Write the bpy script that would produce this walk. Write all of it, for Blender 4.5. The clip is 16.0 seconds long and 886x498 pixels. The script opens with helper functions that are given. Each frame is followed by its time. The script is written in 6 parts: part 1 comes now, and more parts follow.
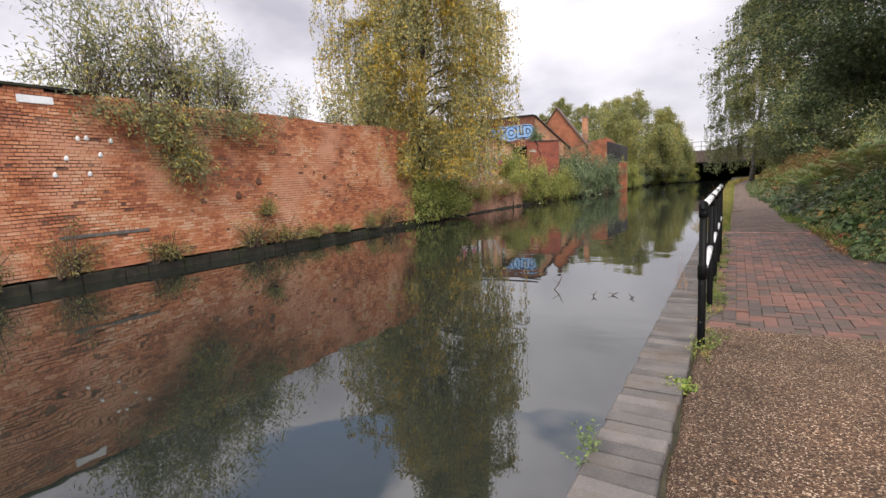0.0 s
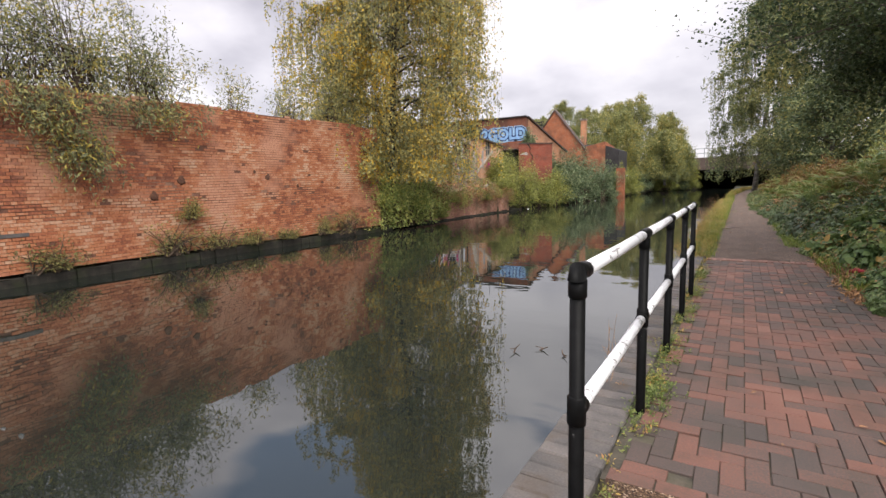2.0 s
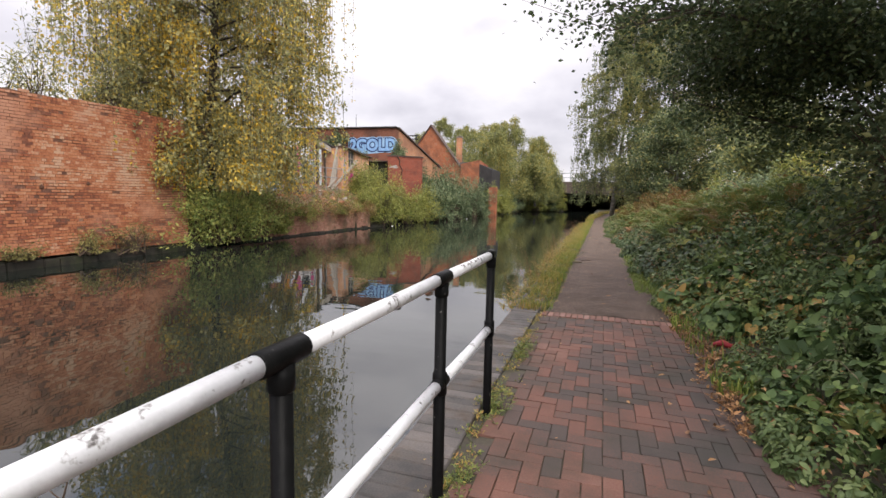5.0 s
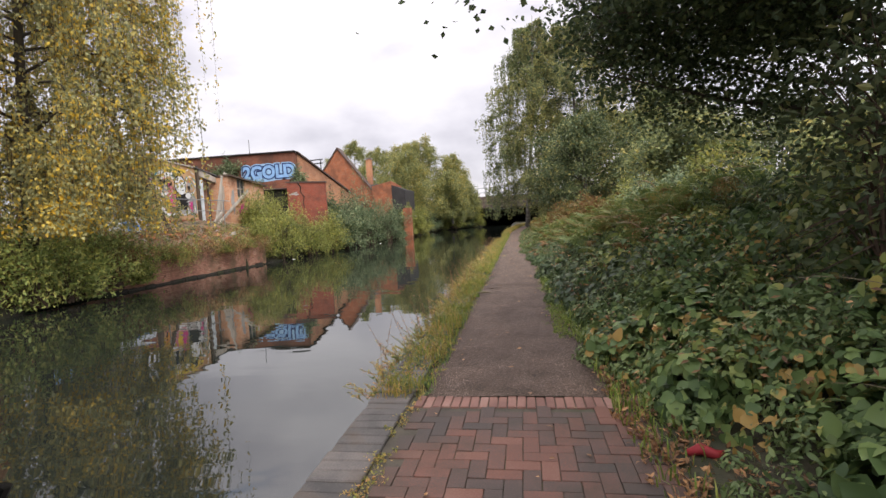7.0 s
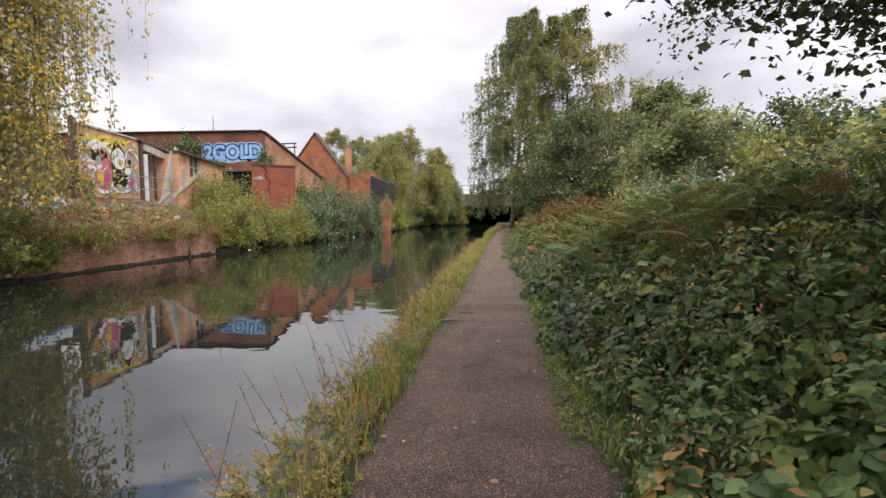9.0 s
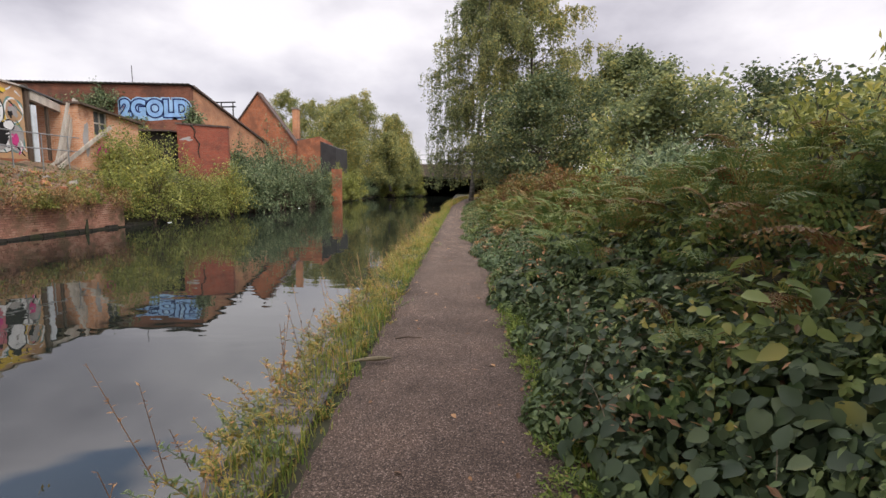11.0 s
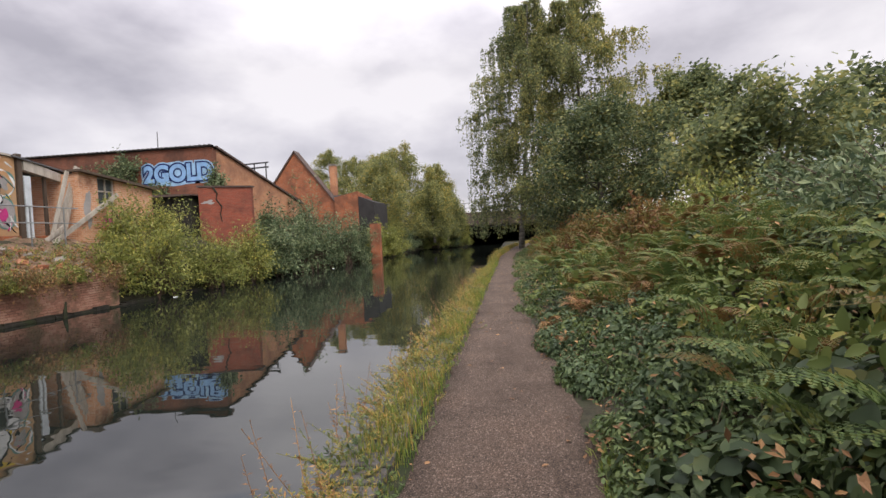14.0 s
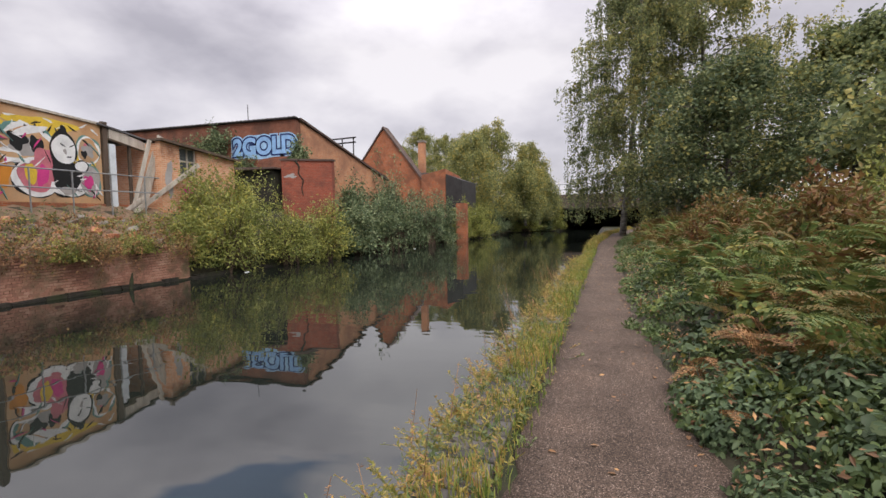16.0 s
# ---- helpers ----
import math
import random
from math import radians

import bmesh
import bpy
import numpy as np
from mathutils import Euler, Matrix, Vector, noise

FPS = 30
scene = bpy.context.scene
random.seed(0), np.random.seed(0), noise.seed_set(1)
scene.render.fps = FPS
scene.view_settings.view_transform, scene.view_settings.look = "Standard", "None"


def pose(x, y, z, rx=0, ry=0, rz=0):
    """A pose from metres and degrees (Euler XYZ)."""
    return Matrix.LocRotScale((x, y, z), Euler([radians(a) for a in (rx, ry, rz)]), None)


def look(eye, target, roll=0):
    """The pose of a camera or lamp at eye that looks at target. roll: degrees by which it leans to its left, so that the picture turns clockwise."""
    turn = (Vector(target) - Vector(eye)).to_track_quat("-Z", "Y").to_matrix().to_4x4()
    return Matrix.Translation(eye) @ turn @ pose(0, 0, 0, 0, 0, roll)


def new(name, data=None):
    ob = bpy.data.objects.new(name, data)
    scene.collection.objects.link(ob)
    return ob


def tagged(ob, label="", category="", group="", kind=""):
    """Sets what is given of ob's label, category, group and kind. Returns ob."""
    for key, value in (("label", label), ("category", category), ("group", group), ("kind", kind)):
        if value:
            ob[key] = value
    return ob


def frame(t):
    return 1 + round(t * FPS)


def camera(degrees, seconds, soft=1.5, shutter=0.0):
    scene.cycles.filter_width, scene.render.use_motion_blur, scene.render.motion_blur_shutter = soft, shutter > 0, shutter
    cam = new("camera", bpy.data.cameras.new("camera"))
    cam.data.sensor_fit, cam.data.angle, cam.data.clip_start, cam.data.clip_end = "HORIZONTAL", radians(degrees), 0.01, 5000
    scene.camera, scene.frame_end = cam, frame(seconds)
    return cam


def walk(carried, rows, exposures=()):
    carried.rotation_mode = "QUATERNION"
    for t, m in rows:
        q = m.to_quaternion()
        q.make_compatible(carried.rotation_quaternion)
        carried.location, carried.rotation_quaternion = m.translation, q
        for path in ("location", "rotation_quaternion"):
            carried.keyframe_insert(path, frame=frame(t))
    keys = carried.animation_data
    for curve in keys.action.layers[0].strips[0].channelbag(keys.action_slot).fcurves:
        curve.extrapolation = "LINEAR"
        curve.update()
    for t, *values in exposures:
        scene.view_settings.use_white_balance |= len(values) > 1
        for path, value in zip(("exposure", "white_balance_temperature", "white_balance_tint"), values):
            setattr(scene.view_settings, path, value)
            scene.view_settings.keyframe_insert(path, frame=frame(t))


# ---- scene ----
cam = camera(84.8, 16.0)
PATH = [
    (0, (0.524, -0.633, 1.346), (-0.506, 1.06, 1.079), -3.0),
    (0.5, (0.594, 0.011, 1.344), (-0.425, 1.701, 1.017), -3.7),
    (1, (0.663, 0.577, 1.368), (-0.357, 2.262, 1.02), -3.2),
    (1.5, (0.69, 1.198, 1.397), (-0.339, 2.884, 1.083), -1.9),
    (2, (0.789, 1.793, 1.399), (-0.251, 3.48, 1.136), -1.6),
    (2.5, (0.81, 2.381, 1.407), (-0.224, 4.077, 1.166), -1.3),
    (3, (0.843, 2.955, 1.432), (-0.143, 4.68, 1.2), -2.4),
    (3.5, (0.902, 3.585, 1.449), (-0.075, 5.308, 1.174), -2.0),
    (4, (0.926, 4.207, 1.455), (0.182, 6.044, 1.189), -0.0),
    (4.2, (0.936, 4.352, 1.432), (0.236, 6.206, 1.164), 0.6),
    (6.3, (1.183, 6.654, 1.484), (0.752, 8.605, 1.39), -0.9),
    (6.5, (1.214, 6.901, 1.464), (0.83, 8.861, 1.357), -1.5),
    (7, (1.236, 7.533, 1.479), (0.91, 9.501, 1.348), -3.3),
    (7.5, (1.222, 8.147, 1.483), (0.914, 10.118, 1.342), -2.8),
    (8, (1.232, 8.861, 1.47), (0.924, 10.832, 1.326), -1.6),
    (8.5, (1.178, 9.537, 1.455), (0.899, 11.512, 1.308), -0.9),
    (9, (1.195, 10.28, 1.43), (0.94, 12.258, 1.282), -0.1),
    (9.5, (1.167, 10.902, 1.43), (0.945, 12.883, 1.27), -0.9),
    (9.7, (1.175, 11.162, 1.427), (1.026, 13.147, 1.233), -1.0),
    (11.8, (1.145, 13.758, 1.441), (1.074, 15.739, 1.172), 1.6),
    (12, (1.156, 14.033, 1.456), (1.089, 16.015, 1.197), 1.8),
    (12.5, (1.201, 14.795, 1.46), (1.15, 16.785, 1.276), 0.3),
    (13, (1.143, 15.367, 1.488), (1.089, 17.364, 1.388), -1.7),
    (13.5, (1.145, 15.952, 1.473), (1.013, 17.947, 1.426), -2.0),
    (14, (1.097, 16.657, 1.455), (0.811, 18.635, 1.394), -2.8),
    (14.5, (1.039, 17.211, 1.444), (0.527, 19.142, 1.358), -4.2),
    (15, (0.942, 17.733, 1.455), (0.195, 19.586, 1.366), -5.6),
    (15.5, (0.903, 18.375, 1.419), (0.229, 20.257, 1.341), -2.6),
    (16, (0.89, 19.008, 1.414), (0.241, 20.895, 1.289), -0.9),
]
walk(cam, [(t, look(eye, target, roll)) for t, eye, target, roll in PATH], [(0.0, 0.32), (4.2, 0.32), (7.0, 0.32), (9.7, 0.22), (12.0, 0.1), (14.5, 0.0), (16.0, 0.0)])
ZW = -0.45          # water level; the towpath is z = 0


# ---- world, sun ----
def make_world():
    w = bpy.data.worlds.new("overcast_sky")
    scene.world = w
    w.use_nodes = True
    nt = w.node_tree
    nt.nodes.clear()
    N = nt.nodes.new
    out, bg = N("ShaderNodeOutputWorld"), N("ShaderNodeBackground")
    sky = N("ShaderNodeTexSky")
    sky.sky_type, sky.sun_disc = "NISHITA", False
    sky.sun_elevation, sky.sun_rotation = radians(53), radians(140)
    dim = N("ShaderNodeVectorMath")
    dim.operation = "SCALE"
    dim.inputs["Scale"].default_value = 0.2
    tc, mp = N("ShaderNodeTexCoord"), N("ShaderNodeMapping")
    mp.inputs["Scale"].default_value = (1.0, 1.0, 1.9)
    mp.inputs["Location"].default_value = (0.3, 0.15, 0.2)
    big, ramp = N("ShaderNodeTexNoise"), N("ShaderNodeValToRGB")
    big.inputs["Scale"].default_value, big.inputs["Detail"].default_value, big.inputs["Roughness"].default_value = 2.3, 6, 0.5
    e = ramp.color_ramp.elements
    e[0].position, e[0].color = 0.36, (0.48, 0.45, 0.50, 1)
    e[1].position, e[1].color = 0.60, (0.97, 0.92, 0.945, 1)
    mid = e.new(0.47)
    mid.color = (0.71, 0.67, 0.72, 1)
    gap, gramp = N("ShaderNodeTexNoise"), N("ShaderNodeValToRGB")
    gap.inputs["Scale"].default_value, gap.inputs["Detail"].default_value = 1.7, 4
    g = gramp.color_ramp.elements
    g[0].position, g[0].color = 0.77, (0.93, 0.93, 0.93, 1)
    g[1].position, g[1].color = 0.82, (0.15, 0.15, 0.15, 1)
    mix = N("ShaderNodeMix")
    mix.data_type = "RGBA"
    L = nt.links.new
    L(tc.outputs["Generated"], mp.inputs["Vector"])
    L(mp.outputs["Vector"], big.inputs["Vector"])
    L(mp.outputs["Vector"], gap.inputs["Vector"])
    sep, lift, high, rise = N("ShaderNodeSeparateXYZ"), N("ShaderNodeMath"), N("ShaderNodeMapRange"), N("ShaderNodeMapRange")
    rise.inputs["From Min"].default_value, rise.inputs["From Max"].default_value = 0.34, 0.44
    rise.inputs["To Min"].default_value, rise.inputs["To Max"].default_value = 0.0, 0.6
    high.inputs["From Min"].default_value, high.inputs["From Max"].default_value = 0.32, 0.85
    high.inputs["To Min"].default_value, high.inputs["To Max"].default_value = 1.0, 3.1
    over = N("ShaderNodeVectorMath")
    over.operation = "SCALE"
    L(tc.outputs["Generated"], sep.inputs[0])
    L(sep.outputs["Z"], rise.inputs["Value"])
    L(rise.outputs["Result"], lift.inputs[0])
    L(sep.outputs["Z"], high.inputs["Value"])
    L(big.outputs["Fac"], ramp.inputs["Fac"])
    L(gap.outputs["Fac"], lift.inputs[1])
    squeeze = N("ShaderNodeMath")
    squeeze.operation = "MULTIPLY"
    squeeze.inputs[1].default_value = 0.7
    L(lift.outputs[0], squeeze.inputs[0])
    L(squeeze.outputs[0], gramp.inputs["Fac"])
    L(sky.outputs["Color"], dim.inputs[0])
    L(gramp.outputs["Color"], mix.inputs["Factor"])
    L(dim.outputs["Vector"], mix.inputs["A"])
    L(ramp.outputs["Color"], over.inputs[0])
    L(high.outputs["Result"], over.inputs["Scale"])
    L(over.outputs["Vector"], mix.inputs["B"])
    L(mix.outputs["Result"], bg.inputs["Color"])
    bg.inputs["Strength"].default_value = 1.0
    L(bg.outputs["Background"], out.inputs["Surface"])


make_world()
sun_data = bpy.data.lights.new("sun", "SUN")
sun_data.energy, sun_data.angle, sun_data.color = 3.2, radians(48), (1.0, 0.95, 0.87)
sun = new("sun", sun_data)
sun.matrix_world = look((20, -24, 42), (0, 0, 0))


# ---- materials ----
def ramp_node(nt, stops):
    r = nt.nodes.new("ShaderNodeValToRGB")
    el = r.color_ramp.elements
    el[0].position, el[0].color = stops[0][0], (*stops[0][1], 1)
    el[1].position, el[1].color = stops[-1][0], (*stops[-1][1], 1)
    for p, c in stops[1:-1]:
        el.new(p).color = (*c, 1)
    return r


def surface(name, stops, scale=6.0, rough=0.8, bump=0.3, fine=60.0, stain=None, island=None, objrand=None, metal=0.0,
            stretch=(1, 1, 1), spec=0.3, stain_scale=1.1, stain_at=(0.5, 0.68), bump_dist=0.01, detail=5):
    """Noise between the stops, fine grain, an optional large stain, and per-piece tone."""
    m = bpy.data.materials.new(name)
    m.use_nodes = True
    nt = m.node_tree
    N, L = nt.nodes.new, nt.links.new
    b = nt.nodes["Principled BSDF"]
    b.inputs["Roughness"].default_value, b.inputs["Metallic"].default_value = rough, metal
    b.inputs["Specular IOR Level"].default_value = spec
    geo, mp = N("ShaderNodeNewGeometry"), N("ShaderNodeMapping")
    mp.inputs["Scale"].default_value = stretch
    L(geo.outputs["Position"], mp.inputs["Vector"])
    n1, n2 = N("ShaderNodeTexNoise"), N("ShaderNodeTexNoise")
    n1.inputs["Scale"].default_value, n1.inputs["Detail"].default_value = scale, detail
    n2.inputs["Scale"].default_value, n2.inputs["Detail"].default_value = fine, 3
    for n in (n1, n2):
        L(mp.outputs["Vector"], n.inputs["Vector"])
    add = N("ShaderNodeMath")
    add.operation = "MULTIPLY_ADD"
    add.inputs[1].default_value, add.inputs[2].default_value = 0.35, 0
    L(n2.outputs["Fac"], add.inputs[0])
    mixv = N("ShaderNodeMath")
    mixv.operation = "MULTIPLY_ADD"
    mixv.inputs[1].default_value = 0.65
    L(n1.outputs["Fac"], mixv.inputs[0])
    L(add.outputs[0], mixv.inputs[2])
    val = mixv.outputs[0]
    if island or objrand:
        if island:
            src = geo.outputs["Random Per Island"]
        else:
            oi = N("ShaderNodeObjectInfo")
            src = oi.outputs["Random"]
        pm = N("ShaderNodeMath")
        pm.operation = "MULTIPLY_ADD"
        k = island or objrand
        pm.inputs[1].default_value, pm.inputs[2].default_value = k, -k / 2
        L(src, pm.inputs[0])
        s = N("ShaderNodeMath")
        L(val, s.inputs[0])
        L(pm.outputs[0], s.inputs[1])
        val = s.outputs[0]
    r = ramp_node(nt, stops)
    L(val, r.inputs["Fac"])
    col = r.outputs["Color"]
    if stain:
        n3 = N("ShaderNodeTexNoise")
        n3.inputs["Scale"].default_value, n3.inputs["Detail"].default_value, n3.inputs["Roughness"].default_value = stain_scale, 6, 0.62
        L(geo.outputs["Position"], n3.inputs["Vector"])
        sr = ramp_node(nt, [(stain_at[0], (0, 0, 0)), (stain_at[1], (1, 1, 1))])
        L(n3.outputs["Fac"], sr.inputs["Fac"])
        mx = N("ShaderNodeMix")
        mx.data_type = "RGBA"
        mx.inputs["B"].default_value = (*stain, 1)
        L(sr.outputs["Color"], mx.inputs["Factor"])
        L(col, mx.inputs["A"])
        col = mx.outputs["Result"]
    L(col, b.inputs["Base Color"])
    if bump:
        bp = N("ShaderNodeBump")
        bp.inputs["Strength"].default_value, bp.inputs["Distance"].default_value = bump, bump_dist
        L(val, bp.inputs["Height"])
        L(bp.outputs["Normal"], b.inputs["Normal"])
    return m


def stones(name, stops, scale):
    """Resin-bound aggregate: every little stone with its own tone, darker damp patches, real relief."""
    m = bpy.data.materials.new(name)
    m.use_nodes = True
    nt = m.node_tree
    N, L = nt.nodes.new, nt.links.new
    b = nt.nodes["Principled BSDF"]
    b.inputs["Roughness"].default_value, b.inputs["Specular IOR Level"].default_value = 0.85, 0.3
    geo, v, sep = N("ShaderNodeNewGeometry"), N("ShaderNodeTexVoronoi"), N("ShaderNodeSeparateColor")
    v.inputs["Scale"].default_value, v.inputs["Randomness"].default_value = scale, 1.0
    L(geo.outputs["Position"], v.inputs["Vector"])
    L(v.outputs["Color"], sep.inputs[0])
    r = ramp_node(nt, stops)
    L(sep.outputs[0], r.inputs["Fac"])
    n = N("ShaderNodeTexNoise")
    n.inputs["Scale"].default_value, n.inputs["Detail"].default_value, n.inputs["Roughness"].default_value = 1.4, 7, 0.65
    L(geo.outputs["Position"], n.inputs["Vector"])
    dr = ramp_node(nt, [(0.36, (0.62, 0.60, 0.58)), (0.5, (0.9, 0.9, 0.9)), (0.66, (1.12, 1.08, 1.05))])
    L(n.outputs["Fac"], dr.inputs["Fac"])
    mx = N("ShaderNodeMix")
    mx.data_type, mx.blend_type = "RGBA", "MULTIPLY"
    mx.inputs["Factor"].default_value = 1.0
    L(r.outputs["Color"], mx.inputs["A"])
    L(dr.outputs["Color"], mx.inputs["B"])
    L(mx.outputs["Result"], b.inputs["Base Color"])
    bp = N("ShaderNodeBump")
    bp.inputs["Strength"].default_value, bp.inputs["Distance"].default_value = 0.8, 0.006
    bp.invert = True
    L(v.outputs["Distance"], bp.inputs["Height"])
    L(bp.outputs["Normal"], b.inputs["Normal"])
    return m


def far_brick(name, a, b, mortar, stain, soot=(0.5, 0.7)):
    """Coursed brickwork for walls too far off to tell single bricks."""
    m = bpy.data.materials.new(name)
    m.use_nodes = True
    nt = m.node_tree
    N, L = nt.nodes.new, nt.links.new
    bs = nt.nodes["Principled BSDF"]
    bs.inputs["Roughness"].default_value, bs.inputs["Specular IOR Level"].default_value = 0.9, 0.2
    geo, sep, com, sm = N("ShaderNodeNewGeometry"), N("ShaderNodeSeparateXYZ"), N("ShaderNodeCombineXYZ"), N("ShaderNodeMath")
    L(geo.outputs["Position"], sep.inputs[0])
    L(sep.outputs["X"], sm.inputs[0])
    L(sep.outputs["Y"], sm.inputs[1])
    L(sm.outputs[0], com.inputs["X"])
    L(sep.outputs["Z"], com.inputs["Y"])
    br = N("ShaderNodeTexBrick")
    br.inputs["Scale"].default_value = 1.0
    br.inputs["Brick Width"].default_value, br.inputs["Row Height"].default_value, br.inputs["Mortar Size"].default_value = 0.225, 0.075, 0.008
    br.inputs["Color1"].default_value, br.inputs["Color2"].default_value, br.inputs["Mortar"].default_value = (*a, 1), (*b, 1), (*mortar, 1)
    L(com.outputs[0], br.inputs["Vector"])
    n = N("ShaderNodeTexNoise")
    n.inputs["Scale"].default_value, n.inputs["Detail"].default_value, n.inputs["Roughness"].default_value = 0.9, 7, 0.65
    L(geo.outputs["Position"], n.inputs["Vector"])
    r = ramp_node(nt, [(soot[0], (0, 0, 0)), (soot[1], (1, 1, 1))])
    L(n.outputs["Fac"], r.inputs["Fac"])
    mx = N("ShaderNodeMix")
    mx.data_type = "RGBA"
    mx.inputs["B"].default_value = (*stain, 1)
    L(r.outputs["Color"], mx.inputs["Factor"])
    L(br.outputs["Color"], mx.inputs["A"])
    L(mx.outputs["Result"], bs.inputs["Base Color"])
    bp = N("ShaderNodeBump")
    bp.inputs["Strength"].default_value, bp.inputs["Distance"].default_value = 0.5, 0.01
    bp.invert = True
    L(br.outputs["Fac"], bp.inputs["Height"])
    L(bp.outputs["Normal"], bs.inputs["Normal"])
    return m


def leaf_material(name, stops, through_amount=0.35, rough=0.45, patch=0.25, patch_scale=0.6):
    """Leaves: tone per leaf, tinted in patches, partly letting light through."""
    m = bpy.data.materials.new(name)
    m.use_nodes = True
    nt = m.node_tree
    N, L = nt.nodes.new, nt.links.new
    b = nt.nodes["Principled BSDF"]
    b.inputs["Roughness"].default_value, b.inputs["Specular IOR Level"].default_value = rough, 0.22
    geo, n = N("ShaderNodeNewGeometry"), N("ShaderNodeTexNoise")
    n.inputs["Scale"].default_value, n.inputs["Detail"].default_value = patch_scale, 3
    L(geo.outputs["Position"], n.inputs["Vector"])
    a = N("ShaderNodeMath")
    a.operation = "MULTIPLY_ADD"
    a.inputs[1].default_value, a.inputs[2].default_value = patch * 4, -patch * 2
    L(n.outputs["Fac"], a.inputs[0])
    s = N("ShaderNodeMath")
    L(geo.outputs["Random Per Island"], s.inputs[0])
    L(a.outputs[0], s.inputs[1])
    r = ramp_node(nt, stops)
    L(s.outputs[0], r.inputs["Fac"])
    L(r.outputs["Color"], b.inputs["Base Color"])
    tr, mix = N("ShaderNodeBsdfTranslucent"), N("ShaderNodeMixShader")
    L(r.outputs["Color"], tr.inputs["Color"])
    mix.inputs["Fac"].default_value = through_amount
    L(b.outputs["BSDF"], mix.inputs[1])
    L(tr.outputs["BSDF"], mix.inputs[2])
    L(mix.outputs["Shader"], nt.nodes["Material Output"].inputs["Surface"])
    return m


def water_material():
    m = bpy.data.materials.new("canal_water")
    m.use_nodes = True
    nt = m.node_tree
    N, L = nt.nodes.new, nt.links.new
    b = nt.nodes["Principled BSDF"]
    b.inputs["Base Color"].default_value = (0.012, 0.015, 0.012, 1)
    b.inputs["Roughness"].default_value = 0.015
    b.inputs["IOR"].default_value = 1.55
    b.inputs["Specular IOR Level"].default_value = 0.85
    geo, mp = N("ShaderNodeNewGeometry"), N("ShaderNodeMapping")
    mp.inputs["Scale"].default_value = (0.5, 1.0, 1.0)
    L(geo.outputs["Position"], mp.inputs["Vector"])
    n1, n2 = N("ShaderNodeTexNoise"), N("ShaderNodeTexNoise")
    n1.inputs["Scale"].default_value, n1.inputs["Detail"].default_value = 1.6, 2
    n2.inputs["Scale"].default_value, n2.inputs["Detail"].default_value = 0.35, 1
    for n in (n1, n2):
        L(mp.outputs["Vector"], n.inputs["Vector"])
    mul = N("ShaderNodeMath")
    mul.operation = "MULTIPLY"
    L(n1.outputs["Fac"], mul.inputs[0])
    L(n2.outputs["Fac"], mul.inputs[1])
    bp = N("ShaderNodeBump")
    bp.inputs["Strength"].default_value, bp.inputs["Distance"].default_value = 0.16, 0.06
    L(mul.outputs[0], bp.inputs["Height"])
    L(bp.outputs["Normal"], b.inputs["Normal"])
    return m


M = {}
M["water"] = water_material()
M["brick"] = surface("weathered_brick", [(0.32, (0.171, 0.066, 0.041)), (0.43, (0.341, 0.118, 0.058)), (0.53, (0.461, 0.184, 0.087)), (0.66, (0.530, 0.330, 0.213))],
                     scale=0.75, fine=20, island=0.20, bump=0.5, detail=10, stain=(0.50, 0.25, 0.155), stain_scale=0.6, stain_at=(0.50, 0.66))
M["brick_piece"] = surface("weathered_brick_piece", [(0.32, (0.171, 0.066, 0.041)), (0.43, (0.341, 0.118, 0.058)), (0.53, (0.461, 0.184, 0.087)), (0.66, (0.530, 0.330, 0.213))],
                           scale=0.75, fine=20, objrand=0.20, bump=0.5, detail=10, stain=(0.50, 0.25, 0.155), stain_scale=0.6, stain_at=(0.50, 0.66))
M["mortar"] = surface("lime_mortar", [(0.32, (0.090, 0.044, 0.030)), (0.5, (0.180, 0.088, 0.058)), (0.7, (0.380, 0.240, 0.165))], scale=0.9, fine=30, bump=0.6, detail=9)
# Brown smudge with the shade of missing-brick holes in its colour.
M["hollow"] = surface("hollow_shade_brown", [(0.3, (0.070, 0.034, 0.022)), (0.7, (0.160, 0.075, 0.045))], scale=14, bump=0.9)
M["brick_far"] = far_brick("orange_brick", (0.42, 0.13, 0.055), (0.33, 0.10, 0.045), (0.36, 0.22, 0.15), (0.20, 0.085, 0.05), (0.42, 0.62))
M["brick_light"] = far_brick("buff_orange_brick", (0.52, 0.25, 0.13), (0.46, 0.20, 0.10), (0.48, 0.32, 0.22), (0.30, 0.15, 0.095), (0.42, 0.62))
M["brick_pale"] = far_brick("pale_painted_brick", (0.64, 0.34, 0.20), (0.52, 0.24, 0.12), (0.60, 0.46, 0.36), (0.24, 0.11, 0.07), (0.56, 0.72))
M["brick_dark"] = far_brick("sooty_red_brick", (0.30, 0.075, 0.045), (0.22, 0.055, 0.035), (0.26, 0.14, 0.10), (0.12, 0.05, 0.04))
M["brick_front"] = far_brick("brown_red_brick", (0.240, 0.090, 0.056), (0.192, 0.068, 0.041), (0.224, 0.128, 0.090), (0.112, 0.056, 0.041), (0.42, 0.62))
M["brick_mossy"] = surface("damp_pink_brick", [(0.3, (0.190, 0.095, 0.066)), (0.5, (0.360, 0.175, 0.120)), (0.75, (0.520, 0.320, 0.230))], scale=1.3, fine=20, island=0.20, bump=0.5, stain=(0.140, 0.121, 0.065))
M["brick_mossy_piece"] = surface("damp_pink_brick_piece", [(0.3, (0.190, 0.095, 0.066)), (0.5, (0.360, 0.175, 0.120)), (0.75, (0.520, 0.320, 0.230))], scale=1.3, fine=20, objrand=0.20, bump=0.5, stain=(0.140, 0.121, 0.065))
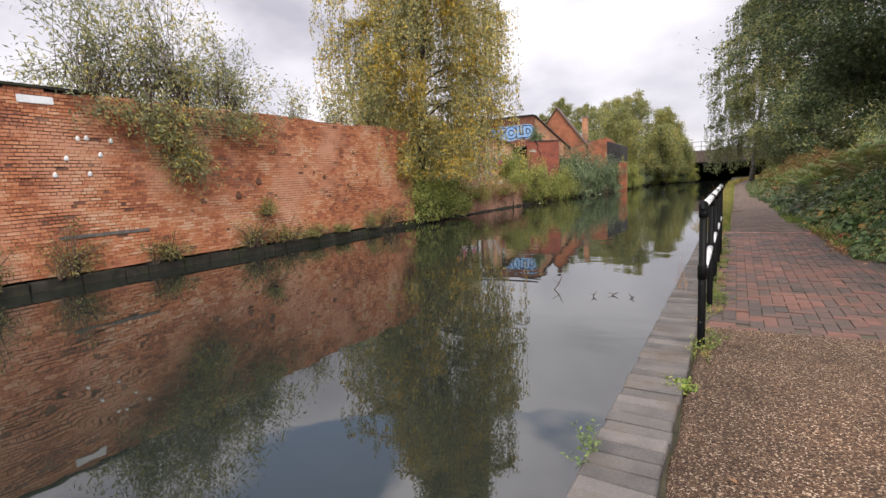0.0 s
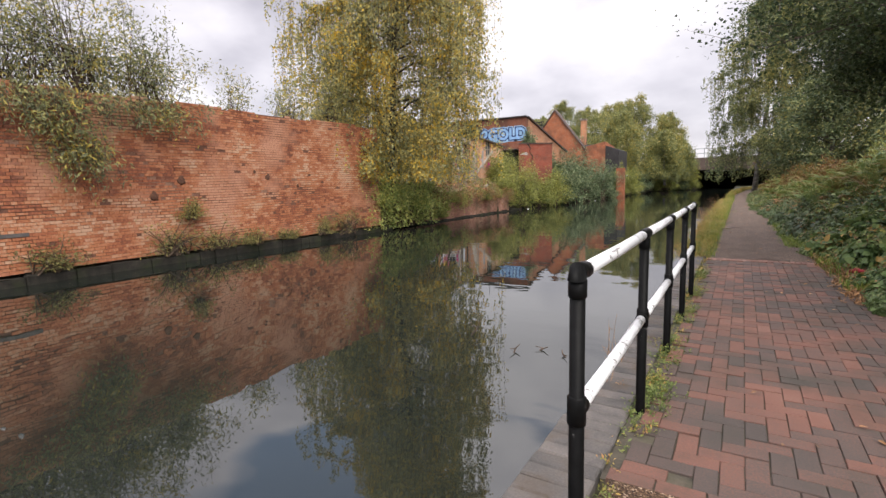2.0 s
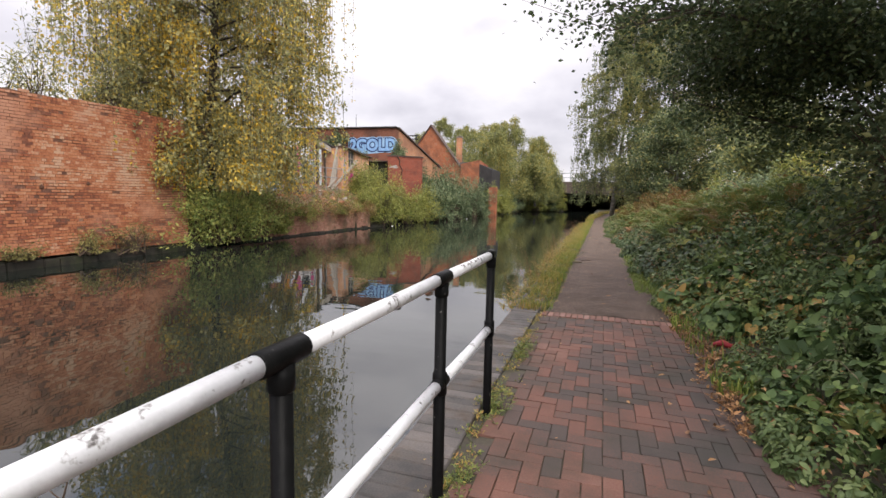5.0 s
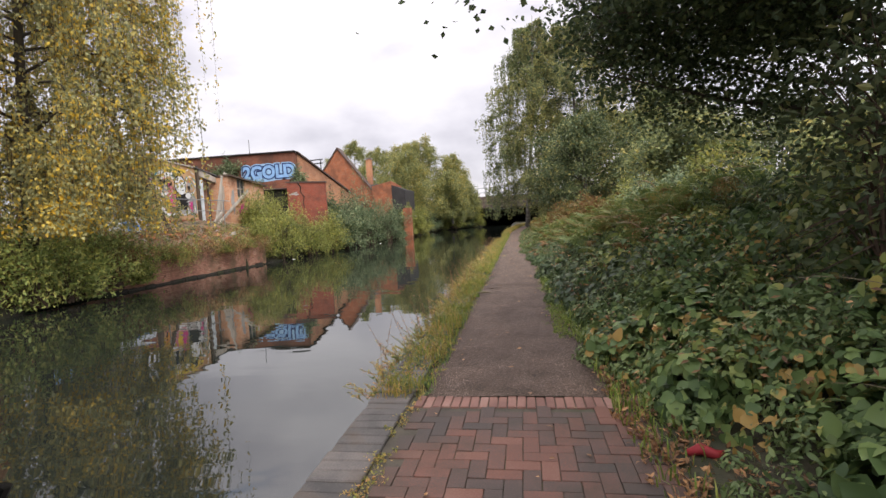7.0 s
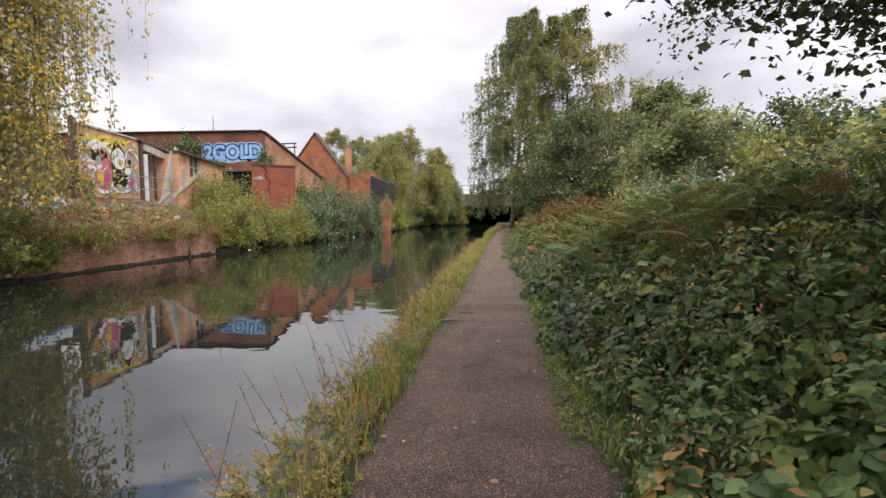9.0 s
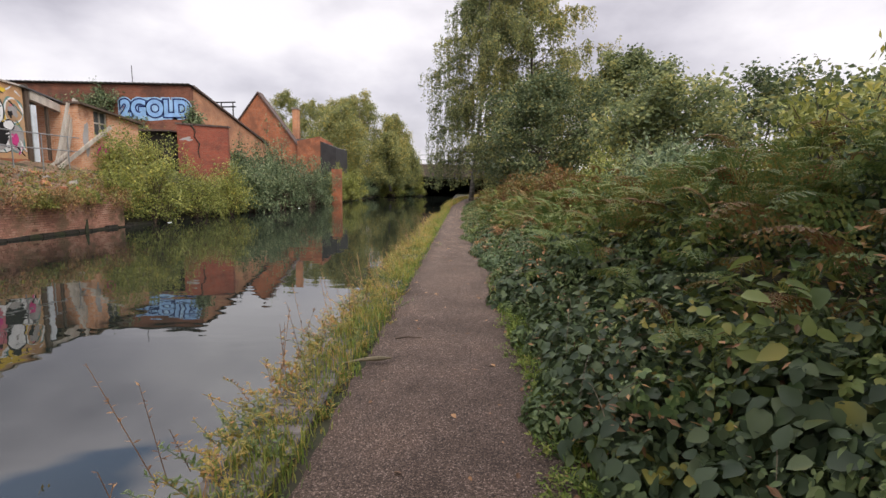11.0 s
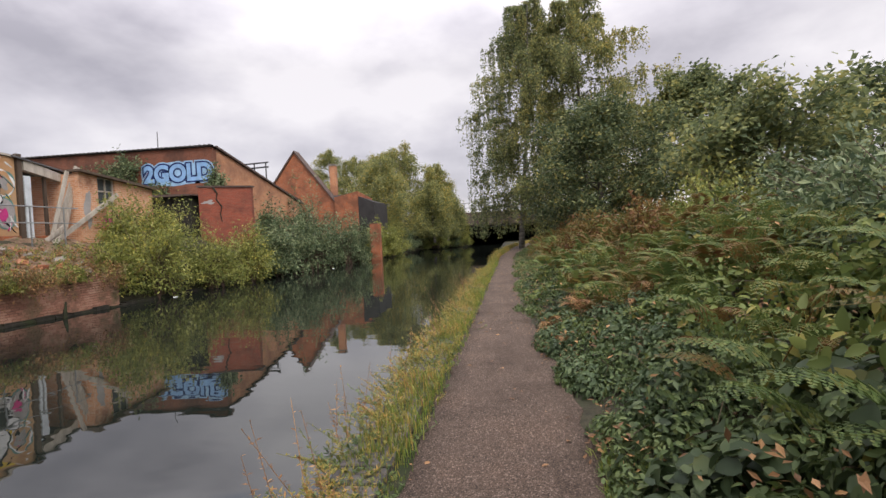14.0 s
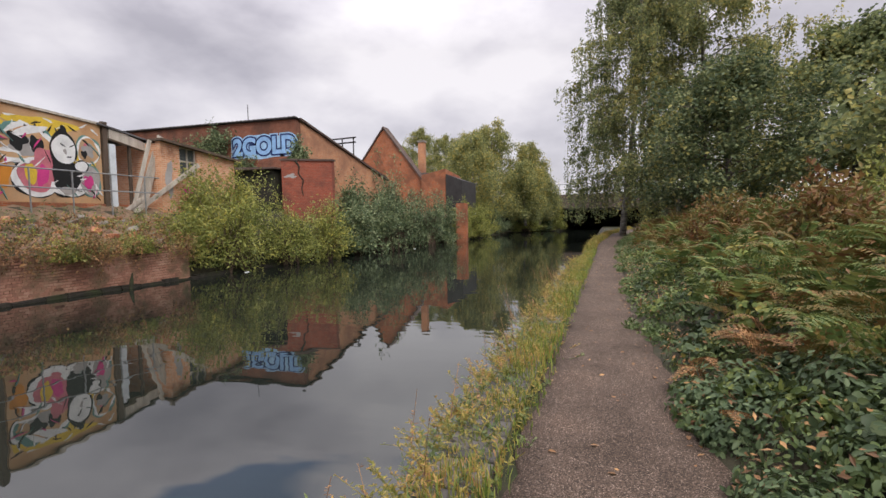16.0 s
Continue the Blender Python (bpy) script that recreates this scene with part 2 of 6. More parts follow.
M["girder"] = surface("dull_brown_steel", [(0.3, (0.078, 0.054, 0.045)), (0.7, (0.144, 0.108, 0.093))], scale=2, rough=0.7, bump=0.2)
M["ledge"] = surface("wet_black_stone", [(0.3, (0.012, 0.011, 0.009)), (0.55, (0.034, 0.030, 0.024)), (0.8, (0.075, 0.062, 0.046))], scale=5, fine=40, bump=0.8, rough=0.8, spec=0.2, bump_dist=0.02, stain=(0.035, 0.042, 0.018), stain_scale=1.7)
M["coping"] = surface("blue_engineering_brick", [(0.3, (0.060, 0.056, 0.053)), (0.5, (0.104, 0.094, 0.087)), (0.75, (0.180, 0.156, 0.140))], scale=5, fine=90, objrand=0.28, bump=0.5, stain=(0.081, 0.062, 0.047), stain_scale=2.5)
M["coping_rest"] = surface("blue_engineering_brick_run", [(0.3, (0.060, 0.056, 0.053)), (0.5, (0.104, 0.094, 0.087)), (0.75, (0.180, 0.156, 0.140))], scale=5, fine=90, island=0.28, bump=0.5)
PAVE = [(0.30, (0.058, 0.050, 0.045)), (0.43, (0.084, 0.061, 0.052)), (0.52, (0.124, 0.071, 0.056)), (0.60, (0.160, 0.074, 0.054)), (0.72, (0.195, 0.106, 0.080))]
M["paver"] = surface("red_grey_paver", PAVE, scale=0.8, fine=110, objrand=0.24, bump=0.45, stain=(0.046, 0.042, 0.032), stain_scale=1.5, stain_at=(0.48, 0.74))
M["paver_rest"] = surface("red_grey_paver_run", PAVE, scale=0.8, fine=110, island=0.24, bump=0.45, stain=(0.046, 0.042, 0.032), stain_scale=1.5, stain_at=(0.48, 0.74))
M["soldier"] = surface("pink_edge_brick", [(0.3, (0.150, 0.078, 0.062)), (0.55, (0.240, 0.128, 0.100)), (0.8, (0.310, 0.200, 0.165))], scale=3, fine=90, objrand=0.35, bump=0.4)
M["joint"] = surface("sandy_joint", [(0.3, (0.035, 0.03, 0.024)), (0.7, (0.10, 0.085, 0.06))], scale=8, bump=0.7, stain=(0.05, 0.06, 0.02))
M["gravel_warm"] = stones("bound_gravel_golden", [(0.0, (0.018, 0.010, 0.006)), (0.35, (0.056, 0.031, 0.017)), (0.7, (0.104, 0.060, 0.033)), (0.88, (0.200, 0.132, 0.080)), (1.0, (0.460, 0.360, 0.265))], 135)
M["gravel"] = stones("bound_gravel_grey", [(0.0, (0.032, 0.022, 0.016)), (0.35, (0.076, 0.052, 0.038)), (0.7, (0.122, 0.083, 0.062)), (0.9, (0.195, 0.138, 0.106)), (1.0, (0.360, 0.275, 0.220))], 160)
M["soil"] = surface("dark_leaf_litter", [(0.3, (0.018, 0.016, 0.010)), (0.5, (0.04, 0.036, 0.02)), (0.75, (0.08, 0.065, 0.04))], scale=9, fine=60, bump=0.9, stain=(0.03, 0.04, 0.015))
M["black_paint"] = surface("black_gloss_paint", [(0.3, (0.004, 0.004, 0.004)), (0.64, (0.008, 0.008, 0.008)), (0.70, (0.16, 0.15, 0.14))], scale=24, rough=0.42, bump=0.2, spec=0.07)
M["white_paint"] = surface("chipped_white_paint", [(0.35, (0.10, 0.09, 0.085)), (0.385, (0.40, 0.39, 0.38)), (0.42, (0.66, 0.66, 0.67)), (0.7, (0.78, 0.78, 0.79))], scale=13, fine=80, rough=0.42, bump=0.2, spec=0.45)
M["bark"] = surface("grey_brown_bark", [(0.3, (0.03, 0.025, 0.02)), (0.6, (0.09, 0.075, 0.06)), (0.8, (0.16, 0.14, 0.12))], scale=6, bump=0.9, stretch=(1, 1, 0.3), bump_dist=0.03)
M["birch_bark"] = surface("birch_bark", [(0.35, (0.05, 0.045, 0.04)), (0.5, (0.22, 0.20, 0.18)), (0.7, (0.42, 0.40, 0.37))], scale=4, bump=0.7, stretch=(0.5, 0.5, 2.0), bump_dist=0.02)
M["twig"] = surface("brown_twig", [(0.3, (0.05, 0.035, 0.025)), (0.7, (0.12, 0.08, 0.055))], scale=9, bump=0.3)
M["dry_stalk"] = surface("dry_stalk", [(0.3, (0.11, 0.09, 0.055)), (0.7, (0.22, 0.18, 0.11))], scale=20, bump=0.3)
M["yard_soil"] = surface("brown_rubble_soil", [(0.3, (0.075, 0.05, 0.032)), (0.5, (0.17, 0.11, 0.07)), (0.7, (0.30, 0.20, 0.14))], scale=3.5, fine=30, bump=1.0, bump_dist=0.05, stain=(0.10, 0.10, 0.04), stain_scale=0.9)
M["wood_grey"] = surface("weathered_timber", [(0.3, (0.26, 0.22, 0.18)), (0.6, (0.50, 0.45, 0.39)), (0.8, (0.62, 0.57, 0.50))], scale=6, stretch=(1, 1, 0.15), bump=0.5)
M["wood_dark"] = surface("dark_timber", [(0.3, (0.05, 0.035, 0.025)), (0.7, (0.14, 0.10, 0.075))], scale=6, stretch=(1, 1, 0.15), bump=0.5)
M["corrugated"] = surface("grey_corrugated_sheet", [(0.3, (0.05, 0.05, 0.055)), (0.7, (0.13, 0.125, 0.125))], scale=3, rough=0.6, bump=0.2)
M["dark_sheet"] = surface("dark_cladding", [(0.3, (0.020, 0.018, 0.018)), (0.7, (0.046, 0.042, 0.042))], scale=2, rough=0.6, bump=0.2)
M["concrete"] = surface("stained_concrete", [(0.3, (0.17, 0.15, 0.125)), (0.6, (0.32, 0.29, 0.25)), (0.8, (0.42, 0.39, 0.34))], scale=2.5, bump=0.4, stain=(0.12, 0.10, 0.08))
M["galvanised"] = surface("galvanised_tube", [(0.3, (0.20, 0.21, 0.22)), (0.7, (0.36, 0.37, 0.38))], scale=8, rough=0.45, metal=0.6, bump=0.1)
M["render"] = surface("painted_render", [(0.3, (0.36, 0.19, 0.09)), (0.5, (0.52, 0.31, 0.16)), (0.65, (0.58, 0.42, 0.26)), (0.8, (0.62, 0.52, 0.36))], scale=1.6, bump=0.3, stain=(0.30, 0.19, 0.11), stain_scale=0.8)
M["glass"] = surface("dusty_glass", [(0.3, (0.05, 0.055, 0.06)), (0.7, (0.10, 0.11, 0.11))], scale=2, rough=0.12, bump=0.0, spec=0.6)
M["roof_tile"] = surface("brown_roof_edge", [(0.3, (0.06, 0.04, 0.035)), (0.7, (0.13, 0.09, 0.075))], scale=4, bump=0.4)


def paint(name, c, rough=0.6):
    d = tuple(v * 0.72 for v in c)
    M[name] = surface(name, [(0.3, d), (0.55, c), (0.8, tuple(min(0.85, v * 1.12 + 0.01) for v in c))], scale=3, fine=30, rough=rough, bump=0.15)


for nm, c in (("spray_blue", (0.14, 0.30, 0.58)), ("spray_navy", (0.015, 0.03, 0.12)), ("spray_white", (0.72, 0.72, 0.72)), ("spray_black", (0.012, 0.012, 0.013)),
              ("spray_pink", (0.52, 0.16, 0.20)), ("spray_yellow", (0.68, 0.47, 0.05)), ("spray_orange", (0.55, 0.22, 0.03)), ("spray_teal", (0.12, 0.24, 0.22)),
              ("spray_grey", (0.34, 0.32, 0.31)), ("spray_magenta", (0.55, 0.05, 0.22)), ("board_white", (0.62, 0.66, 0.70)), ("red_plastic", (0.22, 0.015, 0.02)), ("white_plastic", (0.75, 0.76, 0.76)),
              ("spray_midblue", (0.24, 0.41, 0.66)), ("car_blue", (0.06, 0.09, 0.14)), ("spray_skyblue", (0.30, 0.47, 0.66))):
    paint(nm, c)

LEAF = {
    "birch_yellow": leaf_material("birch_leaves_turning", [(0.0, (0.220, 0.230, 0.125)), (0.45, (0.400, 0.385, 0.180)), (0.72, (0.560, 0.470, 0.150)), (0.9, (0.700, 0.500, 0.085)), (1.0, (0.700, 0.450, 0.055))], 0.45, patch=0.3, patch_scale=0.45),
    "birch_green": leaf_material("birch_leaves_green", [(0.0, (0.100, 0.130, 0.066)), (0.5, (0.210, 0.245, 0.108)), (0.85, (0.350, 0.355, 0.140)), (1.0, (0.500, 0.430, 0.140))], 0.45, patch=0.25, patch_scale=0.25),
    "dark": leaf_material("alder_leaves_dark", [(0.0, (0.036, 0.056, 0.026)), (0.6, (0.078, 0.112, 0.050)), (1.0, (0.165, 0.195, 0.078))], 0.28),
    "alder": leaf_material("alder_leaves", [(0.0, (0.058, 0.084, 0.044)), (0.55, (0.120, 0.152, 0.072)), (0.9, (0.215, 0.235, 0.098)), (1.0, (0.330, 0.300, 0.100))], 0.36, patch=0.28, patch_scale=0.4),
    "hazel": leaf_material("hazel_leaves", [(0.0, (0.081, 0.117, 0.034)), (0.5, (0.162, 0.211, 0.059)), (0.9, (0.261, 0.293, 0.086)), (1.0, (0.360, 0.315, 0.081))], 0.3, patch=0.35, patch_scale=0.9),
    # Sallow green raised to make up for the birch's shade over the bank.
    "sallow_lifted": leaf_material("sallow_leaves_lifted", [(0.0, (0.168, 0.216, 0.072)), (0.5, (0.312, 0.372, 0.114)), (1.0, (0.540, 0.516, 0.156))], 0.35, patch=0.3, patch_scale=0.6),
    # One tangle in two tones for the alders' shade: bramble lighter, bindweed darker.
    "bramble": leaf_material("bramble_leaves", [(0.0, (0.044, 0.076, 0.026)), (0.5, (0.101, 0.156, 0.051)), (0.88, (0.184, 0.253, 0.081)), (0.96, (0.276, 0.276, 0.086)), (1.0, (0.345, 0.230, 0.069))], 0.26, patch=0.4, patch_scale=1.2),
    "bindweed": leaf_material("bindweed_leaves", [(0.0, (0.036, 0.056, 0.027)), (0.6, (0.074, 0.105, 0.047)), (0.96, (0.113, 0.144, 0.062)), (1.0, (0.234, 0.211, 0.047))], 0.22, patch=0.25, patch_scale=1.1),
    "nettle": leaf_material("nettle_leaves", [(0.0, (0.068, 0.102, 0.037)), (0.6, (0.128, 0.177, 0.066)), (1.0, (0.212, 0.259, 0.100))], 0.24, patch=0.35, patch_scale=1.0),
    "nettle_pale": leaf_material("pale_nettle_leaves", [(0.0, (0.056, 0.086, 0.040)), (0.6, (0.100, 0.144, 0.067)), (1.0, (0.176, 0.228, 0.112))], 0.22, patch=0.35, patch_scale=1.6),
    "fern": leaf_material("bracken_fronds_turning", [(0.0, (0.111, 0.111, 0.036)), (0.35, (0.178, 0.149, 0.047)), (0.62, (0.238, 0.145, 0.051)), (0.85, (0.196, 0.098, 0.041)), (1.0, (0.136, 0.064, 0.030))], 0.3, patch=0.5, patch_scale=0.7),
    "fern_green": leaf_material("bracken_fronds_green", [(0.0, (0.082, 0.127, 0.041)), (0.5, (0.143, 0.197, 0.059)), (0.85, (0.213, 0.226, 0.066)), (1.0, (0.271, 0.213, 0.061))], 0.32, patch=0.4, patch_scale=0.9),
    "willowherb": leaf_material("yellow_grass", [(0.0, (0.130, 0.160, 0.040)), (0.45, (0.290, 0.260, 0.065)), (0.8, (0.460, 0.340, 0.095)), (1.0, (0.470, 0.260, 0.100))], 0.32, patch=0.5, patch_scale=1.8),
    "grass": leaf_material("fresh_grass", [(0.0, (0.100, 0.150, 0.032)), (0.6, (0.190, 0.260, 0.050)), (1.0, (0.350, 0.360, 0.090))], 0.32),
    "shrub_light": leaf_material("sallow_leaves", [(0.0, (0.119, 0.148, 0.040)), (0.5, (0.246, 0.264, 0.073)), (0.88, (0.330, 0.330, 0.090)), (1.0, (0.500, 0.440, 0.100))], 0.3, patch=0.25, patch_scale=0.5),
    "shrub_dark": leaf_material("buddleia_leaves", [(0.0, (0.055, 0.085, 0.045)), (0.55, (0.135, 0.180, 0.090)), (1.0, (0.300, 0.340, 0.180))], 0.3, patch=0.25, patch_scale=0.5),
    "wall_shrub": leaf_material("wall_buddleia_leaves", [(0.0, (0.130, 0.145, 0.090)), (0.55, (0.270, 0.280, 0.140)), (0.86, (0.430, 0.400, 0.150)), (1.0, (0.620, 0.480, 0.110))], 0.42, patch=0.3, patch_scale=0.7),
    "far_birch": leaf_material("distant_birch_leaves", [(0.0, (0.140, 0.170, 0.078)), (0.5, (0.260, 0.280, 0.118)), (0.85, (0.410, 0.375, 0.130)), (1.0, (0.500, 0.410, 0.120))], 0.5, patch=0.28, patch_scale=0.2),
    "wall_weed": leaf_material("dusty_wall_weeds", [(0.0, (0.120, 0.110, 0.050)), (0.5, (0.220, 0.210, 0.080)), (1.0, (0.400, 0.330, 0.110))], 0.3, patch=0.3, patch_scale=0.8),
    "dead": leaf_material("dead_stems_and_leaves", [(0.0, (0.113, 0.062, 0.033)), (0.6, (0.302, 0.160, 0.075)), (1.0, (0.528, 0.300, 0.133))], 0.2),
}


# ---- mesh helpers ----
def np_mesh(name, verts, faces, mat, smooth=False):
    """A mesh from arrays; all faces have the same number of corners."""
    verts, faces = np.asarray(verts, np.float32), np.asarray(faces, np.int32)
    me = bpy.data.meshes.new(name)
    k = faces.shape[1]
    me.vertices.add(len(verts))
    me.vertices.foreach_set("co", verts.ravel())
    me.loops.add(faces.size)
    me.loops.foreach_set("vertex_index", faces.ravel())
    me.polygons.add(len(faces))
    me.polygons.foreach_set("loop_start", np.arange(0, faces.size, k, dtype=np.int32))
    me.polygons.foreach_set("loop_total", np.full(len(faces), k, np.int32))
    me.polygons.foreach_set("use_smooth", np.full(len(faces), smooth, bool))
    me.materials.append(mat)
    me.update(calc_edges=True)
    return me


def put(name, me, parent=None, label="", m=None):
    ob = new(name, me)
    if parent is not None:
        ob.parent = parent
    if m is not None:
        ob.matrix_basis = m
    return tagged(ob, label)


def part(name, bm, material, parent=None, label="", smooth=False, m=None):
    """Links a bmesh as one mesh object under a thing or part."""
    me = bpy.data.meshes.new(name)
    bmesh.ops.recalc_face_normals(bm, faces=bm.faces)
    for f in bm.faces:
        f.smooth = smooth
    bm.to_mesh(me)
    bm.free()
    me.materials.append(material)
    return put(name, me, parent, label, m)


def thing(name, x, y, z, label, category, group="", kind=""):
    e = new(name)
    e.location = (x, y, z)
    e.empty_display_size = 0.2
    return tagged(e, label, category, group, kind)


def box_bm(x0, x1, y0, y1, z0, z1, bev=0.0, bm=None):
    bm = bm or bmesh.new()
    r = bmesh.ops.create_cube(bm, size=1.0)["verts"]
    for v in r:
        v.co = Vector((x0 + (v.co.x + 0.5) * (x1 - x0), y0 + (v.co.y + 0.5) * (y1 - y0), z0 + (v.co.z + 0.5) * (z1 - z0)))
    if bev:
        es = list({e for v in r for e in v.link_edges})
        bmesh.ops.bevel(bm, geom=es, offset=bev, segments=2, affect="EDGES")
    return bm


def tube_bm(path, radii, sides=10, bm=None, caps=True):
    """A tube along points, with a radius at each."""
    bm = bm or bmesh.new()
    path = [Vector(p) for p in path]
    rings = []
    for i, p in enumerate(path):
        d = (path[min(i + 1, len(path) - 1)] - path[max(i - 1, 0)]).normalized()
        a = d.orthogonal().normalized()
        if abs(d.z) < 0.99:
            a = d.cross(Vector((0, 0, 1))).normalized()
        c = d.cross(a)
        r = radii[i] if isinstance(radii, (list, tuple)) else radii
        rings.append([bm.verts.new(p + a * (r * math.cos(t)) + c * (r * math.sin(t))) for t in (2 * math.pi * k / sides for k in range(sides))])
    for A, B in zip(rings, rings[1:]):
        for k in range(sides):
            bm.faces.new((A[k], A[(k + 1) % sides], B[(k + 1) % sides], B[k]))
    if caps:
        bm.faces.new(rings[0])
        bm.faces.new(rings[-1])
    return bm


def boxes_np(lo, hi):
    """Boxes from arrays of low and high corners: vertices and quads."""
    lo, hi = np.asarray(lo, float), np.asarray(hi, float)
    n = len(lo)
    sel = np.array([[0, 0, 0], [1, 0, 0], [1, 1, 0], [0, 1, 0], [0, 0, 1], [1, 0, 1], [1, 1, 1], [0, 1, 1]])
    v = lo[:, None, :] + sel[None] * (hi - lo)[:, None, :]
    f = np.array([[0, 3, 2, 1], [4, 5, 6, 7], [0, 1, 5, 4], [1, 2, 6, 5], [2, 3, 7, 6], [3, 0, 4, 7]])
    return v.reshape(-1, 3), (f[None] + 8 * np.arange(n)[:, None, None]).reshape(-1, 4)


def leaves_np(pos, direction, up, length, width, fold=0.25, droop=0.0):
    """Broad pointed leaves, folded along the midrib and bent down at the tip: vertices and quads."""
    n = len(pos)
    d = direction / np.linalg.norm(direction, axis=1, keepdims=True)
    s = np.cross(d, up)
    s /= np.linalg.norm(s, axis=1, keepdims=True) + 1e-9
    u = np.cross(s, d)
    L, W = np.broadcast_to(length, n)[:, None], np.broadcast_to(width, n)[:, None]
    at = lambda a, b: pos + d * L * a + s * W * b + u * (W * fold * abs(b) * 2 - L * droop * a * a)
    v = np.stack([at(0, 0), at(0.5, 0), at(1, 0), at(0.1, 0.34), at(0.42, 0.5), at(0.76, 0.3), at(0.1, -0.34), at(0.42, -0.5), at(0.76, -0.3)], 1).reshape(-1, 3)
    f = np.array([[0, 1, 4, 3], [1, 2, 5, 4], [0, 6, 7, 1], [1, 7, 8, 2]])
    return v, (f[None] + 9 * np.arange(n)[:, None, None]).reshape(-1, 4)


def small_leaves_np(pos, direction, up, length, width):
    """Four-cornered leaves for crowns seen from further off."""
    n = len(pos)
    d = direction / (np.linalg.norm(direction, axis=1, keepdims=True) + 1e-9)
    s = np.cross(d, up)
    s /= np.linalg.norm(s, axis=1, keepdims=True) + 1e-9
    u = np.cross(s, d)
    L, W = np.broadcast_to(length, n)[:, None], np.broadcast_to(width, n)[:, None]
    v = np.stack([pos, pos + d * L * 0.45 + s * W * 0.5 + u * W * 0.15, pos + d * L, pos + d * L * 0.45 - s * W * 0.5 + u * W * 0.15], 1).reshape(-1, 3)
    return v, np.arange(4 * n).reshape(-1, 4)


def blades_np(pos, lean, height, width):
    """Grass blades: a bent strip of two quads each."""
    n = len(pos)
    h, w = np.broadcast_to(height, n)[:, None], np.broadcast_to(width, n)[:, None]
    s = np.stack([-lean[:, 1], lean[:, 0], np.zeros(n)], 1)
    s /= np.linalg.norm(s, axis=1, keepdims=True) + 1e-9
    z = np.array([[0, 0, 1.0]])
    mid = pos + z * h * 0.6 + lean * h * 0.3
    tip = pos + z * h * 0.9 + lean * h * 0.95
    v = np.stack([pos - s * w, pos + s * w, mid + s * w * 0.8, mid - s * w * 0.8, tip + s * w * 0.15, tip - s * w * 0.15], 1).reshape(-1, 3)
    f = np.array([[0, 1, 2, 3], [3, 2, 4, 5]])
    return v, (f[None] + 6 * np.arange(n)[:, None, None]).reshape(-1, 4)


def unit(rng, n):
    v = rng.normal(size=(n, 3))
    return v / np.linalg.norm(v, axis=1, keepdims=True)


def sticks_np(a, b, ra, rb):
    """Three-sided twigs between points a and b."""
    n = len(a)
    d = b - a
    d /= np.linalg.norm(d, axis=1, keepdims=True) + 1e-9
    s = np.cross(d, np.array([[0.31, 0.47, 0.83]]))
    s /= np.linalg.norm(s, axis=1, keepdims=True) + 1e-9
    u = np.cross(d, s)
    ra, rb = np.broadcast_to(ra, n)[:, None], np.broadcast_to(rb, n)[:, None]
    vs = []
    for p, r in ((a, ra), (b, rb)):
        for k in range(3):
            t = 2 * math.pi * k / 3
            vs.append(p + (s * math.cos(t) + u * math.sin(t)) * r)
    v = np.stack(vs, 1).reshape(-1, 3)
    f = np.array([[0, 1, 4, 3], [1, 2, 5, 4], [2, 0, 3, 5]])
    return v, (f[None] + 6 * np.arange(n)[:, None, None]).reshape(-1, 4)


def merge(chunks):
    vs, fs, o = [], [], 0
    for v, f in chunks:
        vs.append(v)
        fs.append(f + o)
        o += len(v)
    return np.concatenate(vs), np.concatenate(fs)


# ---- the lie of the land ----
EDGE_Y = [-30, 3, 5, 7, 8.4, 11.3, 13, 15.5, 18, 20, 22, 24, 28, 45, 60, 90]
EDGE_X = [3.2, 2.9, 2.55, 2.15, 1.98, 1.88, 1.84, 1.73, 1.63, 1.56, 1.48, 1.34, 1.14, 1.25, 2.6, 7.0]


def edge(y):
    """The towpath's inner edge."""
    return np.interp(y, EDGE_Y, EDGE_X)


def verge(y):
    """The towpath's edge on the water side."""
    return np.interp(y, [-30, 45, 60, 90], [0.36, 0.32, 1.1, 5.5])


def bank_ground(x, y):
    d = np.asarray(x) - edge(y)
    return np.interp(d, [0, 0.5, 1.5, 3.5, 7, 14, 40], [-0.02, 0.05, 0.25, 0.65, 1.15, 1.7, 2.1]) * np.interp(y, [-30, 4, 8, 50, 62, 75], [0.5, 0.7, 1, 1, 0.5, 0.2])


def ragged_edge(y):
    """Where the undergrowth meets the path."""
    return edge(y) + 0.26 * np.exp(-((y - 10.2) / 1.5) ** 2) + 0.09 * np.sin(1.9 * y) + 0.07 * np.sin(4.3 * y + 1) + 0.04 * np.sin(9.1 * y)


